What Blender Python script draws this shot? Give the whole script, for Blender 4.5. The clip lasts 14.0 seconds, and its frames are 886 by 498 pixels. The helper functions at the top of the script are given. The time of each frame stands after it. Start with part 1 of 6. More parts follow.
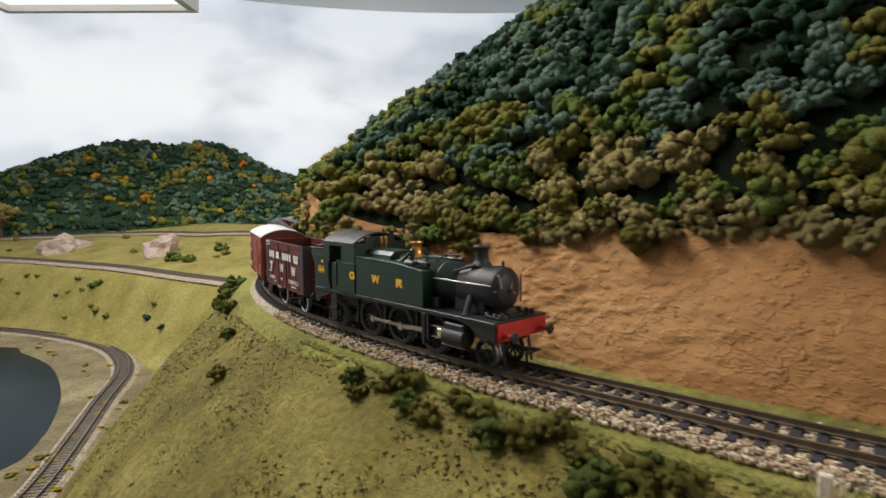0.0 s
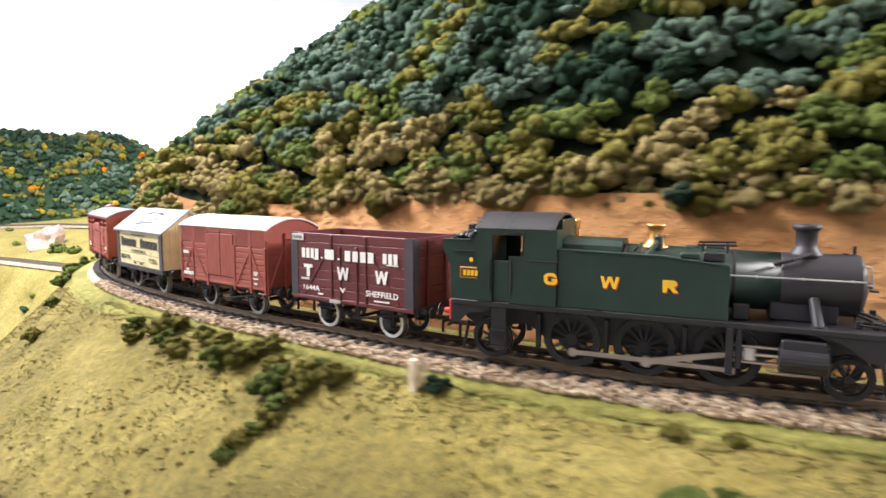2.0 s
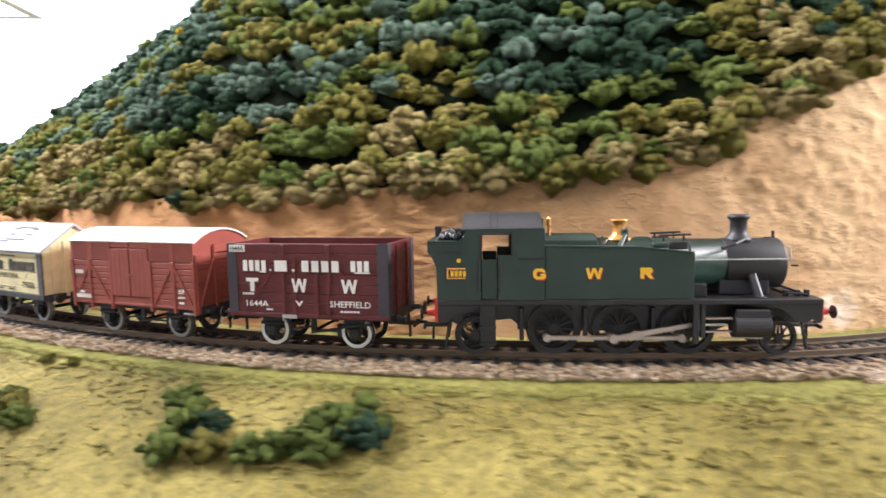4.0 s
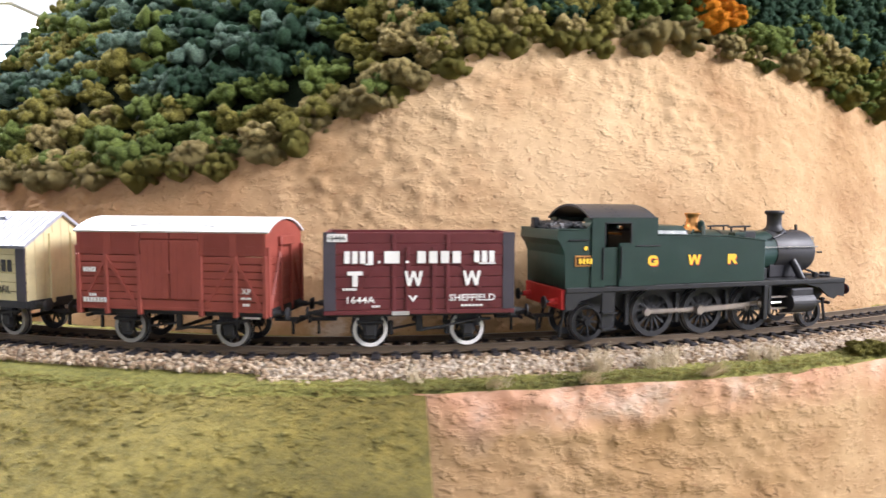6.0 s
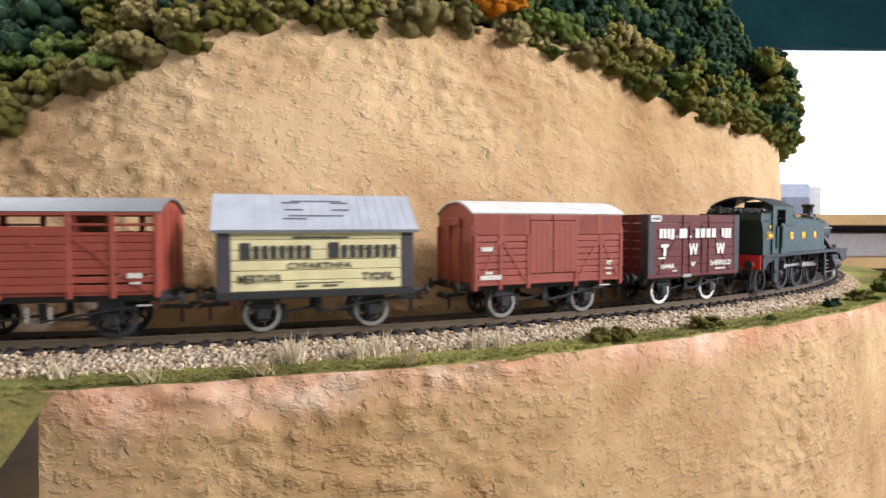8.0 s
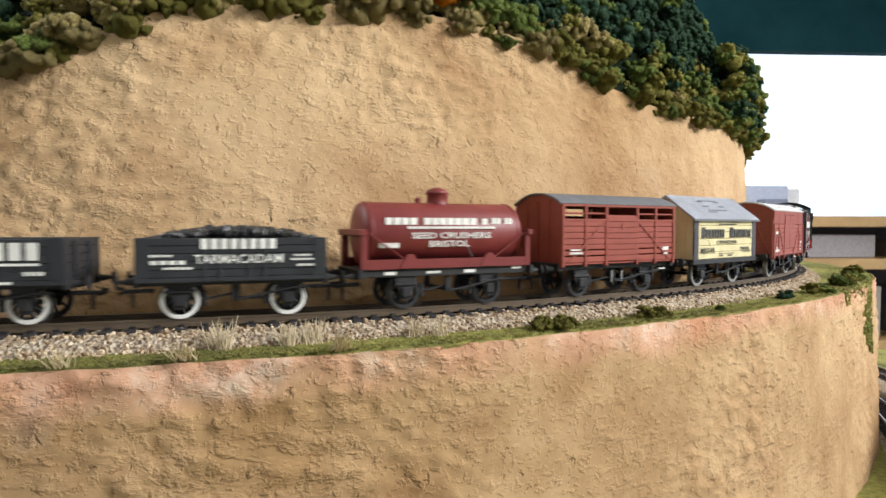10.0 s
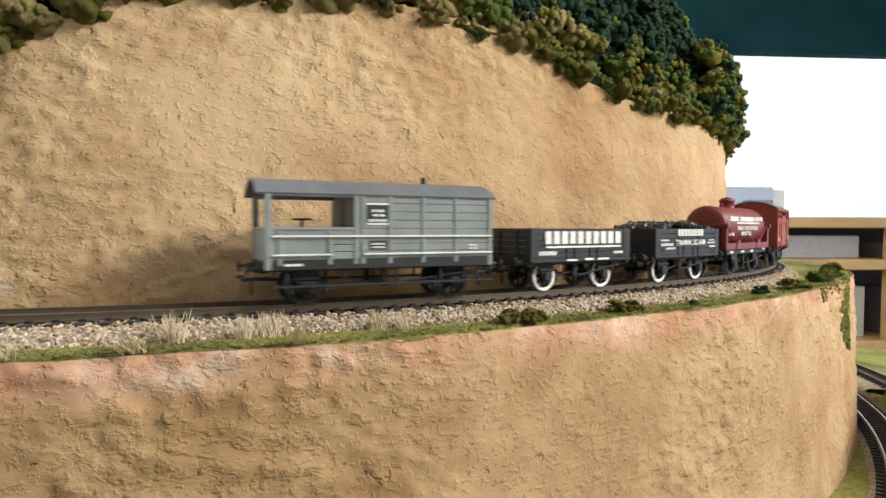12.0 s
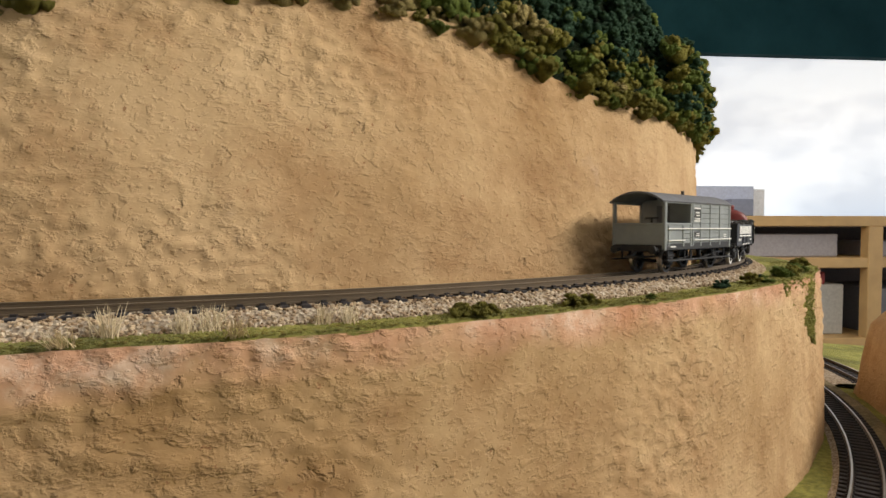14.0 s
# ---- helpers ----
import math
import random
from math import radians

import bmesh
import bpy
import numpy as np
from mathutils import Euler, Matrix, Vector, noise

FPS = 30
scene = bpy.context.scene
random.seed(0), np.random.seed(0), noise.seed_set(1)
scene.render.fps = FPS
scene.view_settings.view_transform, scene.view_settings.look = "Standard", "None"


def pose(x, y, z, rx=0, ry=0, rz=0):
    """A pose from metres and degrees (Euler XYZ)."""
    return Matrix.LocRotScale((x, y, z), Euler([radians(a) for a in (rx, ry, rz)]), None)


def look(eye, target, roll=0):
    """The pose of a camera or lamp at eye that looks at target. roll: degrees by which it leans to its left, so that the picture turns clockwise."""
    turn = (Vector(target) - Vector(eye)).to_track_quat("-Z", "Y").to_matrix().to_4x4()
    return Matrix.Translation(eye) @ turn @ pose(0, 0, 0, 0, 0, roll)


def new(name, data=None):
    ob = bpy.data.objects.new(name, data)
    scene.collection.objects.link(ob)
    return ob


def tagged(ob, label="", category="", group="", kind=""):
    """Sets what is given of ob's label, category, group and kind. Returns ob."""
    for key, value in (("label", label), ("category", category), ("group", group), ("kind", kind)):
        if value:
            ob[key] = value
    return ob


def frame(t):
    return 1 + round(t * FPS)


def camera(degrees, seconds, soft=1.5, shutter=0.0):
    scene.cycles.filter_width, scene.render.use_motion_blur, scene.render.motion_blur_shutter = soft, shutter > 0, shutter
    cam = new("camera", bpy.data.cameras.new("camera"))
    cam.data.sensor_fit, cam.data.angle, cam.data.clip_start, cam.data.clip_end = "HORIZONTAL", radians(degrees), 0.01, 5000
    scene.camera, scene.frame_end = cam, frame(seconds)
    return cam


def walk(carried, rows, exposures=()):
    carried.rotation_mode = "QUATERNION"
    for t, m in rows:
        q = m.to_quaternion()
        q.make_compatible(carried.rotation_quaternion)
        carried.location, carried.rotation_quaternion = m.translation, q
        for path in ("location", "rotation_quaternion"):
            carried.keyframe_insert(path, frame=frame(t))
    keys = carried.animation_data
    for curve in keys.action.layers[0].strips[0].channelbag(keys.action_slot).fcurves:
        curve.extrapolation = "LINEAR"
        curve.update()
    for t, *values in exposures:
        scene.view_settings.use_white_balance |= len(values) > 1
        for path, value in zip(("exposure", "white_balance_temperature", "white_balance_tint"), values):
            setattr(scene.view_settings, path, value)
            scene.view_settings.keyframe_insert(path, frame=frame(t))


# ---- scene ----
cam = camera(73.34, 14.0, soft=1.5, shutter=0.5)
PATH = [
    (0, (-0.0000, 0.0000, 1.3224), (-0.0000, 0.4977, 1.2740), -0.20),
    (0.5, (0.0128, -0.0146, 1.3191), (0.0243, 0.4828, 1.2695), 0.60),
    (1, (0.0204, -0.0229, 1.3186), (0.0482, 0.4739, 1.2691), 0.34),
    (1.5, (0.0386, -0.0312, 1.3127), (0.0822, 0.4643, 1.2622), 0.23),
    (2, (0.0836, -0.0584, 1.3101), (0.1415, 0.4356, 1.2592), 0.07),
    (2.5, (0.1432, -0.1044, 1.3115), (0.1997, 0.3900, 1.2628), -0.46),
    (3, (0.2131, -0.1425, 1.3163), (0.2603, 0.3524, 1.2637), -0.80),
    (3.5, (0.2650, -0.1574, 1.3123), (0.3070, 0.3382, 1.2611), -1.03),
    (4, (0.3150, -0.1712, 1.3106), (0.3632, 0.3240, 1.2607), -1.08),
    (4.2, (0.3388, -0.1758, 1.3091), (0.3922, 0.3187, 1.2580), -1.23),
    (6.3, (0.5682, -0.1815, 1.2981), (0.5403, 0.3168, 1.2666), 0.40),
    (6.5, (0.5776, -0.1768, 1.2976), (0.5558, 0.3218, 1.2664), 0.45),
    (7, (0.6025, -0.1684, 1.2958), (0.5973, 0.3309, 1.2692), 0.23),
    (7.2, (0.6122, -0.1666, 1.2932), (0.6144, 0.3328, 1.2687), 0.03),
    (9.3, (0.6524, -0.1618, 1.2829), (0.6717, 0.3375, 1.2642), -0.05),
    (9.5, (0.6534, -0.1613, 1.2817), (0.6740, 0.3379, 1.2639), -0.04),
    (10, (0.6563, -0.1614, 1.2812), (0.6813, 0.3376, 1.2619), 0.09),
    (10.5, (0.6586, -0.1605, 1.2808), (0.6858, 0.3384, 1.2626), 0.14),
    (11, (0.6617, -0.1590, 1.2802), (0.6899, 0.3399, 1.2618), 0.14),
    (11.5, (0.6655, -0.1570, 1.2773), (0.6973, 0.3416, 1.2566), 0.21),
    (12, (0.6657, -0.1571, 1.2776), (0.6990, 0.3414, 1.2591), 0.21),
    (12.5, (0.6684, -0.1573, 1.2768), (0.7033, 0.3412, 1.2599), 0.16),
    (13, (0.6738, -0.1556, 1.2749), (0.7102, 0.3429, 1.2596), -0.11),
    (13.5, (0.6771, -0.1537, 1.2735), (0.7173, 0.3444, 1.2566), 0.16),
    (14, (0.6800, -0.1558, 1.2747), (0.7238, 0.3420, 1.2569), -0.01),
]
EXPOSURES = [(0.0, -1.0, 6500, 10), (1.0, -0.2, 6400, 10), (2.0, 0.5, 6300, 18), (4.2, 0.72, 6100, 18), (6.3, 0.36, 5850, 18), (7.2, 0.18, 5900, 16), (9.3, -0.1, 6050, 9), (12.0, -0.18, 6200, 8), (14.0, -0.66, 6800, 10)]
walk(cam, [(t, look(eye, target, roll)) for t, eye, target, roll in PATH], EXPOSURES)

# ---- light: a bright club room with ceiling panels and a luminous sky board ----
world = bpy.data.worlds.new("room_air")
scene.world = world
world.use_nodes = True
bg = world.node_tree.nodes["Background"]
bg.inputs[0].default_value = (0.80, 0.88, 1.0, 1)
bg.inputs[1].default_value = 0.25

RAIL = 1.25          # height of the rail tops over the room's floor


def area_lamp(name, at, target, sx, sy, watts, colour):
    data = bpy.data.lights.new(name, "AREA")
    data.shape, data.size, data.size_y, data.energy, data.color = "RECTANGLE", sx, sy, watts, colour
    ob = new(name, data)
    ob.matrix_world = look(at, target)
    return ob


area_lamp("ceiling_lamp_valley", (-0.85, 0.68, 2.40), (0.05, 0.40, 1.3), 1.2, 0.5, 62, (1.0, 0.975, 0.93))
area_lamp("ceiling_lamp_east", (2.25, -0.40, 2.20), (0.80, 0.15, 1.25), 1.0, 0.4, 60, (1.0, 0.955, 0.89))

# ---- materials ----
def material(name):
    m = bpy.data.materials.new(name)
    m.use_nodes = True
    nt = m.node_tree
    return m, nt, nt.nodes["Principled BSDF"]


def add(nt, kind, **values):
    n = nt.nodes.new(kind)
    for key, v in values.items():
        n.inputs[key].default_value = v
    return n


def coords(nt, scale):
    tc = nt.nodes.new("ShaderNodeTexCoord")
    mp = nt.nodes.new("ShaderNodeMapping")
    mp.inputs["Scale"].default_value = scale if isinstance(scale, tuple) else (scale,) * 3
    nt.links.new(tc.outputs["Object"], mp.inputs["Vector"])
    return mp.outputs["Vector"]


def ramp(nt, fac, stops):
    r = nt.nodes.new("ShaderNodeValToRGB")
    e = r.color_ramp.elements
    while len(e) < len(stops):
        e.new(0.5)
    for el, (p, c) in zip(e, stops):
        el.position, el.color = p, (*c, 1)
    nt.links.new(fac, r.inputs["Fac"])
    return r.outputs["Color"]


def noise_out(nt, scale, detail=4.0, rough=0.6, squash=1.0):
    n = add(nt, "ShaderNodeTexNoise", Scale=scale, Detail=detail, Roughness=rough)
    nt.links.new(coords(nt, (1, 1, squash)), n.inputs["Vector"])
    return n.outputs["Fac"]


def mixed(nt, fac, a, b, mode="MIX"):
    n = nt.nodes.new("ShaderNodeMix")
    n.data_type, n.blend_type = "RGBA", mode
    if isinstance(fac, float):
        n.inputs[0].default_value = fac
    else:
        nt.links.new(fac, n.inputs[0])
    for sock, v in ((n.inputs[6], a), (n.inputs[7], b)):
        if isinstance(v, tuple):
            sock.default_value = (*v, 1)
        else:
            nt.links.new(v, sock)
    return n.outputs[2]


def bumped(nt, bsdf, height, strength, distance):
    b = add(nt, "ShaderNodeBump", Strength=strength, Distance=distance)
    nt.links.new(height, b.inputs["Height"])
    nt.links.new(b.outputs["Normal"], bsdf.inputs["Normal"])


def paint(name, colour, rough=0.45, metal=0.0, wear=0.12, grain=900.0, relief=0.0001):
    """Paint or plastic with faint mottling and dust."""
    m, nt, b = material(name)
    dark = tuple(c * (1 - wear) for c in colour)
    light = tuple(min(1, c * (1 + wear) + 0.004) for c in colour)
    nt.links.new(ramp(nt, noise_out(nt, grain * 0.12, 5), [(0.3, dark), (0.7, light)]), b.inputs["Base Color"])
    rr = nt.nodes.new("ShaderNodeMapRange")
    rr.inputs[3].default_value, rr.inputs[4].default_value = rough - 0.08, min(1, rough + 0.12)
    nt.links.new(noise_out(nt, grain * 0.3, 3), rr.inputs[0])
    nt.links.new(rr.outputs[0], b.inputs["Roughness"])
    b.inputs["Metallic"].default_value = metal
    bumped(nt, b, noise_out(nt, grain, 3), 0.3, relief)
    return m


def clay_material(name, rim=False):
    """Sandy plaster: smooth trowelled areas, small pits and lumps, faint stains, pale scree; rim: pink wash along the top edge."""
    m, nt, b = material(name)
    base = ramp(nt, noise_out(nt, 7.0, 6, 0.62), [(0.34, (0.37, 0.222, 0.098)), (0.54, (0.54, 0.365, 0.195)), (0.74, (0.64, 0.455, 0.262))])
    stain = ramp(nt, noise_out(nt, 19.0, 7, 0.68), [(0.32, (0.68, 0.57, 0.48)), (0.54, (1, 1, 1))])
    col = mixed(nt, 0.75, base, stain, "MULTIPLY")
    grey = ramp(nt, noise_out(nt, 15.0, 5, 0.6), [(0.66, (0, 0, 0)), (0.78, (0.4, 0.4, 0.4))])
    col = mixed(nt, grey, col, (0.40, 0.30, 0.25))
    specks = ramp(nt, noise_out(nt, 300.0, 3, 0.6), [(0.67, (0, 0, 0)), (0.72, (0.8, 0.8, 0.8))])
    col = mixed(nt, specks, col, (0.26, 0.12, 0.05))
    grain = ramp(nt, noise_out(nt, 420.0, 4), [(0.3, (0.92, 0.90, 0.88)), (0.7, (1.04, 1.04, 1.04))])
    col = mixed(nt, 0.8, col, grain, "MULTIPLY")
    geo = nt.nodes.new("ShaderNodeNewGeometry")
    if not rim:
        # the clay colour turns darker and redder towards the western end
        side = nt.nodes.new("ShaderNodeSeparateXYZ")
        nt.links.new(geo.outputs["Position"], side.inputs[0])
        west = add(nt, "ShaderNodeMapRange")
        west.inputs[1].default_value, west.inputs[2].default_value, west.inputs[3].default_value, west.inputs[4].default_value = 0.22, 0.52, 1.0, 0.0
        nt.links.new(side.outputs["X"], west.inputs[0])
        col = mixed(nt, west.outputs[0], col, mixed(nt, 1.0, col, (0.86, 0.66, 0.47), "MULTIPLY"))
    if rim:
        sep = nt.nodes.new("ShaderNodeSeparateXYZ")
        nt.links.new(geo.outputs["Position"], sep.inputs[0])
        band = add(nt, "ShaderNodeMapRange")
        band.inputs[1].default_value, band.inputs[2].default_value = RAIL - 0.034, RAIL - 0.012
        nt.links.new(sep.outputs["Z"], band.inputs[0])
        blot = nt.nodes.new("ShaderNodeMath")
        blot.operation = "MULTIPLY"
        nt.links.new(band.outputs[0], blot.inputs[0])
        nt.links.new(noise_out(nt, 30.0, 5, 0.65), blot.inputs[1])
        wash = ramp(nt, blot.outputs[0], [(0.22, (0, 0, 0)), (0.52, (0.8, 0.8, 0.8))])
        pink = ramp(nt, noise_out(nt, 45.0, 5, 0.7), [(0.35, (0.54, 0.25, 0.14)), (0.56, (0.66, 0.38, 0.26)), (0.72, (0.80, 0.64, 0.52))])
        col = mixed(nt, wash, col, pink)
    else:
        for at, size in (((0.512, 0.066, 1.255), 0.022), ((0.523, 0.063, 1.280), 0.018), ((0.488, 0.068, 1.247), 0.022), ((0.452, 0.069, 1.238), 0.016)):
            d = nt.nodes.new("ShaderNodeVectorMath")
            d.operation = "DISTANCE"
            d.inputs[1].default_value = at
            nt.links.new(geo.outputs["Position"], d.inputs[0])
            near = add(nt, "ShaderNodeMapRange")
            near.inputs[1].default_value, near.inputs[2].default_value, near.inputs[3].default_value, near.inputs[4].default_value = 0, size, 1, 0
            nt.links.new(d.outputs["Value"], near.inputs[0])
            mul = nt.nodes.new("ShaderNodeMath")
            mul.operation = "MULTIPLY"
            nt.links.new(near.outputs[0], mul.inputs[0])
            nt.links.new(noise_out(nt, 130.0, 5, 0.7), mul.inputs[1])
            col = mixed(nt, ramp(nt, mul.outputs[0], [(0.27, (0, 0, 0)), (0.42, (0.8, 0.8, 0.8))]), col, (0.76, 0.66, 0.56))
    nt.links.new(col, b.inputs["Base Color"])
    b.inputs["Roughness"].default_value = 0.93
    last = None
    # trowelled dabs with crisp edges, drag marks, pits, grain
    for scale, squash, lo, hi, strength, dist, sign in ((75.0, 1.8, 0.50, 0.68, 0.45, 0.0011, 1), (150.0, 1.6, 0.52, 0.68, 0.75, 0.0009, 1), (300.0, 1.3, 0.52, 0.70, 0.7, 0.0006, 1),
                                                       (110.0, 1.0, 0.67, 0.73, 0.8, 0.0012, -1), (900.0, 1.0, 0.2, 0.8, 0.25, 0.0002, 1)):
        n = add(nt, "ShaderNodeTexNoise", Scale=scale, Detail=5.0, Roughness=0.55, Distortion=0.25 if 40 < scale < 300 else 0.0)
        nt.links.new(coords(nt, (1, 1, squash)), n.inputs["Vector"])
        h = ramp(nt, n.outputs["Fac"], [(lo, (0, 0, 0)), (hi, (1, 1, 1))] if sign > 0 else [(lo, (1, 1, 1)), (hi, (0, 0, 0))])
        if 40 < scale < 300 and sign > 0:
            # worked patches between smooth trowelled ones
            h = mixed(nt, 1.0, h, ramp(nt, noise_out(nt, 9.0 + scale * 0.05, 4, 0.6), [(0.44, (0.06, 0.06, 0.06)), (0.60, (1, 1, 1))]), "MULTIPLY")
        n = add(nt, "ShaderNodeBump", Strength=strength, Distance=dist)
        nt.links.new(h, n.inputs["Height"])
        if last:
            nt.links.new(last, n.inputs["Normal"])
        last = n.outputs["Normal"]
    nt.links.new(last, b.inputs["Normal"])
    return m


def turf_material(name, dark, mid, light):
    """Ground foam and static grass."""
    m, nt, b = material(name)
    big = ramp(nt, noise_out(nt, 14.0, 6, 0.6), [(0.3, dark), (0.52, mid), (0.75, light)])
    tuft = ramp(nt, noise_out(nt, 240.0, 5, 0.7), [(0.3, (0.45, 0.48, 0.40)), (0.65, (1.25, 1.2, 1.1))])
    nt.links.new(mixed(nt, 0.85, big, tuft, "MULTIPLY"), b.inputs["Base Color"])
    b.inputs["Roughness"].default_value = 0.95
    bump1 = add(nt, "ShaderNodeBump", Strength=0.9, Distance=0.0035)
    nt.links.new(noise_out(nt, 260.0, 6, 0.75), bump1.inputs["Height"])
    bump2 = add(nt, "ShaderNodeBump", Strength=0.7, Distance=0.0012)
    nt.links.new(noise_out(nt, 900.0, 4, 0.7), bump2.inputs["Height"])
    nt.links.new(bump1.outputs["Normal"], bump2.inputs["Normal"])
    nt.links.new(bump2.outputs["Normal"], b.inputs["Normal"])
    return m


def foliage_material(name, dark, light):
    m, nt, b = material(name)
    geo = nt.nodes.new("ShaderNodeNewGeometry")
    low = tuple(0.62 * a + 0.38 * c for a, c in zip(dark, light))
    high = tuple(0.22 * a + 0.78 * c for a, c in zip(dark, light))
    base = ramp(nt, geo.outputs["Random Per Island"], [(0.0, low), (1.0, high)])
    fleck = ramp(nt, noise_out(nt, 900.0, 4, 0.75), [(0.34, (0.45, 0.46, 0.42)), (0.60, (1.25, 1.25, 1.18))])
    nt.links.new(mixed(nt, 0.9, base, fleck, "MULTIPLY"), b.inputs["Base Color"])
    b.inputs["Roughness"].default_value = 0.95
    b.inputs["Specular IOR Level"].default_value = 0.08
    bumped(nt, b, noise_out(nt, 850.0, 5, 0.8), 1.0, 0.0022)
    return m


CLAY = clay_material("sandy_clay_plaster")
CLAY_LOWER = clay_material("sandy_clay_pink_rim", True)
TURF = turf_material("dry_grass_turf", (0.125, 0.104, 0.018), (0.26, 0.212, 0.046), (0.40, 0.335, 0.10))
TURF_GREEN = turf_material("green_ledge_turf", (0.14, 0.14, 0.03), (0.31, 0.30, 0.07), (0.48, 0.45, 0.14))
# near-black sheet under the trees; shade in their gaps put into its colour
GAP_SHADE = foliage_material("gap_shade_green", (0.008, 0.014, 0.007), (0.014, 0.022, 0.010))
FIELD = turf_material("pale_field_turf", (0.25, 0.21, 0.05), (0.36, 0.31, 0.09), (0.45, 0.38, 0.14))
LEAVES = [
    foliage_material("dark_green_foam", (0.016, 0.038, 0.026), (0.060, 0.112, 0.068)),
    foliage_material("blue_green_foam", (0.056, 0.104, 0.080), (0.205, 0.290, 0.225)),
    foliage_material("mid_green_foam", (0.052, 0.078, 0.020), (0.225, 0.285, 0.075)),
    foliage_material("olive_foam", (0.100, 0.094, 0.022), (0.345, 0.305, 0.080)),
    foliage_material("tan_foam", (0.175, 0.135, 0.052), (0.56, 0.45, 0.20)),
    foliage_material("yellow_foam", (0.216, 0.1512, 0.013), (0.6237, 0.4455, 0.0446)),
    foliage_material("orange_foam", (0.44, 0.128, 0.0064), (0.935, 0.33, 0.022)),
]
BLACK = paint("satin_black", (0.012, 0.012, 0.014), 0.5)
STEEL = paint("worn_rail_steel", (0.30, 0.27, 0.23), 0.35, 0.9)
RUST = paint("rail_side_brown", (0.135, 0.100, 0.066), 0.5, 0.4)
SLEEPER = paint("dark_sleeper_plastic", (0.022, 0.018, 0.020), 0.75)


def bed_material():
    m, nt, b = material("pale_track_bed")
    v = nt.nodes.new("ShaderNodeTexVoronoi")
    v.inputs["Scale"].default_value = 700
    nt.links.new(coords(nt, 1.0), v.inputs["Vector"])
    nt.links.new(ramp(nt, v.outputs["Color"], [(0.1, (0.22, 0.165, 0.115)), (0.5, (0.40, 0.32, 0.235)), (0.9, (0.56, 0.48, 0.38))]), b.inputs["Base Color"])
    b.inputs["Roughness"].default_value = 0.9
    bumped(nt, b, v.outputs["Distance"], 0.9, 0.0015)
    return m


TRACK_BED = bed_material()

import functools


# ---- mesh helpers ----
def mesh_object(name, verts, faces, mats, parent=None, smooth=True, face_mats=None):
    me = bpy.data.meshes.new(name)
    me.from_pydata([tuple(v) for v in verts], [], faces)
    for m in mats if isinstance(mats, (list, tuple)) else [mats]:
        me.materials.append(m)
    if face_mats is not None:
        me.polygons.foreach_set("material_index", face_mats)
    me.polygons.foreach_set("use_smooth", [smooth] * len(me.polygons))
    ob = new(name, me)
    if parent:
        ob.parent = parent
    return ob


def part(name, bm, mat, parent, label="", smooth=False, at=None):
    me = bpy.data.meshes.new(name)
    bm.normal_update()
    bm.to_mesh(me)
    bm.free()
    for m in mat if isinstance(mat, (list, tuple)) else [mat]:
        me.materials.append(m)
    if smooth:
        me.polygons.foreach_set("use_smooth", [True] * len(me.polygons))
    ob = new(name, me)
    ob.parent = parent
    if at is not None:
        ob.matrix_basis = at
    if label:
        tagged(ob, label)
    return ob


def empty(name, m=None):
    ob = new(name)
    ob.empty_display_size = 0.01
    if m is not None:
        ob.matrix_basis = m
    return ob


def box(bm, x0, x1, y0, y1, z0, z1, bevel=0.0):
    r = bmesh.ops.create_cube(bm, size=1.0)
    for v in r["verts"]:
        v.co = Vector(((x0 + x1) / 2 + v.co.x * (x1 - x0), (y0 + y1) / 2 + v.co.y * (y1 - y0), (z0 + z1) / 2 + v.co.z * (z1 - z0)))
    if bevel:
        es = list({e for v in r["verts"] for e in v.link_edges})
        bmesh.ops.bevel(bm, geom=es, offset=bevel, segments=1, affect="EDGES", profile=0.5)
    return r["verts"]


def tube(bm, a, b, ra, rb=None, n=12, caps=True):
    a, b = Vector(a), Vector(b)
    r = bmesh.ops.create_cone(bm, cap_ends=caps, segments=n, radius1=ra, radius2=ra if rb is None else rb, depth=(b - a).length)
    m = Matrix.Translation((a + b) / 2) @ (b - a).to_track_quat("Z", "Y").to_matrix().to_4x4()
    bmesh.ops.transform(bm, matrix=m, verts=r["verts"])
    return r["verts"]


def lathe(bm, profile, centre, axis="z", n=20):
    """Turn (radius, along) pairs about an axis through centre."""
    rings = []
    for rad, h in profile:
        ring = []
        for k in range(n):
            a = 2 * math.pi * k / n
            u, v = rad * math.cos(a), rad * math.sin(a)
            p = {"z": (u, v, h), "x": (h, u, v), "y": (u, h, v)}[axis]
            ring.append(bm.verts.new(Vector(centre) + Vector(p)))
        rings.append(ring)
    for r0, r1 in zip(rings, rings[1:]):
        for k in range(n):
            bm.faces.new((r0[k], r0[(k + 1) % n], r1[(k + 1) % n], r1[k]))
    bm.faces.new(rings[0][::-1])
    bm.faces.new(rings[-1])
    bmesh.ops.recalc_face_normals(bm, faces=bm.faces)


def prism(bm, outline, y0, y1):
    """Extrude an (x, z) outline from y0 to y1."""
    a = [bm.verts.new((x, y0, z)) for x, z in outline]
    b = [bm.verts.new((x, y1, z)) for x, z in outline]
    bm.faces.new(a)
    bm.faces.new(b[::-1])
    for k in range(len(a)):
        j = (k + 1) % len(a)
        bm.faces.new((a[j], a[k], b[k], b[j]))
    bmesh.ops.recalc_face_normals(bm, faces=bm.faces)


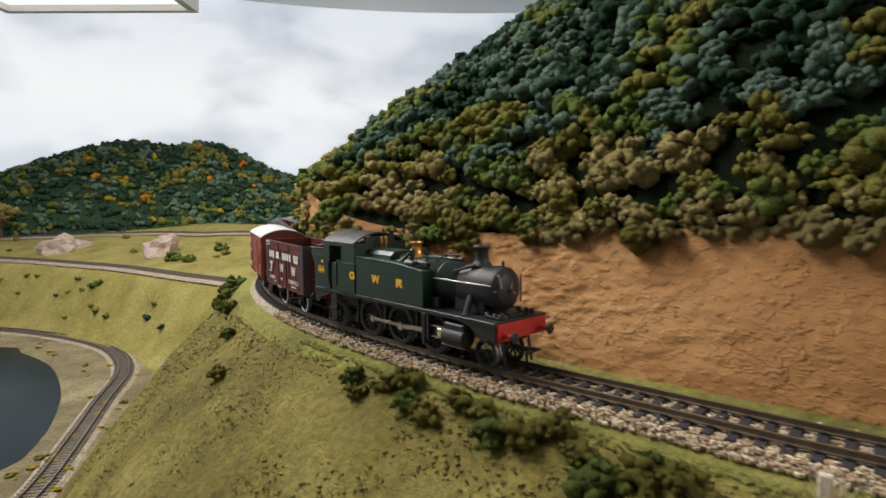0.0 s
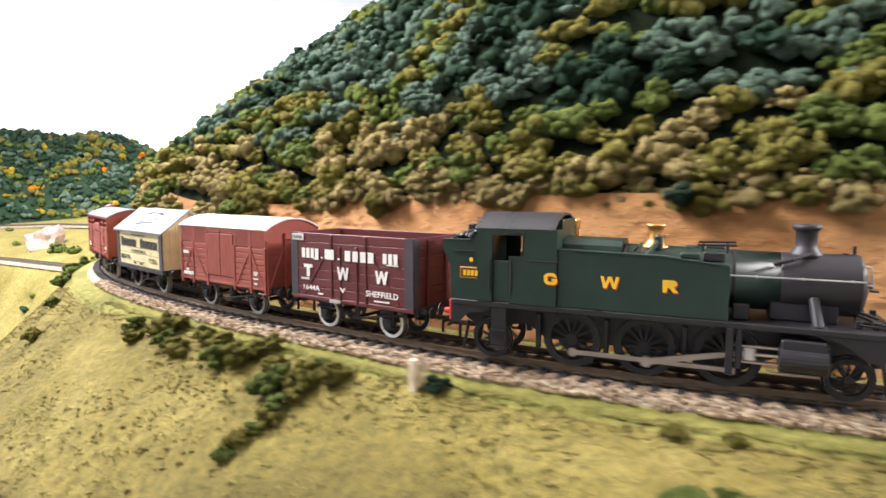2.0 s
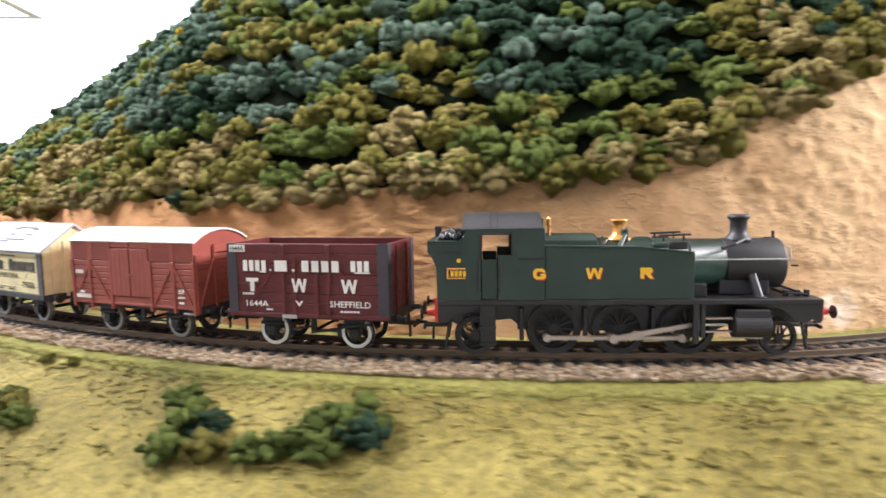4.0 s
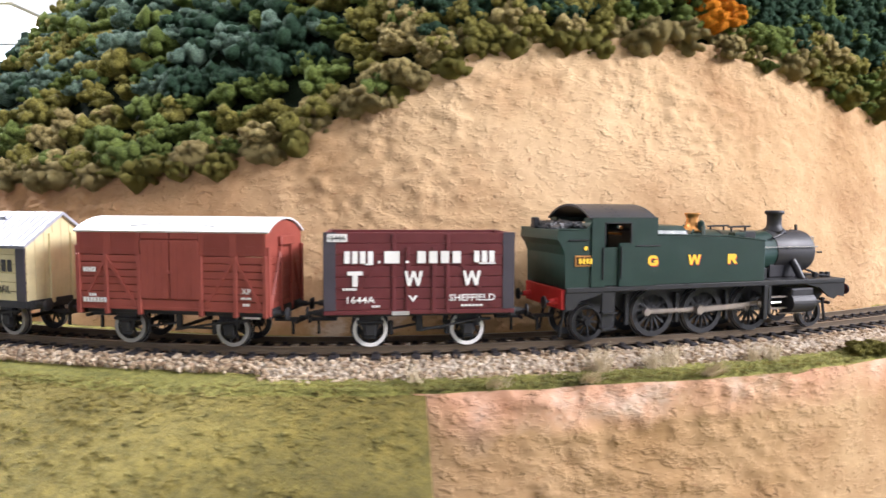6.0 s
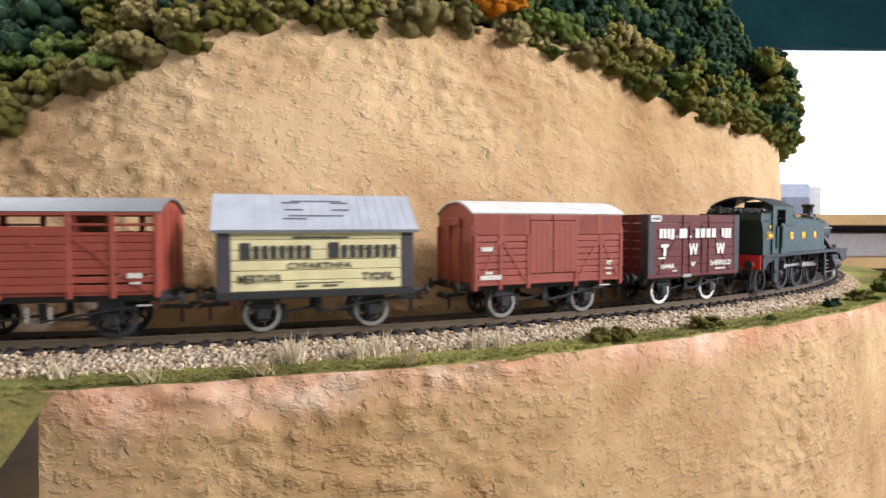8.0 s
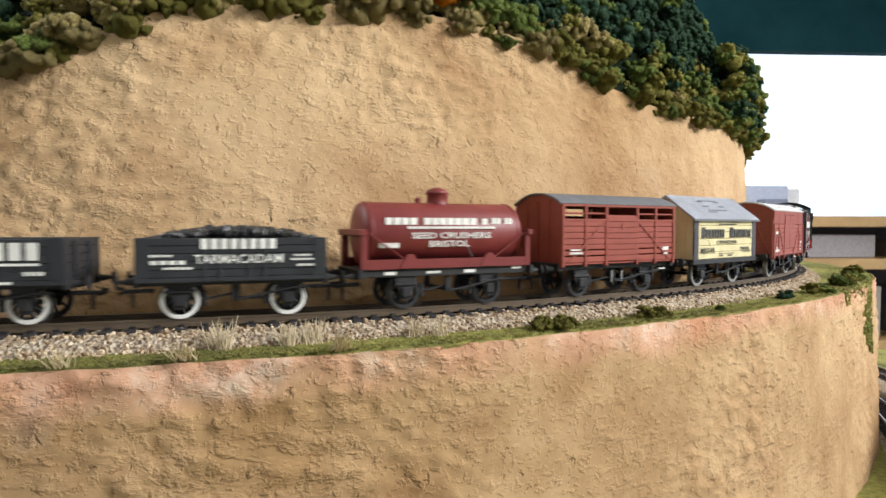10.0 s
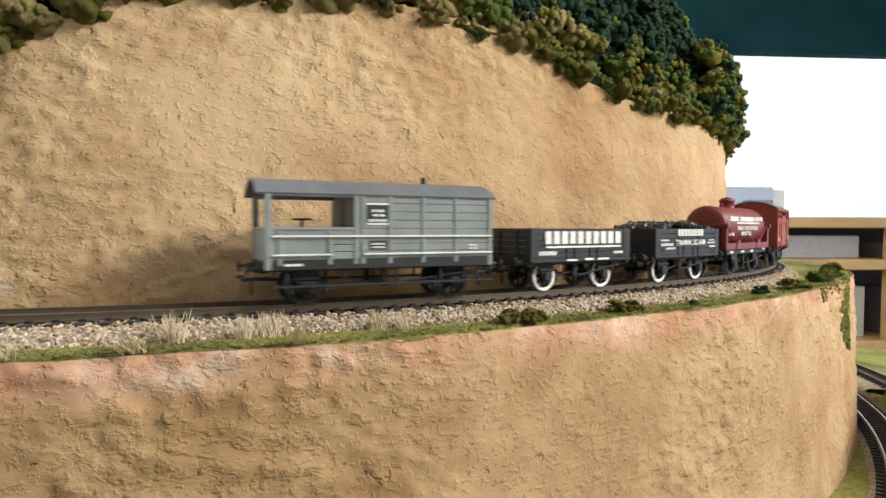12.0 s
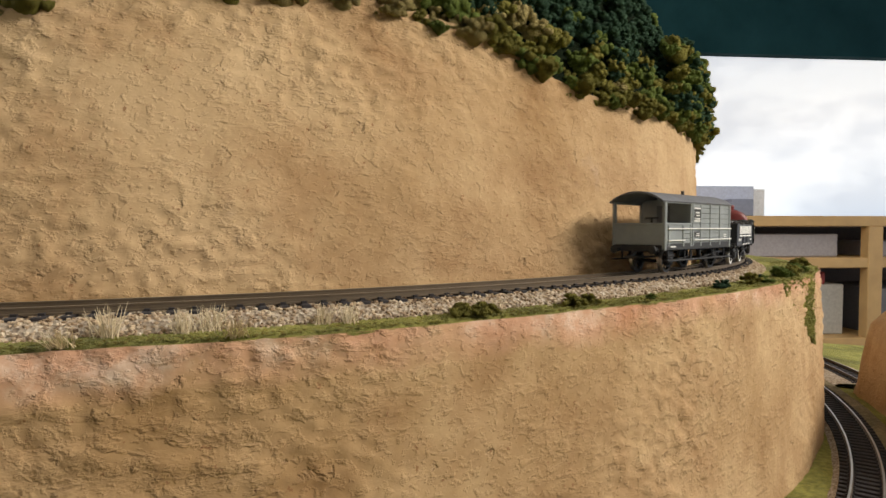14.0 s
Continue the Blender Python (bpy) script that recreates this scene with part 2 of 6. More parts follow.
# ---- the plan: the line circles a wooded hill ----
CX, CY = 0.455, 0.625
BEND = ((-100, .627), (-85, .6228), (-75, .6173), (-67, .6072), (-60, .5957), (-54, .5866), (-48, .5804), (-42, .5757), (-36, .5767), (-30, .5785), (-24, .5813), (-17, .5858),
        (-10, .5901), (-4, .5952), (2, .5998), (8, .598), (14, .5948), (20, .5932), (28, .5919), (38, .5952), (46, .600), (54, .6025), (65, .6038), (80, .6047), (100, .6044))
WALL = ((-100, .627), (-85, .625), (-70, .617), (-60, .600), (-52, .583), (-43, .574), (-35, .574), (-25, .578), (-15, .583), (-8, .588), (0, .596),
        (6, .598), (12, .596), (20, .594), (28, .595), (38, .598), (46, .601), (54, .602), (65, .603), (80, .604), (100, .604))
BX = np.array([b[0] for b in BEND], float)
BR = np.array([b[1] for b in BEND], float)
BM = np.gradient(BR, BX)


def spline(x, xs, ys, ms):
    i = np.clip(np.searchsorted(xs, x) - 1, 0, len(xs) - 2)
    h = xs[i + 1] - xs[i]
    u = np.clip((x - xs[i]) / h, 0, 1)
    return (2 * u**3 - 3 * u**2 + 1) * ys[i] + (u**3 - 2 * u**2 + u) * h * ms[i] + (3 * u**2 - 2 * u**3) * ys[i + 1] + (u**3 - u**2) * h * ms[i + 1]


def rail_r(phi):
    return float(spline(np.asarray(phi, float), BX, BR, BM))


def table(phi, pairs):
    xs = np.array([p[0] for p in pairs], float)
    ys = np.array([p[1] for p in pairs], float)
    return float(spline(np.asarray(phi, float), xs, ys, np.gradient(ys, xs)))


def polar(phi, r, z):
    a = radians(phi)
    return Vector((CX + r * math.sin(a), CY - r * math.cos(a), RAIL + z))


def fbm(p, scale, octaves=4):
    return noise.fractal(Vector(p) * scale, 1.0, 2.0, octaves)


def strip(name, phis, profile, mat, rough=0.0, scale=30.0, squash=1.0, label="", category="", parent=None, worked=0.0, ease=1):
    """A sheet over the angles phis; profile(phi) gives (r, z) pairs outwards or upwards."""
    verts, faces, n = [], [], None
    for phi in phis:
        rows = profile(phi)
        n = len(rows)
        for k, (r, z) in enumerate(rows):
            p = polar(phi, r, z)
            if rough:
                q = Vector((p.x, p.y, p.z * squash))
                d = fbm(q, scale) * rough + fbm(q, scale * 4) * rough * 0.35
                d *= min(1, k / ease)
                if worked:
                    w = Vector((q.x + 0.006 * noise.noise(q * 40), q.y, q.z * 2.0 + 0.006 * noise.noise(q * 55)))
                    patch = min(1, max(0, noise.noise(q * 9) * 2.2 + 0.55))
                    d += worked * patch * (min(0.16, max(0, noise.noise(w * 75) - 0.12)) * 2.6 + min(0.18, max(0, noise.noise(w * 160) - 0.06)) * 3.2)
                a = radians(phi)
                p += Vector((math.sin(a), -math.cos(a), 0.4)) * d
            verts.append(p)
    for i in range(len(phis) - 1):
        for k in range(n - 1):
            a = i * n + k
            faces.append((a, a + n, a + n + 1, a + 1))
    ob = mesh_object(name, verts, faces, mat, parent)
    return tagged(ob, label, category, kind="structure")


def span(a, b, step):
    n = max(2, int(round((b - a) / step)) + 1)
    return [a + (b - a) * k / (n - 1) for k in range(n)]


# height of the clay face over the rails, angle by angle
FACE = ((-140, .085), (-90, .085), (-77, .073), (-68, .056), (-60, .049), (-50, .052), (-40, .058), (-30, .058), (-15, .062), (-5, .068), (0, .076), (4, .092),
        (7, .107), (10, .120), (16, .130), (22, .135), (28, .131), (33, .120), (38, .108), (46, .105), (58, .104), (75, .10), (100, .10))


def face_top(phi):
    return table(phi, FACE)


def foot_r(phi):
    return table(phi, WALL) - 0.036


def face_profile(phi, n=30):
    h = face_top(phi)
    ln, ft = lean(phi), foot_r(phi)
    return [(ft - ln * (k / n) ** 1.2, -0.006 + (h + 0.006) * k / n) for k in range(n + 1)]


def lean(phi):
    return table(phi, ((-140, .006), (-77, .006), (-66, .016), (-55, .022), (0, .023), (10, .026), (35, .020), (46, .009), (60, .004), (100, .004)))


@functools.lru_cache(None)
def crest_r(phi):
    return foot_r(phi) - lean(phi)


CORNER = 7.3         # angle at which the grass bank gives way to the lower clay face


def ledge_base(phi):
    w = table(phi, ((-100, .020), (-60, .020), (-10, .022), (5, .026), (12, .027), (20, .027), (35, .030), (46, .034), (54, .044), (62, .056), (70, .060), (100, .060)))
    return rail_r(phi) + w


def ledge_out(phi):
    """The ledge's edge, ragged where it tops the clay."""
    ragged = min(1, max(0, (phi - 5) / 4))
    return ledge_base(phi) + ragged * (0.0022 * noise.noise(Vector((phi * 0.32, 0.5, 0))) + 0.0013 * noise.noise(Vector((phi * 1.1, 7.5, 0))))


def ledge_profile(phi):
    r0, r1 = foot_r(phi), ledge_out(phi)
    rr = rail_r(phi)
    zs = [(r0 - 0.004, -0.0035), (r0 + 0.004, -0.0055), (rr - 0.024, -0.0058), (rr - 0.010, -0.0056), (rr + 0.006, -0.0056), (rr + 0.0095, -0.0068), (rr + 0.013, -0.0080),
          ((rr + 0.013 + r1) / 2, -0.0085), (r1 - 0.002, -0.0085), (r1 + 0.001, -0.0098), (r1 + 0.005, -0.0135) if phi < CORNER - 0.5 else (r1 - 0.001, -0.0130)]
    return zs


def bank_profile(phi, n=44):
    """Grass falling outwards from the line."""
    out = []
    r0 = ledge_out(phi)
    fall = table(phi, ((-100, .9), (-85, .95), (-70, .95), (-58, .75), (-45, .50), (-30, .40), (-15, .34), (0, .34), (10, .38)))
    far = table(phi, ((-100, .23), (-60, .235), (-30, .23), (0, .19), (10, .17)))
    for k in range(n + 1):
        d = 0.42 * (k / n) ** 1.4
        z = -0.0095 - fall * d - 0.9 * max(0, d - 0.05) ** 1.5
        out.append((r0 + d, max(z, -far - 0.004)))
    out[0] = (r0 - 0.004, -0.0086)
    return out


def cliff_profile(phi, n=26):
    r0, edge = ledge_base(phi), ledge_out(phi)
    return [(r0 + (edge - r0) * max(0, 1 - 9 * k / n) + 0.001 + 0.010 * (k / n), -0.0095 - 0.19 * (k / n)) for k in range(n + 1)]


def hill_z(phi, r):
    c = crest_r(phi)
    d = max(0.0, c - r)
    top = table(phi, ((-140, .30), (-100, .32), (-85, .34), (-70, .36), (-50, .40), (-20, .40), (10, .40), (30, .40), (45, .38), (58, .30), (70, .20), (100, .12)))
    rise = table(phi, ((-140, .79), (-82, .79), (-72, .87), (-63, 1.0), (-52, 1.08), (-40, 1.32), (-20, 1.25), (-5, 1.15), (8, 1.25), (25, 1.9), (45, 2.5), (60, 2.9), (70, 2.0), (100, 1.0)))
    z = face_top(phi) + rise * d
    return top - math.log1p(math.exp((top - z) * 14)) / 14 if z > top - 0.25 else z


def hill_profile(phi, n=22):
    c = crest_r(phi)
    return [(c * (1 - k / n), hill_z(phi, c * (1 - k / n)) - 0.004) for k in range(n + 1)]


strip("upper_clay_face", span(-140, -62, 0.5)[:-1] + span(-62, 68, 0.16) + span(68, 100, 0.5)[1:], lambda p: face_profile(p, 76), CLAY, 0.0007, 30, 1.0,
      "sandy orange plaster cutting face behind the track", "cliff", worked=0.0016)
strip("track_ledge", span(-140, 100, 0.4), ledge_profile, TURF_GREEN, 0.0005, 120, 1.0,
      "narrow ledge of green turf carrying the track", "ledge")
strip("track_bed", span(-130, 100, 0.4), lambda p: [(rail_r(p) - .030, -.0062), (rail_r(p) - .027, -.0038), (rail_r(p) + .0074, -.0037), (rail_r(p) + (.0115 if p > 2 else .0095), -.0056), (rail_r(p) + (.0150 if p > 2 else .0115), -.0090)],
      TRACK_BED, 0.0004, 200, 1.0, "pale stone track bed under the sleepers", "track bed")
strip("grass_bank", span(-125, CORNER, 0.5), bank_profile, TURF, 0.0030, 22, 1.0,
      "dry olive grass bank falling from the track", "bank", ease=10)
strip("lower_clay_face", span(CORNER - 0.4, 64, 0.16) + span(64, 100, 0.4)[1:], lambda p: cliff_profile(p, 96), CLAY_LOWER, 0.0006, 28, 1.0,
      "sandy orange plaster retaining face under the track", "cliff", worked=0.0016)
strip("hill", span(-140, 100, 1.0), hill_profile, GAP_SHADE, 0.004, 20, 1.0, "wooded hill core, near black as painted shade between the trees", "hill")

# ---- the track ----
def rail_strip(name, centre, phis, dz, parent):
    """A flat-bottomed rail along the bend; centre(phi) gives its radius."""
    prof = ((-.0011, -.0026), (-.0011, -.0021), (-.0004, -.0018), (-.0004, -.0008), (-.0006, -.0006), (-.0006, 0), (.0006, 0), (.0006, -.0006), (.0004, -.0008),
            (.0004, -.0018), (.0011, -.0021), (.0011, -.0026))
    verts, faces, fm = [], [], []
    n = len(prof)
    for phi in phis:
        for dr, z in prof:
            verts.append(polar(phi, centre(phi) + dr, z + dz))
    for i in range(len(phis) - 1):
        for k in range(n):
            j = (k + 1) % n
            faces.append((i * n + k, i * n + j, (i + 1) * n + j, (i + 1) * n + k))
            fm.append(1 if k == 5 else 0)
    return mesh_object(name, verts, faces, [RUST, STEEL], parent, False, fm)


GAUGE = 0.0165


def track_run(name, near, lo, hi, dz, label, count_sleepers=True):
    root = tagged(empty(name, Matrix.Translation((CX, CY, RAIL))), label, "railway track")
    inv = Matrix.Translation((-CX, -CY, -RAIL))
    for off in (0.0, -GAUGE):
        ob = rail_strip("rail", lambda p: near(p) + off, span(lo, hi, 0.5), dz, root)
        ob.data.transform(inv)
    bm = bmesh.new()
    box(bm, -.0017, .0017, -.015, .015, -.0044, -.0026, 0.0003)
    for sy in (-1, 1):
        for sx in (-1, 1):
            y = sy * GAUGE / 2 + sx * 0.0016
            box(bm, -.0009, .0009, y - .0006, y + .0006, -.0026, -.0018)
    me = bpy.data.meshes.new("sleeper")
    bm.to_mesh(me)
    bm.free()
    me.materials.append(SLEEPER)
    phi, pitch = lo, 0.0072
    while phi < hi:
        r = near(phi) - GAUGE / 2
        s = new("sleeper", me)
        s.parent = root
        s.matrix_basis = inv @ Matrix.Translation(polar(phi, r, dz)) @ pose(0, 0, 0, 0, 0, phi + random.uniform(-.6, .6))
        phi += math.degrees(pitch / r) * random.uniform(0.98, 1.02)
    return root


track_run("main_track", rail_r, -92, 74, 0.0, "single brown-railed model track on dark sleepers round the hill")

# ---- the train: kit of parts, in millimetres ----
MM = 0.001
GREEN = paint("brunswick_green", (0.009, 0.029, 0.021), 0.36)
LOCO_BLACK = paint("loco_black", (0.010, 0.010, 0.012), 0.45)
SMOKE_BLACK = paint("smokebox_black", (0.016, 0.015, 0.019), 0.5)
ROOF_GREY = paint("cab_roof_black", (0.028, 0.028, 0.032), 0.36)
RED = paint("buffer_beam_red", (0.50, 0.022, 0.018), 0.5)
BRASS = paint("polished_copper_brass", (0.80, 0.38, 0.12), 0.28, 0.9)
YELLOW = paint("letter_yellow", (0.85, 0.52, 0.02), 0.6)
WHITE = paint("letter_white", (0.80, 0.79, 0.76), 0.65)
INK = paint("letter_black", (0.03, 0.03, 0.03), 0.7)
ROD = paint("bright_rod_steel", (0.42, 0.36, 0.32), 0.38, 0.85)
CHROME = paint("turned_steel", (0.62, 0.60, 0.57), 0.3, 0.9)
TYRE_STEEL = paint("worn_tyre_steel", (0.34, 0.33, 0.31), 0.45, 0.7)
MAROON = paint("wagon_maroon", (0.105, 0.014, 0.016), 0.5)
MAROON_DARK = paint("corner_iron_slate", (0.045, 0.038, 0.050), 0.55)
BAUXITE = paint("van_bauxite_red", (0.260, 0.052, 0.034), 0.6)
CATTLE_RED = paint("cattle_red_oxide", (0.270, 0.050, 0.030), 0.6)
TANK_RED = paint("tank_red", (0.175, 0.022, 0.020), 0.45)
CREAM = paint("salt_van_cream", (0.66, 0.58, 0.33), 0.6)
PALE_ROOF = paint("pale_roof_grey", (0.36, 0.375, 0.43), 0.55)
WHITE_ROOF = paint("white_roof", (0.60, 0.60, 0.60), 0.5)
SLATE_ROOF = paint("slate_roof_grey", (0.13, 0.135, 0.15), 0.6)
WAGON_BLACK = paint("wagon_black", (0.020, 0.021, 0.026), 0.5)
BRAKE_GREY = paint("guard_van_grey", (0.235, 0.255, 0.255), 0.55)
COAL = paint("coal", (0.014, 0.014, 0.016), 0.35, 0.0, 0.5, 1200, 0.0006)
FRAME = paint("chassis_black", (0.013, 0.013, 0.015), 0.6)


def piece(name, parent, mat, boxes=(), build=None, label="", bevel=0.0, smooth=False, at=None):
    """One mesh, in millimetres, of bevelled boxes (x0, x1, y0, y1, z0, z1) and whatever build(bm) adds."""
    bm = bmesh.new()
    for b in boxes:
        box(bm, *b, bevel)
    if build:
        build(bm)
    bmesh.ops.scale(bm, vec=(MM,) * 3, verts=bm.verts)
    ob = part(name, bm, mat, parent, label, smooth)
    if at is not None:
        ob.matrix_basis = at
    return ob


def lettering(parent, words, x, z, high, wide, y, mat, name="lettering", label=""):
    """Real words standing on a side; x is their middle, high and wide in millimetres."""
    cu = bpy.data.curves.new(name, "FONT")
    cu.body, cu.align_x, cu.align_y, cu.extrude, cu.offset, cu.resolution_u = words, "CENTER", "CENTER", 0.006, 0.012, 2
    tmp = bpy.data.objects.new(name, cu)
    me = bpy.data.meshes.new_from_object(tmp)
    bpy.data.objects.remove(tmp)
    co = np.empty(len(me.vertices) * 3)
    me.vertices.foreach_get("co", co)
    co = co.reshape(-1, 3)
    lo, hi = co.min(0), co.max(0)
    out = np.empty_like(co)
    out[:, 0] = ((co[:, 0] - lo[0]) / (hi[0] - lo[0]) - 0.5) * wide + x
    out[:, 2] = ((co[:, 1] - lo[1]) / (hi[1] - lo[1]) - 0.5) * high + z
    out[:, 1] = y - (co[:, 2] - lo[2]) * 6
    me.vertices.foreach_set("co", (out * MM).ravel())
    me.materials.append(mat)
    ob = new(name, me)
    ob.parent = parent
    if label:
        tagged(ob, label)
    return ob


def bars(parent, rows, y, mat, name="marking", label="", gap=0.28):
    """Unreadable writing, names and makers' marks: plain bars. rows of (x0, x1, z, high, count)."""
    boxes = []
    for x0, x1, z, high, count in rows:
        w = (x1 - x0) / count
        for k in range(count):
            g = w * gap * 0.5 if count > 1 else 0
            boxes.append((x0 + k * w + g, x0 + (k + 1) * w - g, y - 0.12, y + 0.02, z - high / 2, z + high / 2))
    if name == "owner_bars":
        for b in boxes:
            piece("letter_bar", parent, mat, [b], label=label)
    else:
        piece(name, parent, mat, boxes, label=label)


def wheel_bm(bm, r, tyre, yc, sign, spokes=8):
    """A wheel in the xz plane; sign: which way its outer face looks."""
    inner = 0.78 * r
    for rad0, rad1, w0, w1 in ((r, inner, -1.1, 1.1), (r + 0.75, r, -1.1 if sign > 0 else 0.55, -0.55 if sign > 0 else 1.1)):
        n = 28
        rings = []
        for rad, y in ((rad0, w0), (rad0, w1), (rad1, w1), (rad1, w0)):
            rings.append([bm.verts.new((rad * math.cos(2 * math.pi * k / n), yc + y, rad * math.sin(2 * math.pi * k / n))) for k in range(n)])
        for j in range(4):
            a, b = rings[j], rings[(j + 1) % 4]
            for k in range(n):
                f = bm.faces.new((a[k], a[(k + 1) % n], b[(k + 1) % n], b[k]))
                side = 1 if sign > 0 else 3
                f.material_index = 1 if (tyre and j == side and rad0 == r) else (2 if j == 0 else 0)
    tube(bm, (0, yc - 1.1, 0), (0, yc + 1.1, 0), 0.2 * r, n=12)
    for k in range(spokes):
        a = 2 * math.pi * k / spokes
        tube(bm, (0.15 * r * math.cos(a), yc, 0.15 * r * math.sin(a)), (0.8 * r * math.cos(a), yc, 0.8 * r * math.sin(a)), 0.085 * r, 0.06 * r, 5, False)
    bmesh.ops.recalc_face_normals(bm, faces=bm.faces)


def wheelset(parent, x, r, face, label, spokes=8, name="wheelset", flange_y=8.4):
    """An axle with its two wheels, at the axle's height."""
    ax = piece(name, parent, FRAME, build=lambda bm: tube(bm, (0, -9, 0), (0, 9, 0), 0.9, n=8), at=Matrix.Translation((x * MM, 0, r * MM)))
    for sy in (-1, 1):
        piece("wheel", ax, [FRAME, face or FRAME, CHROME], build=lambda bm: wheel_bm(bm, r, face is not None, sy * flange_y, sy, spokes), label=label)
    return ax, x, r


def buffers(parent, x, z, sgn, stock=None):
    for y in (-11.3, 11.3):
        b = piece("buffer", parent, stock or FRAME, build=lambda bm: lathe(bm, [(1.5, 0), (1.5, 0.6 * sgn), (1.15, 0.8 * sgn), (1.0, 3.2 * sgn)], (x, y, z), "x", 12), smooth=False)
        piece("buffer_head", b, FRAME, build=lambda bm: lathe(bm, [(0.6, 3.1 * sgn), (0.6, 4.7 * sgn), (2.3, 4.9 * sgn), (2.2, 5.4 * sgn), (1.2, 5.7 * sgn)], (x, y, z), "x", 16))


def coupling(parent, x, sgn):
    """Tension-lock coupling with its hook and dropper."""
    def build(bm):
        box(bm, min(x - 4 * sgn, x + 6 * sgn), max(x - 4 * sgn, x + 6 * sgn), -1.6, 1.6, 8.2, 9.4, 0.2)
        box(bm, min(x + 5.2 * sgn, x + 6.2 * sgn), max(x + 5.2 * sgn, x + 6.2 * sgn), -4.5, 4.5, 8.0, 9.3, 0.2)
        box(bm, min(x + 5.2 * sgn, x + 7.6 * sgn), max(x + 5.2 * sgn, x + 7.6 * sgn), -0.6, 0.6, 9.3, 10.3, 0.1)
        box(bm, min(x + 2.2 * sgn, x + 3.1 * sgn), max(x + 2.2 * sgn, x + 3.1 * sgn), -0.5, 0.5, 3.2, 8.4, 0.1)
    return piece("coupling", parent, FRAME, build=build)


def chassis(root, half, wb, tyre, label, sole=(11.4, 14.2), mat=None, spokes=8):
    """Solebars, headstocks, axleguards, brake gear, buffers, couplings and two wheelsets."""
    mat = mat or FRAME
    for y in (-11.2, 11.2):
        piece("solebar", root, mat, [(-half, half, y - 1.0, y + 1.0, sole[0], sole[1])], bevel=0.2)
    for s in (-1, 1):
        piece("headstock", root, mat, [(s * half - 0.9, s * half + 0.9, -14.2, 14.2, sole[0] - 0.3, sole[1] + 0.3)], bevel=0.25)
        buffers(root, s * (half + 0.8), 12.9, s)
        coupling(root, s * (half + 0.4), s)
    sets = []
    for sx in (-1, 1):
        x = sx * wb / 2
        sets.append(wheelset(root, x, 6.2, tyre, label, spokes))
        for y in (-11.0, 11.0):
            def guard(bm, x=x, y=y):
                prism(bm, [(x - 4.6, 12.4), (x - 1.7, 3.4), (x + 1.7, 3.4), (x + 4.6, 12.4)], y - 0.35, y + 0.35)
                box(bm, x - 1.9, x + 1.9, y - 1.5, y + 1.5, 4.4, 8.4, 0.4)
                box(bm, x - 4.8, x + 4.8, y - 1.0, y + 1.0, 8.6, 9.9, 0.4)
            piece("axleguard", root, FRAME, build=guard)
    def gear(bm):
        box(bm, -1.2, 1.2, -10.5, -9.5, 5.5, 11.8, 0.2)
        box(bm, -1.2, 1.2, 9.5, 10.5, 5.5, 11.8, 0.2)
        tube(bm, (0, -10.5, 6.4), (0, 10.5, 6.4), 0.7, n=8)
        for s in (-1, 1):
            box(bm, min(s * (wb / 2 - 8.2), s * (wb / 2 - 6.6)), max(s * (wb / 2 - 8.2), s * (wb / 2 - 6.6)), -9.4, -7.4, 4.0, 9.2, 0.3)
            tube(bm, (s * 0.6, -9, 7.2 - s * 0.8), (s * (wb / 2 - 7.2), -9, 6.3), 0.45, n=6)
    piece("brake_gear", root, FRAME, build=gear)
    def lever(bm):
        tube(bm, (0, -12.4, 6.2), (wb / 2 + 3, -12.6, 10.0), 0.42, n=6)
        tube(bm, (wb / 2 + 3, -12.6, 10.0), (wb / 2 + 8, -12.6, 10.2), 0.5, n=6)
        box(bm, wb / 2 + 3.0, wb / 2 + 3.8, -12.9, -11.8, 7.6, 12.0)
    piece("brake_lever", root, FRAME, build=lever)
    return sets


def arc_roof(parent, x0, x1, eave, top, half, mat, thick=0.8, name="roof", label="", n=18):
    rise = top - eave
    rad = (half * half + rise * rise) / (2 * rise)
    zc = top - rad
    amax = math.asin(half / rad)
    def build(bm):
        for k in range(n):
            a0, a1 = -amax + 2 * amax * k / n, -amax + 2 * amax * (k + 1) / n
            pts = [(rad * math.sin(a), zc + rad * math.cos(a)) for a in (a0, a1)] + [((rad - thick) * math.sin(a), zc + (rad - thick) * math.cos(a)) for a in (a1, a0)]
            va = [bm.verts.new((x0, y, z)) for y, z in pts]
            vb = [bm.verts.new((x1, y, z)) for y, z in pts]
            bm.faces.new(va), bm.faces.new(vb[::-1])
            for i in range(4):
                j = (i + 1) % 4
                bm.faces.new((va[j], va[i], vb[i], vb[j]))
        bmesh.ops.remove_doubles(bm, verts=bm.verts, dist=0.001)
        bmesh.ops.recalc_face_normals(bm, faces=bm.faces)
    return piece(name, parent, mat, build=build, label=label)


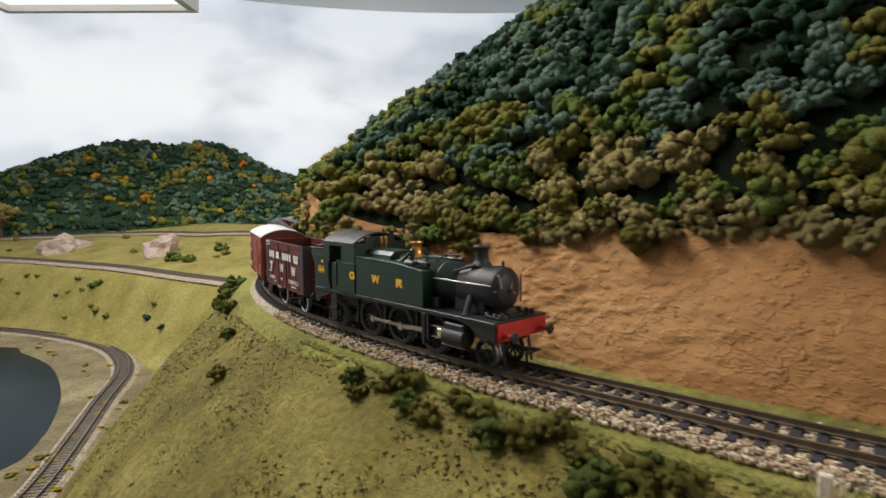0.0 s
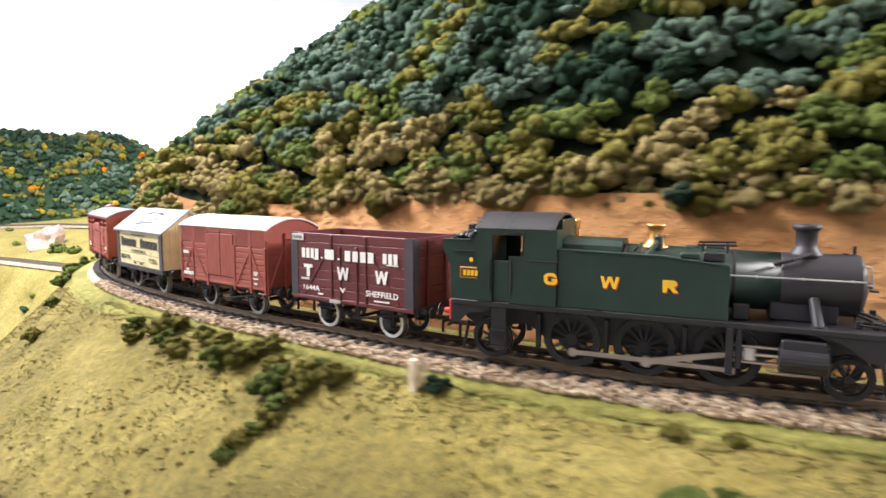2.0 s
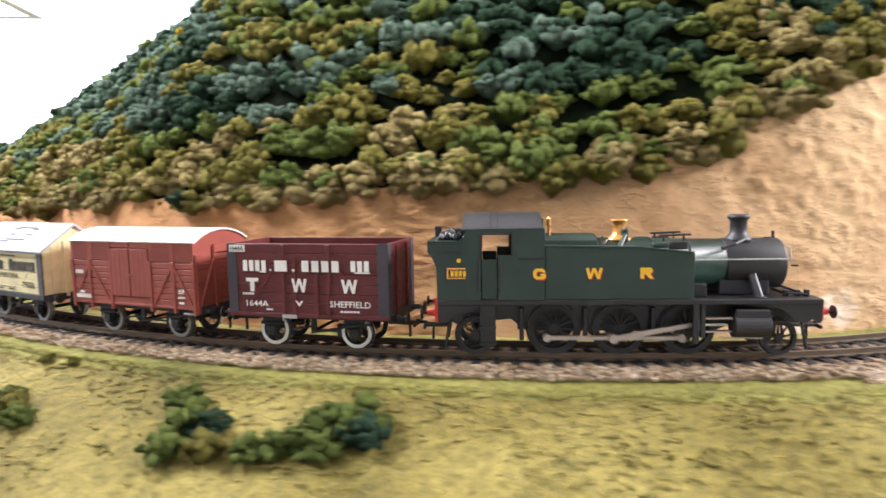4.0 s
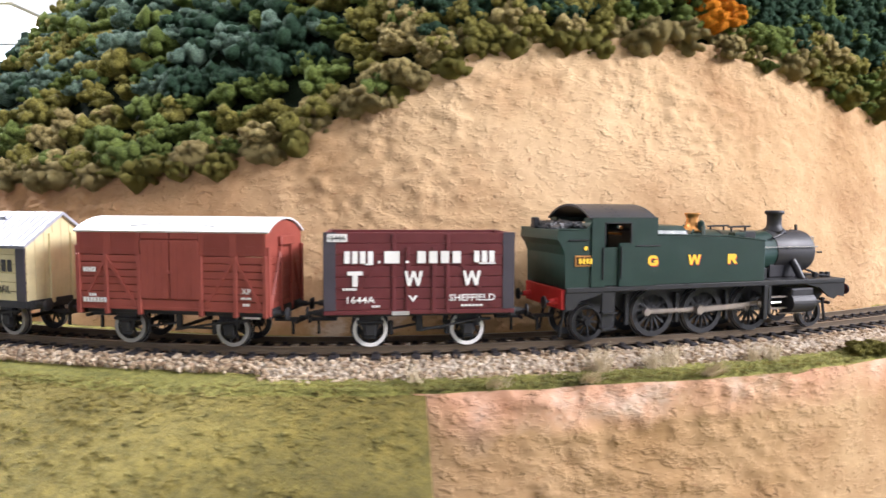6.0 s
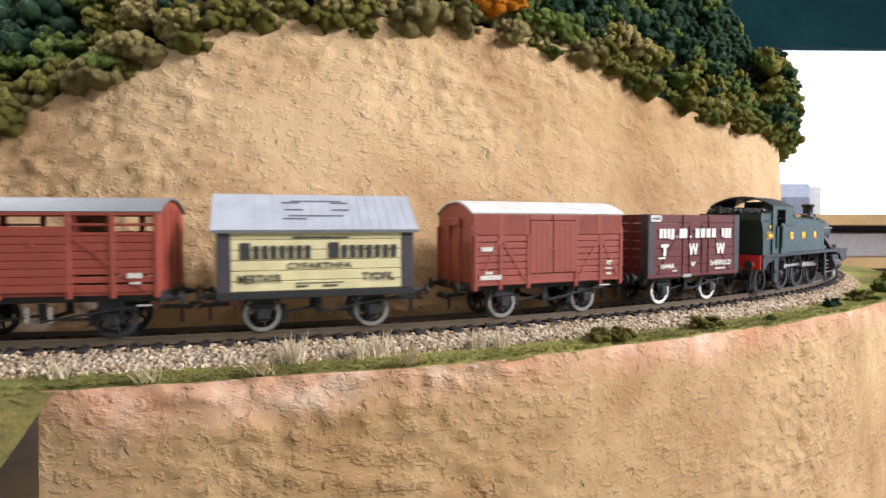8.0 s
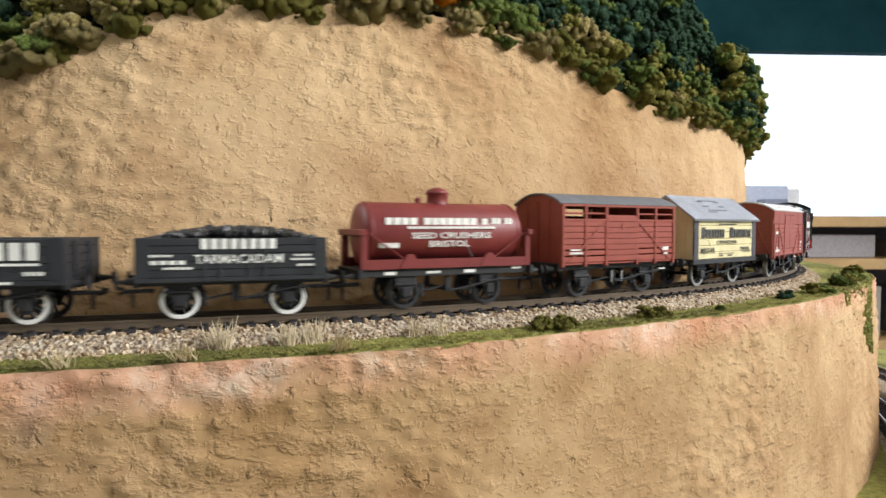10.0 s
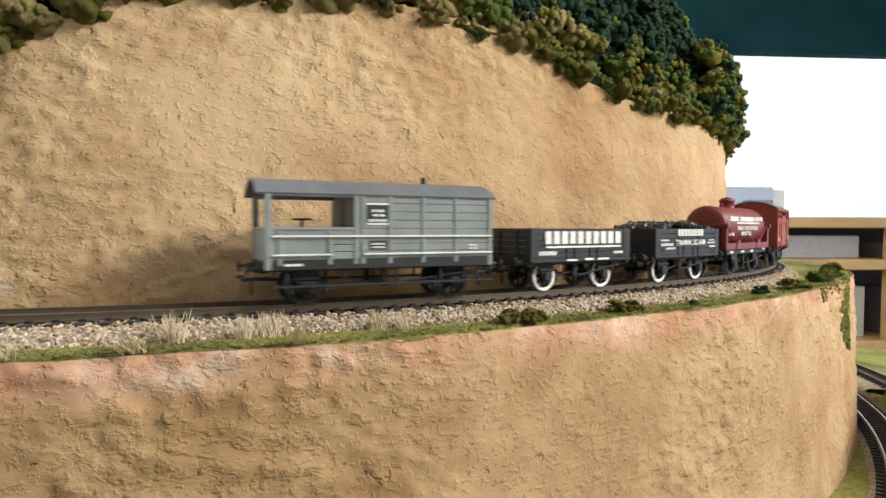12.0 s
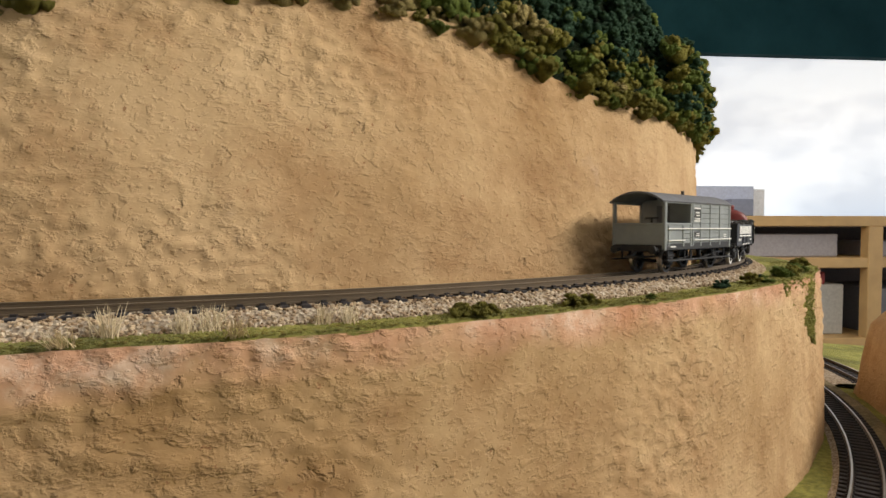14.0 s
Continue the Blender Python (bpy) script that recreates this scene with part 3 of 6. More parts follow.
def arc_end(bm, x0, x1, half, z0, eave, top, n=14):
    """A van end: a board with an arched top, half wide."""
    rise = top - eave
    rad = (half * half + rise * rise) / (2 * rise)
    zc = top - rad
    amax = math.asin(half / rad)
    pts = [(-half, z0), (half, z0)] + [(rad * math.sin(amax - 2 * amax * k / n), zc + rad * math.cos(amax - 2 * amax * k / n)) for k in range(n + 1)]
    va = [bm.verts.new((x0, y, z)) for y, z in pts]
    vb = [bm.verts.new((x1, y, z)) for y, z in pts]
    bm.faces.new(va), bm.faces.new(vb[::-1])
    for i in range(len(pts)):
        j = (i + 1) % len(pts)
        bm.faces.new((va[j], va[i], vb[i], vb[j]))
    bmesh.ops.recalc_face_normals(bm, faces=bm.faces)


def planked(root, half, wide, z0, heights, mat, thick=1.0, ends=True, skip=()):
    """Sides and ends of single boards."""
    z = z0
    for k, h in enumerate(heights):
        for s in (-1, 1):
            y = s * (wide - thick / 2)
            piece("plank", root, mat, [(-half, half, y - thick / 2, y + thick / 2, z + 0.09, z + h - 0.09)], bevel=0.16)
            if ends:
                x = s * (half - thick / 2)
                piece("plank", root, mat, [(x - thick / 2, x + thick / 2, -wide + thick, wide - thick, z + 0.09, z + h - 0.09)], bevel=0.16)
        z += h
    return z


def lumps(bm, x0, x1, y0, y1, z, rise, size, n, rng):
    for _ in range(n):
        x, y = rng.uniform(x0, x1), rng.uniform(y0, y1)
        u = 1 - abs(2 * (x - x0) / (x1 - x0) - 1) ** 3
        r = bmesh.ops.create_icosphere(bm, subdivisions=1, radius=size * rng.uniform(0.6, 1.3))
        m = Matrix.Translation((x, y, z + rise * u * rng.uniform(0.5, 1))) @ Euler([rng.uniform(0, 6) for _ in range(3)]).to_matrix().to_4x4()
        for v in r["verts"]:
            v.co = m @ (v.co * rng.uniform(0.75, 1.2))


CONSIST = []         # (vehicle, metres along the line at the start, wheelsets, extra moving parts)


def tank_engine():
    root = tagged(empty("tank_locomotive"), "dark green side-tank steam locomotive with copper-capped safety valve and black chimney", "locomotive")
    # running plate, frames and beams
    piece("footplate", root, LOCO_BLACK, [(-66, 65.5, -16.4, 16.4, 19.3, 21.2)], bevel=0.25, label="black running plate")
    for y in (-6.3, 6.3):
        def frame_plate(bm, y=y):
            prism(bm, [(-64, 19.4), (-64, 13), (-60, 10.5), (-40, 12.5), (-34, 8), (33, 8), (40, 11), (62, 11), (65, 14), (65, 19.4)], y - 0.6, y + 0.6)
        piece("main_frame", root, LOCO_BLACK, build=frame_plate)
    piece("front_beam", root, RED, [(64.6, 66.2, -15.2, 15.2, 13.4, 20.4)], bevel=0.2, label="red front buffer beam")
    piece("rear_beam", root, RED, [(-67.2, -65.6, -15.2, 15.2, 13.2, 20.6)], bevel=0.2, label="red rear buffer beam")
    for s, x in ((1, 66.2), (-1, -67.2)):
        buffers(root, x, 15.8, s, RED)
        coupling(root, x - 0.5 * s, s)
    for y in (-15.6, 15.6):
        def valance(bm, y=y):
            prism(bm, [(44, 19.4), (52, 17.6), (57, 13.6), (60, 12.6), (62, 14), (65.4, 13.4), (65.4, 19.4)], y - 0.4, y + 0.4)
        def rear_valance(bm, y=y):
            prism(bm, [(-66, 19.4), (-66, 13.2), (-63, 13.0), (-60, 16.2), (-54, 17.6), (-50, 19.4)], y - 0.4, y + 0.4)
        piece("valance", root, LOCO_BLACK, build=valance)
        piece("valance", root, LOCO_BLACK, build=rear_valance)
    # tanks, bunker, cab
    for s in (-1, 1):
        def tank(bm, s=s):
            out = [(-28.2, 21.2), (22.9, 21.2), (22.9, 37.3), (21.5, 37.6), (4, 39.4), (-28.2, 40.1)]
            prism(bm, out, 9.6 * s, 16.0 * s)
            bmesh.ops.bevel(bm, geom=[e for e in bm.edges if abs(e.verts[0].co.y - 16 * s) < .01 and abs(e.verts[1].co.y - 16 * s) < .01], offset=0.35, segments=2, affect="EDGES", profile=0.5)
        t = piece("side_tank", root, GREEN, build=tank)
        y = s * 16.0
        piece("bead", t, GREEN, build=lambda bm, y=y: (tube(bm, (-28, y, 40.2), (4, y, 39.5), 0.35, n=6), tube(bm, (4, y, 39.5), (22.6, y, 37.5), 0.35, n=6)))
        piece("grab_rail", t, LOCO_BLACK, build=lambda bm, y=y, s=s: tube(bm, (-37.5, y + s * 0.5, 36), (-27, y + s * 0.5, 36), 0.3, n=6))
        piece("tank_step", t, LOCO_BLACK, [(-16, -13, min(y, y + s * .4), max(y, y + s * .4), 20.6, 21.2)])
        # cab side: sheets round the opening, and the door below it
        for x0, x1, z0, z1 in ((-56, -50.6, 21.2, 46.6), (-39.6, -28.2, 21.2, 46.6), (-50.6, -39.6, 44.6, 46.6), (-44.5, -39.6, 21.2, 37.2)):
            piece("cab_side", root, GREEN, [(x0, x1, y - 0.5, y + 0.5, z0, z1)])
        piece("cab_door", root, GREEN, [(-50.4, -44.7, y - s * 0.6 - 0.4, y - s * 0.6 + 0.4, 21.4, 35.6)], bevel=0.2)
        piece("handrail", root, LOCO_BLACK, build=lambda bm, y=y, s=s: [tube(bm, (x, y + s * 0.7, 24), (x, y + s * 0.7, 36), 0.3, n=6) for x in (-51.4, -43.8)])
        piece("window_rim", root, LOCO_BLACK, [(-50.8, -50.4, y - .65, y + .65, 36.8, 44.8), (-39.8, -39.4, y - .65, y + .65, 37, 44.8), (-50.8, -39.4, y - .65, y + .65, 44.4, 44.9)])
        def steps(bm, y=y, s=s):
            yy = y - s * 0.6
            box(bm, -51, -45.5, yy - .4, yy + .4, 4.6, 19.6, 0.2)
            for z in (5.2, 11.2):
                box(bm, -51.2, -45.3, min(yy - s, yy + s * 1.6), max(yy - s, yy + s * 1.6), z, z + 0.6)
        piece("cab_step", root, LOCO_BLACK, build=steps)
        piece("front_step", root, LOCO_BLACK, [(22.6, 24.6, y - s * 0.6 - 1.2, y - s * 0.6 + 0.4, 5.5, 19.4)], bevel=0.2)
    def bunker(bm):
        prism(bm, [(-56, 21.2), (-56, 44.6), (-57.2, 43.0), (-59, 42.1), (-69.3, 42.1), (-69.5, 38.6), (-67.8, 36.4), (-66.4, 33), (-66.2, 21.2)], -15.9, 15.9)
    bk = piece("bunker", root, GREEN, build=bunker)
    piece("bunker_bead", bk, GREEN, build=lambda bm: [tube(bm, (-69.4, y, 42.2), (-58.6, y, 42.2), 0.35, n=6) for y in (-15.9, 15.9)])
    piece("bunker_rail", bk, LOCO_BLACK, build=lambda bm: [tube(bm, (-65, y, 38.4), (-57.4, y, 38.4), 0.25, n=6) for y in (-16.3, 16.3)])
    rng = random.Random(5)
    piece("coal", bk, COAL, build=lambda bm: lumps(bm, -66, -57, -13.5, 13.5, 42.2, 2.0, 1.15, 260, rng), label="heaped glossy coal")
    piece("rear_lamp", bk, LOCO_BLACK, [(-68.6, -66.2, 5.5, 8.5, 42.2, 46.4)], bevel=0.3)
    piece("cab_front", root, GREEN, [(-29.2, -28.2, -15.6, -9, 40.2, 46.4), (-29.2, -28.2, 9, 15.6, 40.2, 46.4), (-29.2, -28.2, -9.4, 9.4, 43.0, 49.5)])
    piece("cab_rear", root, GREEN, [(-56, -55, -15.6, -11, 42, 46.4), (-56, -55, 11, 15.6, 42, 46.4), (-56, -55, -10, 10, 42, 44)])
    piece("cab_fittings", root, BRASS, build=lambda bm: (tube(bm, (-36, -4, 40), (-36, 4, 40), .5, n=8), tube(bm, (-33, 0, 38), (-33, 0, 43), .7, n=8)), label="brass regulator and pipes in the cab")
    piece("cab_floor", root, LOCO_BLACK, [(-55.5, -29, -15, 15, 24, 25)])
    piece("backhead", root, LOCO_BLACK, [(-34, -29.3, -9, 9, 25, 42)], bevel=1.0)
    rf = arc_roof(root, -57, -29, 46.4, 51.6, 16.6, ROOF_GREY, 0.7, "cab_roof", "satin black arched cab roof with rivets", 24)
    def rivets(bm):
        for x in (-56, -47, -44.5, -30):
            for k in range(13):
                a = (-0.56 + 1.12 * k / 12)
                box(bm, x - .22, x + .22, 29.1 * math.sin(a) - .22, 29.1 * math.sin(a) + .22, 22.5 + 29.1 * math.cos(a) - .1, 22.5 + 29.1 * math.cos(a) + .12)
    piece("rivet_row", rf, ROOF_GREY, build=rivets)
    # boiler
    def firebox(bm):
        pts = [(-9.6, 23), (-9.6, 38.5), (-8.6, 41.5), (-6.4, 43.2), (0, 43.7), (6.4, 43.2), (8.6, 41.5), (9.6, 38.5), (9.6, 23)]
        va = [bm.verts.new((-28.2, y, z)) for y, z in pts]
        vb = [bm.verts.new((-9, y * .98, z - .2)) for y, z in pts]
        bm.faces.new(va), bm.faces.new(vb[::-1])
        for i in range(len(pts)):
            j = (i + 1) % len(pts)
            bm.faces.new((va[j], va[i], vb[i], vb[j]))
        bmesh.ops.recalc_face_normals(bm, faces=bm.faces)
    piece("firebox", root, GREEN, build=firebox, smooth=False)
    bo = piece("boiler", root, GREEN, build=lambda bm: lathe(bm, [(9.9, -9.2), (9.9, -8.2), (9.75, -8.0), (9.5, 10), (9.5, 12), (9.3, 12.2), (8.95, 37)], (0, 0, 31.9), "x", 40), smooth=True)
    piece("boiler_band", bo, LOCO_BLACK, build=lambda bm: [lathe(bm, [(r, x), (r + .12, x), (r + .12, x + .8), (r, x + .8)], (0, 0, 31.9), "x", 40) for x, r in ((-7.6, 9.74), (10.5, 9.52), (23.6, 9.12))])
    sb = piece("smokebox", root, SMOKE_BLACK, build=lambda bm: lathe(bm, [(9.05, 36.6), (9.15, 37), (9.15, 56.2), (8.9, 56.9), (7.4, 57.2), (7.2, 57.7), (5, 58.4), (2, 58.8), (0.6, 58.9), (0.6, 60.4)], (0, 0, 31.8), "x", 40), smooth=True, label="matt black smokebox")
    piece("door_handle", sb, CHROME, build=lambda bm: (tube(bm, (60, 0, 31.8), (60.2, 0, 35), .25, n=6), tube(bm, (60, 0, 31.8), (60.2, 2.6, 30), .25, n=6)))
    piece("door_rail", sb, CHROME, build=lambda bm: (tube(bm, (58.6, -6, 38), (59.4, -5.5, 33), .25, n=6), tube(bm, (57.2, -6.2, 38.4), (58.6, -6, 38), .25, n=6)))
    piece("door_hinge", sb, SMOKE_BLACK, build=lambda bm: (tube(bm, (58, 8.4, 26), (58, 8.4, 37.5), .4, n=6), tube(bm, (58, -8.6, 31.8), (60, -9.4, 31.8), .35, n=6)))
    ch = piece("chimney", root, SMOKE_BLACK, build=lambda bm: lathe(bm, [(5.2, 39.6), (4.2, 41.2), (3.2, 42.4), (2.85, 43.4), (2.95, 47.4), (3.15, 47.6), (3.8, 48.2), (3.85, 49.0), (3.3, 49.5), (2.6, 49.5), (2.4, 46)], (43.2, 0, 0), "z", 24), smooth=True, label="black cast chimney with flared lip")
    piece("safety_valve", root, BRASS, build=lambda bm: lathe(bm, [(4.9, 40.6), (4.2, 41.6), (3.2, 42.3), (2.6, 43.4), (2.3, 45.8), (2.6, 47.2), (3.2, 47.9), (3.2, 48.3), (2.2, 48.3), (1.9, 46)], (0.5, 0, 0), "z", 24), smooth=True, label="bright copper safety valve cover")
    piece("top_feed", root, GREEN, build=lambda bm: (lathe(bm, [(1.3, 40.6), (1.3, 44.6), (0.5, 45.4)], (1.8, -3.8, 0), "z", 12), lathe(bm, [(1.3, 40.6), (1.3, 44.6), (0.5, 45.4)], (1.8, 3.8, 0), "z", 12)))
    piece("whistle", root, BRASS, build=lambda bm: [lathe(bm, [(.35, 43), (.35, 46), (.7, 46.3), (.7, 49), (.3, 49.6)], (-25.2, y, 0), "z", 10) for y in (-1.4, 1.4)], label="two small brass whistles")
    piece("feed_pipe", root, GREEN, build=lambda bm: [(tube(bm, (1.6, s * 5.4, 43), (-1, s * 8.6, 39), .8, n=8), tube(bm, (-5.5, s * 6.8, 40), (-4.2, s * 6.8, 41.5), .5, n=8)) for s in (-1, 1)])
    piece("tank_filler", root, GREEN, [(9, 14.6, -14.5, -10.6, 39, 40.8), (9, 14.6, 10.6, 14.5, 39, 40.8)], bevel=0.4)
    piece("tank_vent", root, LOCO_BLACK, build=lambda bm: [(box(bm, 15.5, 21.5, s * 11 - 1.4, s * 11 + 1.4, 38.2, 41.0, .3), tube(bm, (13.4, s * 6, 42.6), (24.5, s * 6, 42.9), .4, n=6), tube(bm, (15, s * 6, 40.6), (15, s * 6, 43), .4, n=6), tube(bm, (22, s * 6, 40.4), (22, s * 6, 43), .4, n=6)) for s in (-1, 1)])
    piece("boiler_handrail", root, CHROME, build=lambda bm: [tube(bm, (22.8, s * 9.9, 34.2), (57, s * 9.7, 34.2), .25, n=6) for s in (-1, 1)] + [tube(bm, (x, s * 9, 34.2), (x, s * 10.1, 34.2), .4, n=6) for s in (-1, 1) for x in (30, 42, 54)], label="thin steel boiler handrail")
    piece("smokebox_pipe", root, SMOKE_BLACK, build=lambda bm: [(tube(bm, (34.5, s * 8.2, 38.0), (39, s * 7.8, 39.4), .6, n=8), tube(bm, (39, s * 7.8, 39.4), (44, s * 4.5, 41), .6, n=8)) for s in (-1, 1)])
    piece("lamp_iron", root, LOCO_BLACK, [(55, 55.7, -.5, .5, 40.6, 43.4), (52.6, 54, -.9, .9, 40.6, 41.2)])
    piece("saddle", root, SMOKE_BLACK, [(34, 51.5, -7.4, 7.4, 21.2, 27)], bevel=0.4)
    piece("steam_pipe", root, SMOKE_BLACK, build=lambda bm: [(tube(bm, (45, s * 8.4, 28.5), (46, s * 12.8, 20.6), 1.5, n=12), tube(bm, (46, s * 12.8, 20.6), (46, s * 12.8, 21.6), 2.1, n=12)) for s in (-1, 1)])
    piece("stay", root, LOCO_BLACK, build=lambda bm: [tube(bm, (54.5, s * 4.4, 24.8), (63.5, s * 6.5, 21.3), .45, n=6) for s in (-1, 1)])
    piece("front_fitting", root, LOCO_BLACK, build=lambda bm: [(box(bm, x, x + 1.6, y - .8, y + .8, 21.2, 23.4, .2)) for x in (55, 59, 62) for y in (-10, 10)] + [tube(bm, (56, -11, 22.4), (63, -11, 21.8), .35, n=6), box(bm, 57, 62, -4, 4, 21.2, 22.0, .2)])
    piece("sandbox", root, LOCO_BLACK, [(24, 28.5, -12, -9.2, 21.2, 26), (24, 28.5, 9.2, 12, 21.2, 26)], bevel=0.4)
    # cylinders and slide bars
    for s in (-1, 1):
        y = s * 14.0
        def cyl(bm, y=y):
            lathe(bm, [(3.4, 36.4), (4.1, 36.6), (4.1, 48.4), (3.4, 48.8), (1, 49.4)], (0, y, 11.6), "x", 24)
            box(bm, 36.8, 48.2, y - 2.6, y + 2.6, 12, 17.6, 0.5)
        cy = piece("cylinder", root, SMOKE_BLACK, build=cyl)
        piece("slide_bar", cy, ROD, [(24.5, 36.6, y - .9, y + .9, 13.9, 14.5), (24.5, 36.6, y - .9, y + .9, 9.2, 9.8)])
        piece("motion_bracket", cy, LOCO_BLACK, [(25.2, 26.8, y - 2.2, y + 1.6, 7.6, 19.4)], bevel=0.2)
        piece("drain_pipe", cy, ROD, build=lambda bm, y=y: [tube(bm, (33, y, 7.2), (47, y, 7.0), .3, n=6)])
        piece("brake_hanger", root, LOCO_BLACK, build=lambda bm, s=s: [box(bm, x - .8, x + .8, s * 8.6 - .9, s * 8.6 + .9, 5, 17, .2) for x in (-13, 11, -36)])
        for e in (-1, 1):
            piece("guard_iron", root, LOCO_BLACK, build=lambda bm: tube(bm, (e * 62.3, s * 8.3, 12), (e * 64.3, s * 8.3, 1.8), .6, n=6))
    sets = [wheelset(root, x, 9.3, None, "black spoked driving wheel with bright tread", 14, "driving_wheelset") for x in (-24.4, -0.9, 23.0)]
    sets.append(wheelset(root, 54.6, 6.0, None, "black spoked pony wheel", 9, "pony_wheelset"))
    sets.append(wheelset(root, -53.0, 6.9, None, "black spoked trailing wheel", 9, "trailing_wheelset"))
    # rods that follow the cranks
    rods = []
    for s in (-1, 1):
        def couple(bm):
            for a, b in ((-24.4, -0.9), (-0.9, 23.0)):
                box(bm, a + 1, b - 1, -.5, .5, -.75, .75, .15)
            for x in (-24.4, -0.9, 23.0):
                tube(bm, (x, -.8, 0), (x, .8, 0), 1.45, n=14)
        rods.append((piece("coupling_rod", root, ROD, build=couple, label="bright steel coupling rod"), "couple", s))
        def connect(bm):
            prism(bm, [(0, -1.0), (29.5, -.7), (29.5, .7), (0, 1.0)], -.5, .5)
            for x, r in ((0, 1.7), (29.5, 1.2)):
                tube(bm, (x, -.8, 0), (x, .8, 0), r, n=14)
        rods.append((piece("connecting_rod", root, ROD, build=connect, label="bright steel connecting rod"), "connect", s))
        def head(bm):
            box(bm, -1.6, 1.6, -1.1, 1.1, -1.9, 1.9, .3)
            tube(bm, (1.4, 0, 0), (9, 0, 0), .5, n=8)
        rods.append((piece("crosshead", root, CHROME, build=head), "head", s))
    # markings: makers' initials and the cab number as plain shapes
    for s in (-1, 1):
        y = s * 16.05
        for x, kind in ((-30.1, 0), (-11.2, 1), (6.7, 2)):
            w, yi = 2.2, y + (s * 0.5 if kind == 0 else 0)
            shape = [[(w, .7), (1.2, 1.9), (-1.2, 1.9), (-w, .9), (-w, -.9), (-1.2, -1.9), (1.4, -1.9), (w, -1.2), (w, .1), (.3, .1), (.3, -.6), (1, -.6), (1, -.9), (-.7, -.9), (-1, -.5), (-1, .5), (-.6, .9), (.8, .9), (1.1, .5)],
                     [(-2.9, 1.9), (-1.9, -1.9), (-1, -1.9), (0, .6), (1, -1.9), (1.9, -1.9), (2.9, 1.9), (1.9, 1.9), (1.35, -.3), (.5, 1.9), (-.5, 1.9), (-1.35, -.3), (-1.9, 1.9)],
                     [(-2.2, -1.9), (-.9, -1.9), (-.9, -.4), (-.3, -.4), (.9, -1.9), (2.4, -1.9), (1.1, -.2), (1.9, .4), (1.9, 1.4), (1.2, 1.9), (-2.2, 1.9)]][kind]
            for dx, dz, mat, lift in ((.35, -.4, RED, .06), (0, 0, YELLOW, .14)):
                piece("initial", root, mat, build=lambda bm: prism(bm, [(x + a * -s + dx, 30.5 + b + dz) for a, b in shape], yi - s * .1, yi + s * lift), label="yellow painted initial with red shade")
        piece("number_plate", root, BRASS, [(-62.6, -54.4, y - .2, y + .3, 28.8, 32.8)], bevel=0.15, label="brass-edged cab plate with dark field")
        piece("plate_field", root, LOCO_BLACK, [(-62.1, -54.9, y - .2, y + .42, 29.3, 32.3)])
        bars(root, [(-61.4, -55.6, 30.8, 1.9, 4)], y + s * .45, YELLOW, "plate_bars", "plain raised yellow bars")
        piece("route_disc", root, YELLOW, build=lambda bm: tube(bm, (-58.3, y - .1, 35.4), (-58.3, y + s * .2, 35.4), .8, n=14))
    CONSIST.append((root, -.5434, sets, rods))


def open_wagon(name, label, half, wide, top, planks, mat, s0, wb, tyre):
    root = tagged(empty(name), label, "wagon")
    z0 = 14.2
    planked(root, half, wide, z0, [(top - z0) / planks] * planks, mat, 1.1)
    piece("floor", root, mat, [(-half + 1.2, half - 1.2, -wide + 1.2, wide - 1.2, 14.4, 15.4)])
    piece("sill", root, mat, [(-half - .2, half + .2, -wide - .2, wide + .2, 12.6, 14.2)], bevel=0.2)
    iron = MAROON_DARK if mat is MAROON else mat
    for sx in (-1, 1):
        for sy in (-1, 1):
            x, y = sx * half, sy * wide
            piece("corner_plate", root, iron, [(min(x, x - sx * 4), max(x, x - sx * 4), y - .22, y + .22, z0, top), (x - .22, x + .22, min(y, y - sy * 4), max(y, y - sy * 4), z0, top)])
        for y in (-6, 6):
            piece("end_stanchion", root, mat, [(sx * half - .1 if sx > 0 else -half - .9, half + .9 if sx > 0 else -half + .1, y - .9, y + .9, 13, top - 1)], bevel=0.2)
    for sy in (-1, 1):
        y = sy * wide
        for x in (-9.4, 9.4):
            piece("side_knee", root, mat, [(x - .7, x + .7, y - .45, y + .45, 13, top - .4)], bevel=0.2)
        for s in (-1, 1):
            piece("brace", root, mat, build=lambda bm: prism(bm, [(s * 10, top - 6), (s * 11.6, top - 6), (s * 27, z0 + .4), (s * 25.4, z0 + .4)], y - .3, y + .3))
        for x in (-4.6, 4.6):
            piece("door_hinge", root, mat, [(x - .7, x + .7, y - .5, y + .5, 13, top - 5)], bevel=0.15)
    sets = chassis(root, half, wb, tyre, "spoked wheel with white-painted tyre")
    CONSIST.append((root, s0, sets, []))
    return root


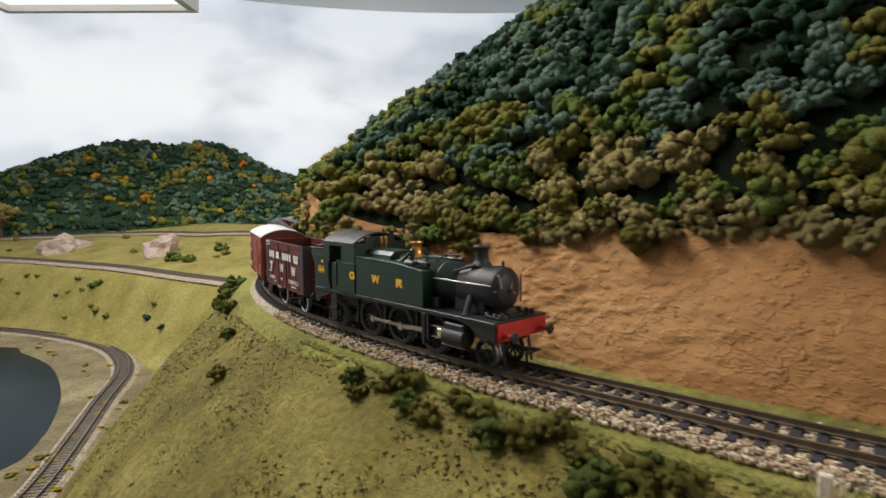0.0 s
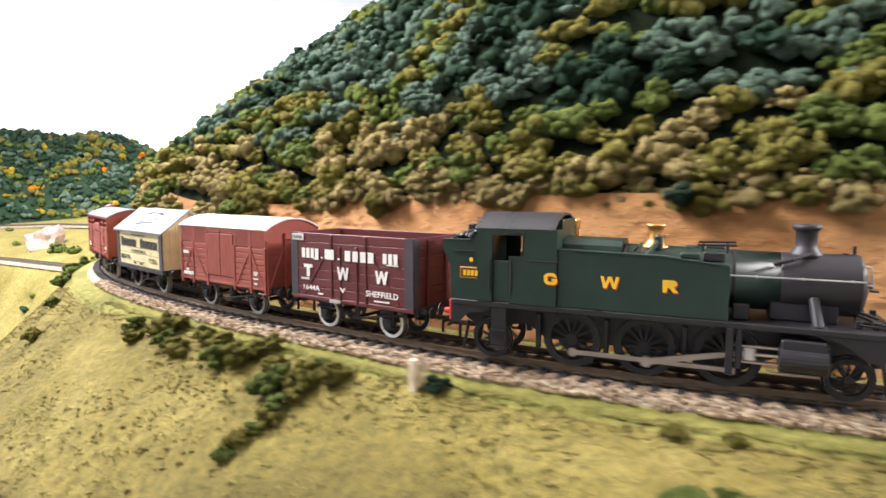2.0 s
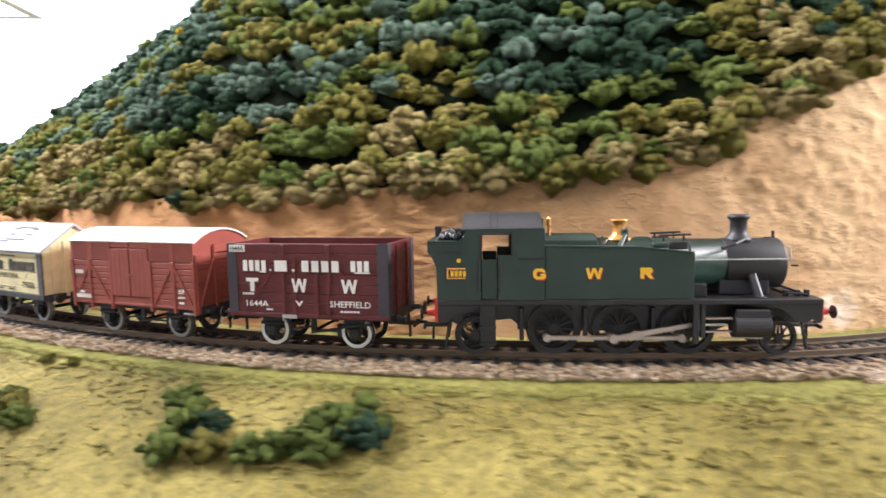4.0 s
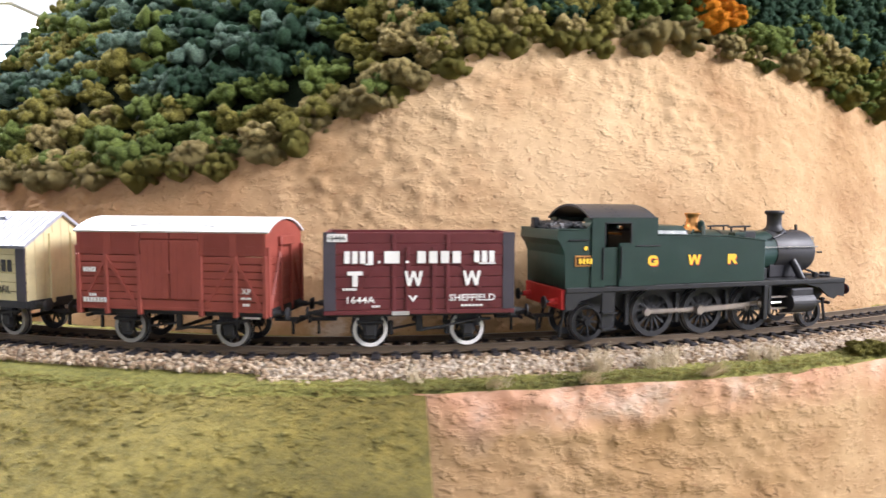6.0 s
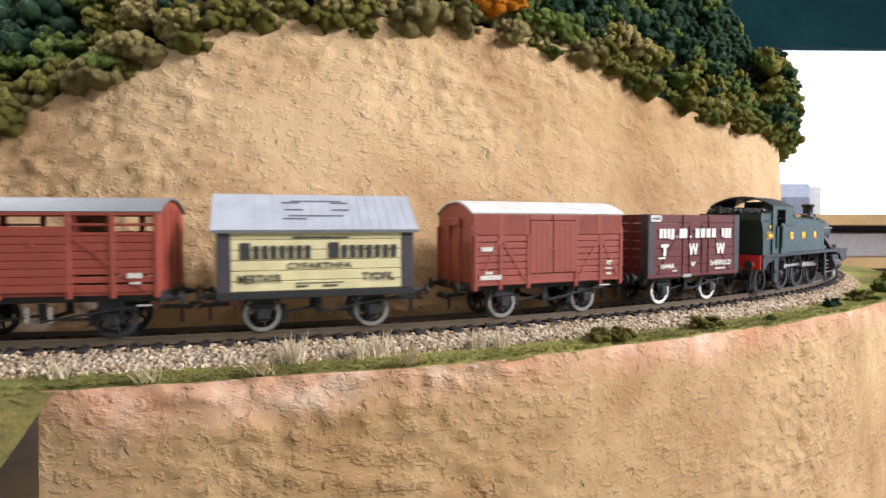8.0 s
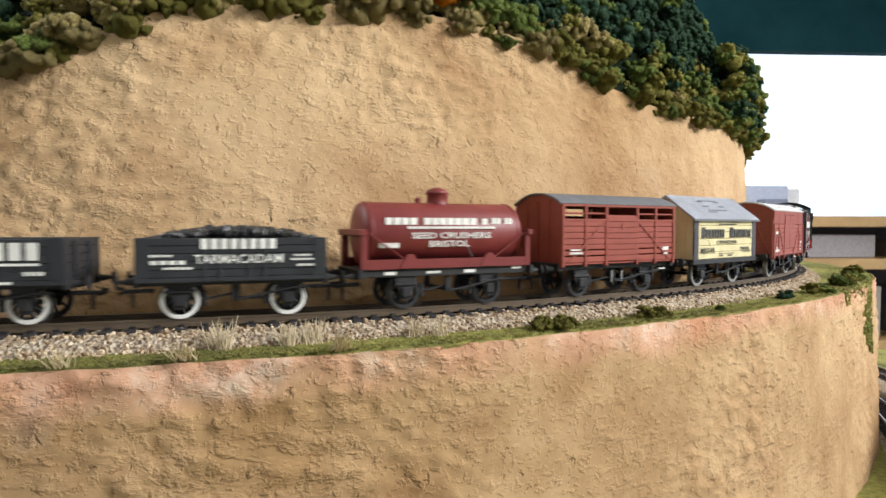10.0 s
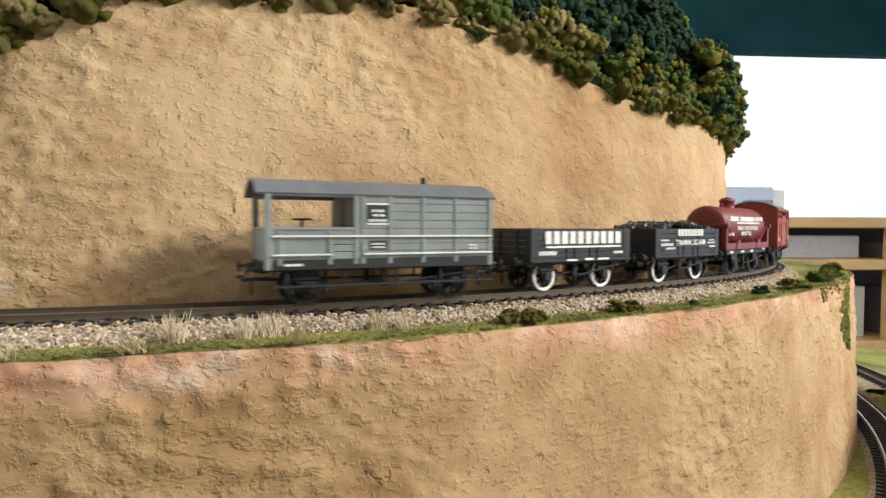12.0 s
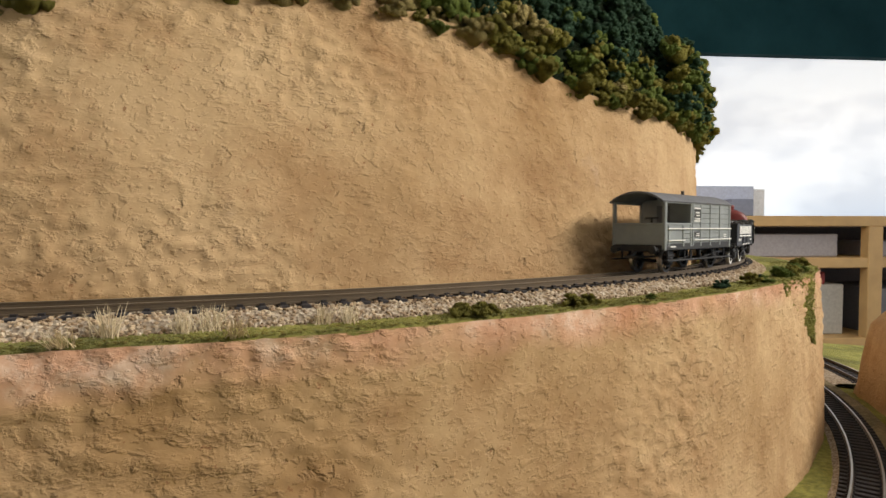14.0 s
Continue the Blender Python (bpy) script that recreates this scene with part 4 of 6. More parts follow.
def maroon_wagon():
    r = open_wagon("coal_wagon", "maroon seven-plank open coal wagon with white lettering", 33.2, 15.6, 41.2, 7, MAROON, -.6585, 35, WHITE)
    for s in (-1, 1):
        y = s * 15.6 - (.62 if s > 0 else 0) + (.31 if s > 0 else -.31)
        y = s * 16.0
        bars(r, [(-26.6, -16.0, 32.6, 4.2, 4), (-12.6, -7.4, 32.6, 4.2, 1), (-1.8, 14.6, 32.6, 4.2, 4), (18.4, 26.4, 32.8, 4.0, 3), (-14.8, -14.0, 31.0, .9, 1), (-5.2, -4.2, 31.0, .9, 1), (-19.2, -16.4, 30.2, .5, 1), (20.4, 26.4, 30.4, .5, 1)], y, WHITE, "owner_bars", "white painted owner's lettering as bars", 0.30)
        for x, sh in ((-22.6, [(-2.6, 2.6), (2.6, 2.6), (2.6, 1.2), (.9, 1.2), (.9, -2.7), (-.9, -2.7), (-.9, 1.2), (-2.6, 1.2)]), (-2.5, None), (18.0, None)):
            sh = sh or [(-3.2, 2.6), (-2.1, -2.6), (-1.1, -2.6), (0, .8), (1.1, -2.6), (2.1, -2.6), (3.2, 2.6), (2.1, 2.6), (1.5, -.4), (.5, 2.6), (-.5, 2.6), (-1.5, -.4), (-2.1, 2.6)]
            piece("initial", r, WHITE, build=lambda bm: prism(bm, [(x + a, 25.2 + b) for a, b in sh], y - .12, y + .05), label="large white painted initial")
        bars(r, [(-32, -25.2, 39.3, 2.7, 1)], y, WHITE, "number_patch", "white wagon number patch")
        if s < 0:
            lettering(r, "1644A", -28.6, 39.3, 1.9, 5.8, y - .16, INK, label="small black wagon number")
            lettering(r, "1644A", -20.6, 17.9, 2.4, 9.6, y - .12, WHITE, label="white wagon number")
            lettering(r, "SHEFFIELD", 18.2, 18.4, 2.4, 16.4, y - .12, WHITE, label="white town name")
            lettering(r, "v", -2.7, 18.2, 2.2, 3.4, y - .12, WHITE)
        bars(r, [(-27, -22, 21.6, .9, 5), (-17, -14, 15.6, .7, 3), (14, 22, 15.6, .7, 6)], y, WHITE, "small_marking")
    piece("label_clip", r, CHROME, [(-10, -4, -16.3, -15.9, 12.4, 13.8)])


def box_van():
    root = tagged(empty("ventilated_van"), "bauxite red ventilated goods van with a white arched roof", "van")
    half, w = 35.6, 15.0
    piece("floor", root, BAUXITE, [(-half, half, -w, w, 13.6, 14.6)])
    for s in (-1, 1):
        y = s * w
        y0, y1 = (y - .5, y + .5)
        z = 14.4
        for k in range(7):
            for a, b in ((-half, -11.2), (11.2, half)):
                piece("plank", root, BAUXITE, [(a, b, y0, y1, z + .1, z + 2.5)], bevel=0.22)
            z += 2.6
        # louvred ventilators under the eaves
        for a, b in ((-34.6, -25), (-22.6, -13), (13, 22.6), (25, 34.6)):
            piece("vent_back", root, BAUXITE, [(a, b, y - .3, y + .1, 32.8, 41.2)])
            for k in range(9):
                zz = 33.2 + k * .88
                piece("louvre", root, BAUXITE, build=lambda bm: box(bm, a, b, min(y, y + s * .55), max(y, y + s * .55), zz, zz + .42))
        for a, b in ((-half, -34.6), (-25, -22.6), (-13, -11.2), (11.2, 13), (22.6, 25), (34.6, half)):
            piece("vent_frame", root, BAUXITE, [(a, b, y0, y1, 32.6, 41.4)])
        for a, b in ((-11, -.12), (.12, 11)):
            d = piece("door", root, BAUXITE, [(a, b, y - .35, y + .75, 17.2, 38.2)], bevel=0.2)
            for k in range(4):
                piece("door_board", d, BAUXITE, [(a + .3 + k * 2.65, a + 2.9 + k * 2.65, min(y, y + s * .85), max(y, y + s * .85), 17.6, 37.8)], bevel=0.08)
        piece("door_catch", root, BAUXITE, [(-1.6, 1.6, y - 1.1, y + 1.1, 26.4, 27.2)])
        piece("door_sill", root, BAUXITE, [(-11, 11, y - .45, y + .6, 14.4, 17.1)], bevel=0.15)
        piece("door_lintel", root, BAUXITE, [(-11, -.3, y - .45, y + .5, 38.4, 41.4), (.3, 11, y - .45, y + .5, 38.4, 41.4)], bevel=0.15)
        for x in (-35.2, -24.4, -11.6, 11.6, 24.4, 35.2):
            piece("stanchion", root, BAUXITE, [(x - .8, x + .8, y - .9, y + .9, 11.6, 33)], bevel=0.2)
        for sx in (-1, 1):
            piece("brace", root, BAUXITE, build=lambda bm: (prism(bm, [(sx * 23.6, 32), (sx * 24.9, 32), (sx * 34.6, 15), (sx * 33.2, 15)], y - .8, y + .8), prism(bm, [(sx * 23.6, 32), (sx * 25, 32), (sx * 13.6, 15), (sx * 12.2, 15)], y - .8, y + .8)))
        piece("side_rail", root, BAUXITE, [(-half, half, y - .6, y + .6, 13.4, 14.6)], bevel=0.2)
    for sx in (-1, 1):
        e = piece("van_end", root, BAUXITE, build=lambda bm: arc_end(bm, sx * (half - .6), sx * half, w - .4, 13.6, 41.0, 45.4))
        for k in range(7):
            piece("end_board", e, BAUXITE, [(sx * half - .1 if sx > 0 else -half - .35, half + .35 if sx > 0 else -half + .1, -w + .6, w - .6, 14.2 + k * 2.6, 16.5 + k * 2.6)], bevel=0.12)
        for y in (-14.4, -4.6, 4.6, 14.4):
            piece("end_stanchion", root, BAUXITE, [(min(sx * half, sx * (half + 1.2)), max(sx * half, sx * (half + 1.2)), y - .8, y + .8, 12, 36)], bevel=0.2)
        piece("end_brace", root, BAUXITE, build=lambda bm: [(tube(bm, (sx * (half + .6), y0, 34), (sx * (half + .6), y1, 15), .6, n=4)) for y0, y1 in ((-5, -13.6), (5, 13.6))])
        piece("end_vent", root, BAUXITE, [(min(sx * half, sx * (half + 1.6)), max(sx * half, sx * (half + 1.6)), -5.5, 5.5, 36, 39.6)], bevel=0.5)
    rf = arc_roof(root, -36.6, 36.6, 41.2, 46.2, 15.9, WHITE_ROOF, 0.7, "roof", "white arched sheet roof", 24)
    piece("rain_strip", rf, WHITE_ROOF, build=lambda bm: [[tube(bm, (-16 + k * 4, s * (13.4 - 2.2 * math.sin(math.pi * k / 8)), 42.9 + .95 * math.sin(math.pi * k / 8)), (-12 + k * 4, s * (13.4 - 2.2 * math.sin(math.pi * (k + 1) / 8)), 42.9 + .95 * math.sin(math.pi * (k + 1) / 8)), .28, n=5) for k in range(8)] for s in (-1, 1)])
    for s in (-1, 1):
        y = s * 15.85
        bars(root, [(-33, -28, 27.4, 1.7, 5), (-31, -28, 18.4, 1.0, 3), (-33.4, -24, 16.6, 1.7, 7), (26.6, 30.4, 18.4, .7, 4), (27.2, 29.8, 16.2, .9, 3)], y, WHITE, "marking", "small white running marks")
        if s < 0:
            lettering(root, "XP", 28.6, 20.8, 1.9, 3.4, y - .1, WHITE, label="small white letters")
        piece("white_tip", root, WHITE, [(26, 32, s * 12.6 - .4, s * 12.6 + .4, 10.8, 11.4)])
    sets = chassis(root, half, 40, TYRE_STEEL, "dark spoked wheel with bare steel rim")
    CONSIST.append((root, -.7421, sets, []))


def raised(root, above, factor):
    """Draw a body out upwards over a level, both in metres over the rail."""
    for ob in root.children:
        if "wheelset" in ob.name:
            continue
        for me in {o.data for o in (ob, *ob.children)}:
            for v in me.vertices:
                if v.co.z > above:
                    v.co.z = above + (v.co.z - above) * factor


def salt_van():
    root = tagged(empty("salt_van"), "cream salt van with a pale grey gabled roof and black lettering", "van")
    half, w = 33.2, 14.6
    piece("floor", root, CREAM, [(-half, half, -w, w, 13.8, 14.8)])
    for s in (-1, 1):
        y = s * w
        for k in range(6):
            z = 14.4 + k * 3.28
            piece("plank", root, CREAM, [(-half, half, y - .5, y + .5, z + .08, z + 3.2)], bevel=0.18)
        for sx in (-1, 1):
            x = sx * half
            piece("corner_iron", root, MAROON_DARK, [(min(x, x - sx * 4.4), max(x, x - sx * 4.4), y - .75, y + .75, 14.2, 34.2)], bevel=0.15)
        piece("side_rail", root, FRAME, [(-half - .4, half + .4, y - .8, y + .8, 11.8, 14.3)], bevel=0.2)
        piece("diagonal", root, CREAM, build=lambda bm: (prism(bm, [(12, 18), (13.2, 18), (25.6, 29), (24.4, 29)], y - .62, y + .62), prism(bm, [(-12, 18), (-13.2, 18), (-25.6, 29), (-24.4, 29)], y - .62, y + .62)))
        yy = y + s * .68
        bars(root, [(-26, -22.6, 27.2, 5.2, 1), (-22.2, -2.6, 26.8, 4.2, 7), (3.0, 6.6, 27.2, 5.2, 1), (7.0, 27.4, 26.8, 4.2, 7)], yy, INK, "owner_bars", "black painted owner's lettering as bars", 0.30)
        bars(root, [(-9, 10, 31.4, .5, 1), (-8, -4, 15.8, .7, 3), (1, 6, 15.8, .7, 4), (-8, 8, 16.8, .25, 1)], yy, INK, "marking")
        if s < 0:
            lettering(root, "CYFARTHFA", 0, 22.4, 1.9, 22, yy - .1, INK, label="small black works name")
            lettering(root, "MERTHYR", -19.6, 18.4, 2.7, 14, yy - .1, INK, label="black town name")
            lettering(root, "TYDFIL", 20.4, 18.4, 2.7, 11.6, yy - .1, INK, label="black town name")
    for sx in (-1, 1):
        for k in range(8):
            def gable(bm, sx=sx, k=k, n=8):
                y0, y1 = -w + 2 * w * k / n + .08, -w + 2 * w * (k + 1) / n - .08
                z = lambda q: 34 + 10.8 * (1 - abs(q) / w)
                pts = [(y0, 14.2), (y1, 14.2), (y1, z(y1)), (y0, z(y0))]
                va = [bm.verts.new((sx * (half - .7), a, b)) for a, b in pts]
                vb = [bm.verts.new((sx * (half + .1), a, b)) for a, b in pts]
                bm.faces.new(va), bm.faces.new(vb[::-1])
                for i in range(4):
                    j = (i + 1) % 4
                    bm.faces.new((va[j], va[i], vb[i], vb[j]))
                bmesh.ops.recalc_face_normals(bm, faces=bm.faces)
            piece("gable_board", root, CREAM, build=gable)
        for y in (-4.6, 4.6):
            piece("end_stanchion", root, CREAM, [(min(sx * half, sx * (half + 1)), max(sx * half, sx * (half + 1)), y - .9, y + .9, 12.6, 38)], bevel=0.2)
    for s in (-1, 1):
        def slope(bm, s=s):
            pts = [(0, 45.7), (s * 16.4, 33.9), (s * 16.4, 33.0), (0, 44.6)]
            va = [bm.verts.new((-35, a, b)) for a, b in pts]
            vb = [bm.verts.new((35, a, b)) for a, b in pts]
            bm.faces.new(va), bm.faces.new(vb[::-1])
            for i in range(4):
                j = (i + 1) % 4
                bm.faces.new((va[j], va[i], vb[i], vb[j]))
            bmesh.ops.recalc_face_normals(bm, faces=bm.faces)
        sl = piece("roof_slope", root, PALE_ROOF, build=slope, label="pale blue-grey boarded roof slope")
        piece("roof_board", sl, PALE_ROOF, build=lambda bm: [tube(bm, (-34.6 + k * 3.3, s * .6, 45.35), (-34.6 + k * 3.3, s * 16.2, 34.12), .16, n=4) for k in range(22)])
        piece("eave_board", root, SLATE_ROOF, [(-35, 35, s * 16.4 - .25, s * 16.4 + .25, 32.9, 33.95)])
        def marks(bm, s=s):
            for x0, x1, q in ((-12, -6, .25), (5, 11, .25), (-11, -5, .45), (5, 11, .45), (-9, 9, .2), (-10, 9, .62), (-12, -4, .7)):
                box(bm, x0, x1, s * 16.4 * q - .3, s * 16.4 * q + .3, 45.7 - 11.8 * q - .25, 45.7 - 11.8 * q + .32)
        piece("roof_lettering", sl, SLATE_ROOF, build=marks, label="faint grey bars of roof lettering")
    sets = chassis(root, half, 38, TYRE_STEEL, "dark spoked wheel with bare steel rim")
    raised(root, .0150, 1.06)
    CONSIST.append((root, -.8326, sets, []))


def cattle_wagon():
    root = tagged(empty("cattle_wagon"), "red oxide cattle wagon with open barred sides and dark roof", "wagon")
    half, w = 36.2, 15.0
    piece("floor", root, CATTLE_RED, [(-half, half, -w, w, 14.6, 15.6)])
    for s in (-1, 1):
        y = s * w
        for k in range(7):
            z = 15.4 + k * 2.62
            gap = .55 if k in (1, 2) else .1
            for a, b in ((-half, -10), (10, half)):
                piece("plank", root, CATTLE_RED, [(a, b, y - .45, y + .45, z + gap, z + 2.56)], bevel=0.16)
        d = piece("door", root, CATTLE_RED, [(-9.8, 9.8, y - .5, y + .6, 15.4, 36.2)], bevel=0.2)
        for k in range(8):
            piece("door_board", d, CATTLE_RED, [(-9.4, 9.4, min(y, y + s * .95), max(y, y + s * .95), 15.8 + k * 2.5, 18.1 + k * 2.5)], bevel=0.12)
        piece("door_bolt", d, CATTLE_RED, [(-.8, .8, y - 1.3, y + 1.3, 30, 32.4)])
        for x in (-35.6, -22.6, -10, 10, 22.6, 35.6):
            piece("stanchion", root, CATTLE_RED, [(x - .75, x + .75, y - .9, y + .9, 13.6, 41)], bevel=0.2)
        piece("top_rail", root, CATTLE_RED, [(-half, half, y - .7, y + .7, 39.6, 41.2)], bevel=0.2)
        piece("mid_rail", root, CATTLE_RED, [(-half, -10, y - .7, y + .7, 33.4, 34.4), (10, half, y - .7, y + .7, 33.4, 34.4)], bevel=0.15)
        piece("bar", root, CATTLE_RED, build=lambda bm: [tube(bm, (a, y, 36.8), (b, y, 36.8), .45, n=6) for a, b in ((-35, -10), (10, 35))])
        piece("brace", root, CATTLE_RED, build=lambda bm: [prism(bm, [(sx * 11, 32.6), (sx * 12.4, 32.6), (sx * 33, 16), (sx * 31.6, 16)], y - .8, y + .8) for sx in (-1, 1)])
        bars(root, [(-32, -26, 21.0, .6, 1), (-32.4, -24.6, 19.6, 1.0, 6), (27, 31.6, 20.8, 1.7, 3), (28, 31, 18.4, .8, 3)], y + s * .92, WHITE, "marking", "small white running marks")
    for sx in (-1, 1):
        piece("wagon_end", root, CATTLE_RED, build=lambda bm: arc_end(bm, sx * (half - .7), sx * half, w - .3, 14.6, 40.8, 45.0))
        for y in (-7.5, 0, 7.5):
            piece("end_stanchion", root, CATTLE_RED, [(min(sx * half, sx * (half + .5)), max(sx * half, sx * (half + .5)), y - .35, y + .35, 15, 42)])
    arc_roof(root, -37.4, 37.4, 41.0, 45.8, 15.9, SLATE_ROOF, 0.7, "roof", "dark grey arched roof", 20)
    piece("partition", root, CATTLE_RED, [(11, 12, -14.4, 14.4, 15.6, 40)])
    sets = chassis(root, half, 42, None, "dark spoked wheel", (12.2, 15.0))
    piece("white_tip", root, WHITE, [(29, 33, -12.8, -12.2, 10.6, 11.2)])
    piece("step_hanger", root, CHROME, [(-3.6, -2.8, -12.6, -12.2, 6, 11), (3.0, 3.8, -12.6, -12.2, 6, 11)])
    CONSIST.append((root, -.9171, sets, []))


def oil_tank():
    root = tagged(empty("tank_wagon"), "dark red cylindrical tank wagon with white lettering", "wagon")
    ax = 28.2
    tk = piece("barrel", root, TANK_RED, build=lambda bm: lathe(bm, [(3, -34.6), (9, -34.0), (11.4, -33.0), (12.2, -31.6), (12.2, 31.6), (11.4, 33.0), (9, 34.0), (3, 34.6)], (0, 0, ax), "x", 44), smooth=True, label="riveted dark red barrel")
    piece("barrel_seam", tk, TANK_RED, build=lambda bm: [lathe(bm, [(12.2, x), (12.38, x), (12.38, x + .8), (12.2, x + .8)], (0, 0, ax), "x", 44) for x in (-31.4, 30.6)])
    dm = piece("dome", root, TANK_RED, build=lambda bm: lathe(bm, [(5.2, 38.6), (4.3, 40.2), (4.2, 43.8), (4.6, 44.0), (4.6, 44.8), (3.6, 45.8), (1.2, 46.6)], (0, 0, 0), "z", 24), smooth=True)
    piece("dome_valve", dm, TANK_RED, build=lambda bm: (lathe(bm, [(1.3, 38.6), (1.3, 42), (.6, 42.6)], (-8.4, 0, 0), "z", 12)))
    for s in (-1, 1):
        piece("side_cradle", root, TANK_RED, build=lambda bm: prism(bm, [(-35, 15.2), (35, 15.2), (35, 18.8), (-35, 18.8)], s * 12.6 - .7, s * 12.6 + .7))
        for x in (-17, 17):
            piece("saddle", root, TANK_RED, build=lambda bm: prism(bm, [(x - 4.4, 15.4), (x + 4.4, 15.4), (x + 1.4, 20.6), (x - 1.4, 20.6)], s * 12.8 - .9, s * 12.8 + .9))
        piece("tie_wire", root, TANK_RED, build=lambda bm: (tube(bm, (-33.5, s * 12.8, 28.8), (-19, s * 12.9, 18.6), .32, n=6), tube(bm, (33.5, s * 12.8, 28.8), (19, s * 12.9, 18.6), .32, n=6)))
        y = s * 12.55
        for x0, x1, z, high, n in ((-26.6, -13.4, 33.0, 2.6, 4), (-11, 12, 33.0, 2.6, 7), (14, 17, 33.0, 2.4, 1), (18.6, 23, 33.2, 2.4, 2), (24.6, 28.4, 33.2, 2.4, 2), (-18, 20, 30.6, .9, 16), (-29, -21, 24.0, 1.8, 5)):
            yy = s * (math.sqrt(12.3 ** 2 - (z - ax) ** 2) + .1)
            wd = (x1 - x0) / n
            for k in range(n):
                piece("letter_bar", root, WHITE, [(x0 + k * wd + wd * .1, x0 + (k + 1) * wd - wd * .1, yy - .5, yy + (.12 if s > 0 else .3), z - high / 2, z + high / 2)], label="white painted owner's lettering as bars")
        if s < 0:
            lettering(root, "SEED CRUSHERS", 1, 27.6, 2.3, 34, -12.36, WHITE, label="white trade lettering")
            lettering(root, "BRISTOL", 0, 24.4, 2.4, 17, -11.95, WHITE, label="white town name")
        bars(root, [(-27, -22.6, 13.6, 1.2, 1), (-10, -4, 13.6, 1.0, 4), (6, 11, 13.6, 1.2, 1), (28, 32, 14.4, 1.0, 1)], s * 12.24, WHITE, "marking")
    for sx in (-1, 1):
        piece("end_frame", root, TANK_RED, [(min(sx * 33.6, sx * 36.2), max(sx * 33.6, sx * 36.2), -13.4, -10.6, 15.2, 28.6), (min(sx * 33.6, sx * 36.2), max(sx * 33.6, sx * 36.2), 10.6, 13.4, 15.2, 28.6), (min(sx * 34.4, sx * 37), max(sx * 34.4, sx * 37), -14.4, 14.4, 27.6, 30.0)], bevel=0.3)
    piece("deck", root, FRAME, [(-36.5, 36.5, -12.2, 12.2, 14.4, 15.3)])
    piece("strap", root, MAROON_DARK, build=lambda bm: [tube(bm, (-6 * q, -1.5, 40.6), (9.5, -12.9, 19), .3, n=5) for q in (-.6,)])
    sets = chassis(root, 36.4, 36, None, "dark spoked wheel", (12.2, 15.0))
    CONSIST.append((root, -1.0033, sets, []))


def black_wagons():
    r = open_wagon("stone_wagon", "black five-plank open wagon heaped with dark roadstone", 30, 15.2, 27.2, 5, WAGON_BLACK, -1.0807, 35, WHITE)
    rng = random.Random(8)
    piece("load", r, COAL, build=lambda bm: lumps(bm, -27, 27, -13.4, 13.4, 25.4, 4.2, 1.8, 420, rng), label="heaped dark stone load")
    for s in (-1, 1):
        y = s * 15.62
        bars(r, [(-11, 13.6, 25.2, 3.4, 8)], y, WHITE, "owner_bars", "white painted owner's lettering as bars", 0.30)
        bars(r, [(-26, -19, 21.4, .8, 6), (-26, -15, 19.2, 1.3, 4), (-22, -13, 17.3, .8, 6), (19, 25, 21.2, .7, 5), (18, 26, 19.8, .7, 6), (20, 26, 17.8, .8, 5)], y, WHITE, "marking")
        if s < 0:
            lettering(r, "TARMACADAM", 1.4, 20.2, 3.0, 28, y - .1, WHITE, label="white trade lettering")
    r = open_wagon("tar_wagon", "black five-plank open wagon with a broad white name", 30, 15.2, 27.2, 5, WAGON_BLACK, -1.1587, 35, WHITE)
    for s in (-1, 1):
        y = s * 15.62
        bars(r, [(-23, 24, 23.2, 5.4, 10), ], y, WHITE, "owner_bars", "white painted owner's lettering as bars", 0.30)
        bars(r, [(-22, 23.6, 19.2, .8, 1), (-26, -16, 16.6, 1.7, 6), (19, 25, 16.4, 1.2, 4), (-10, -4, 13.4, .8, 1), (1, 6, 13.6, 1.0, 1), (9, 16, 13.6, .8, 1)], y, WHITE, "marking")


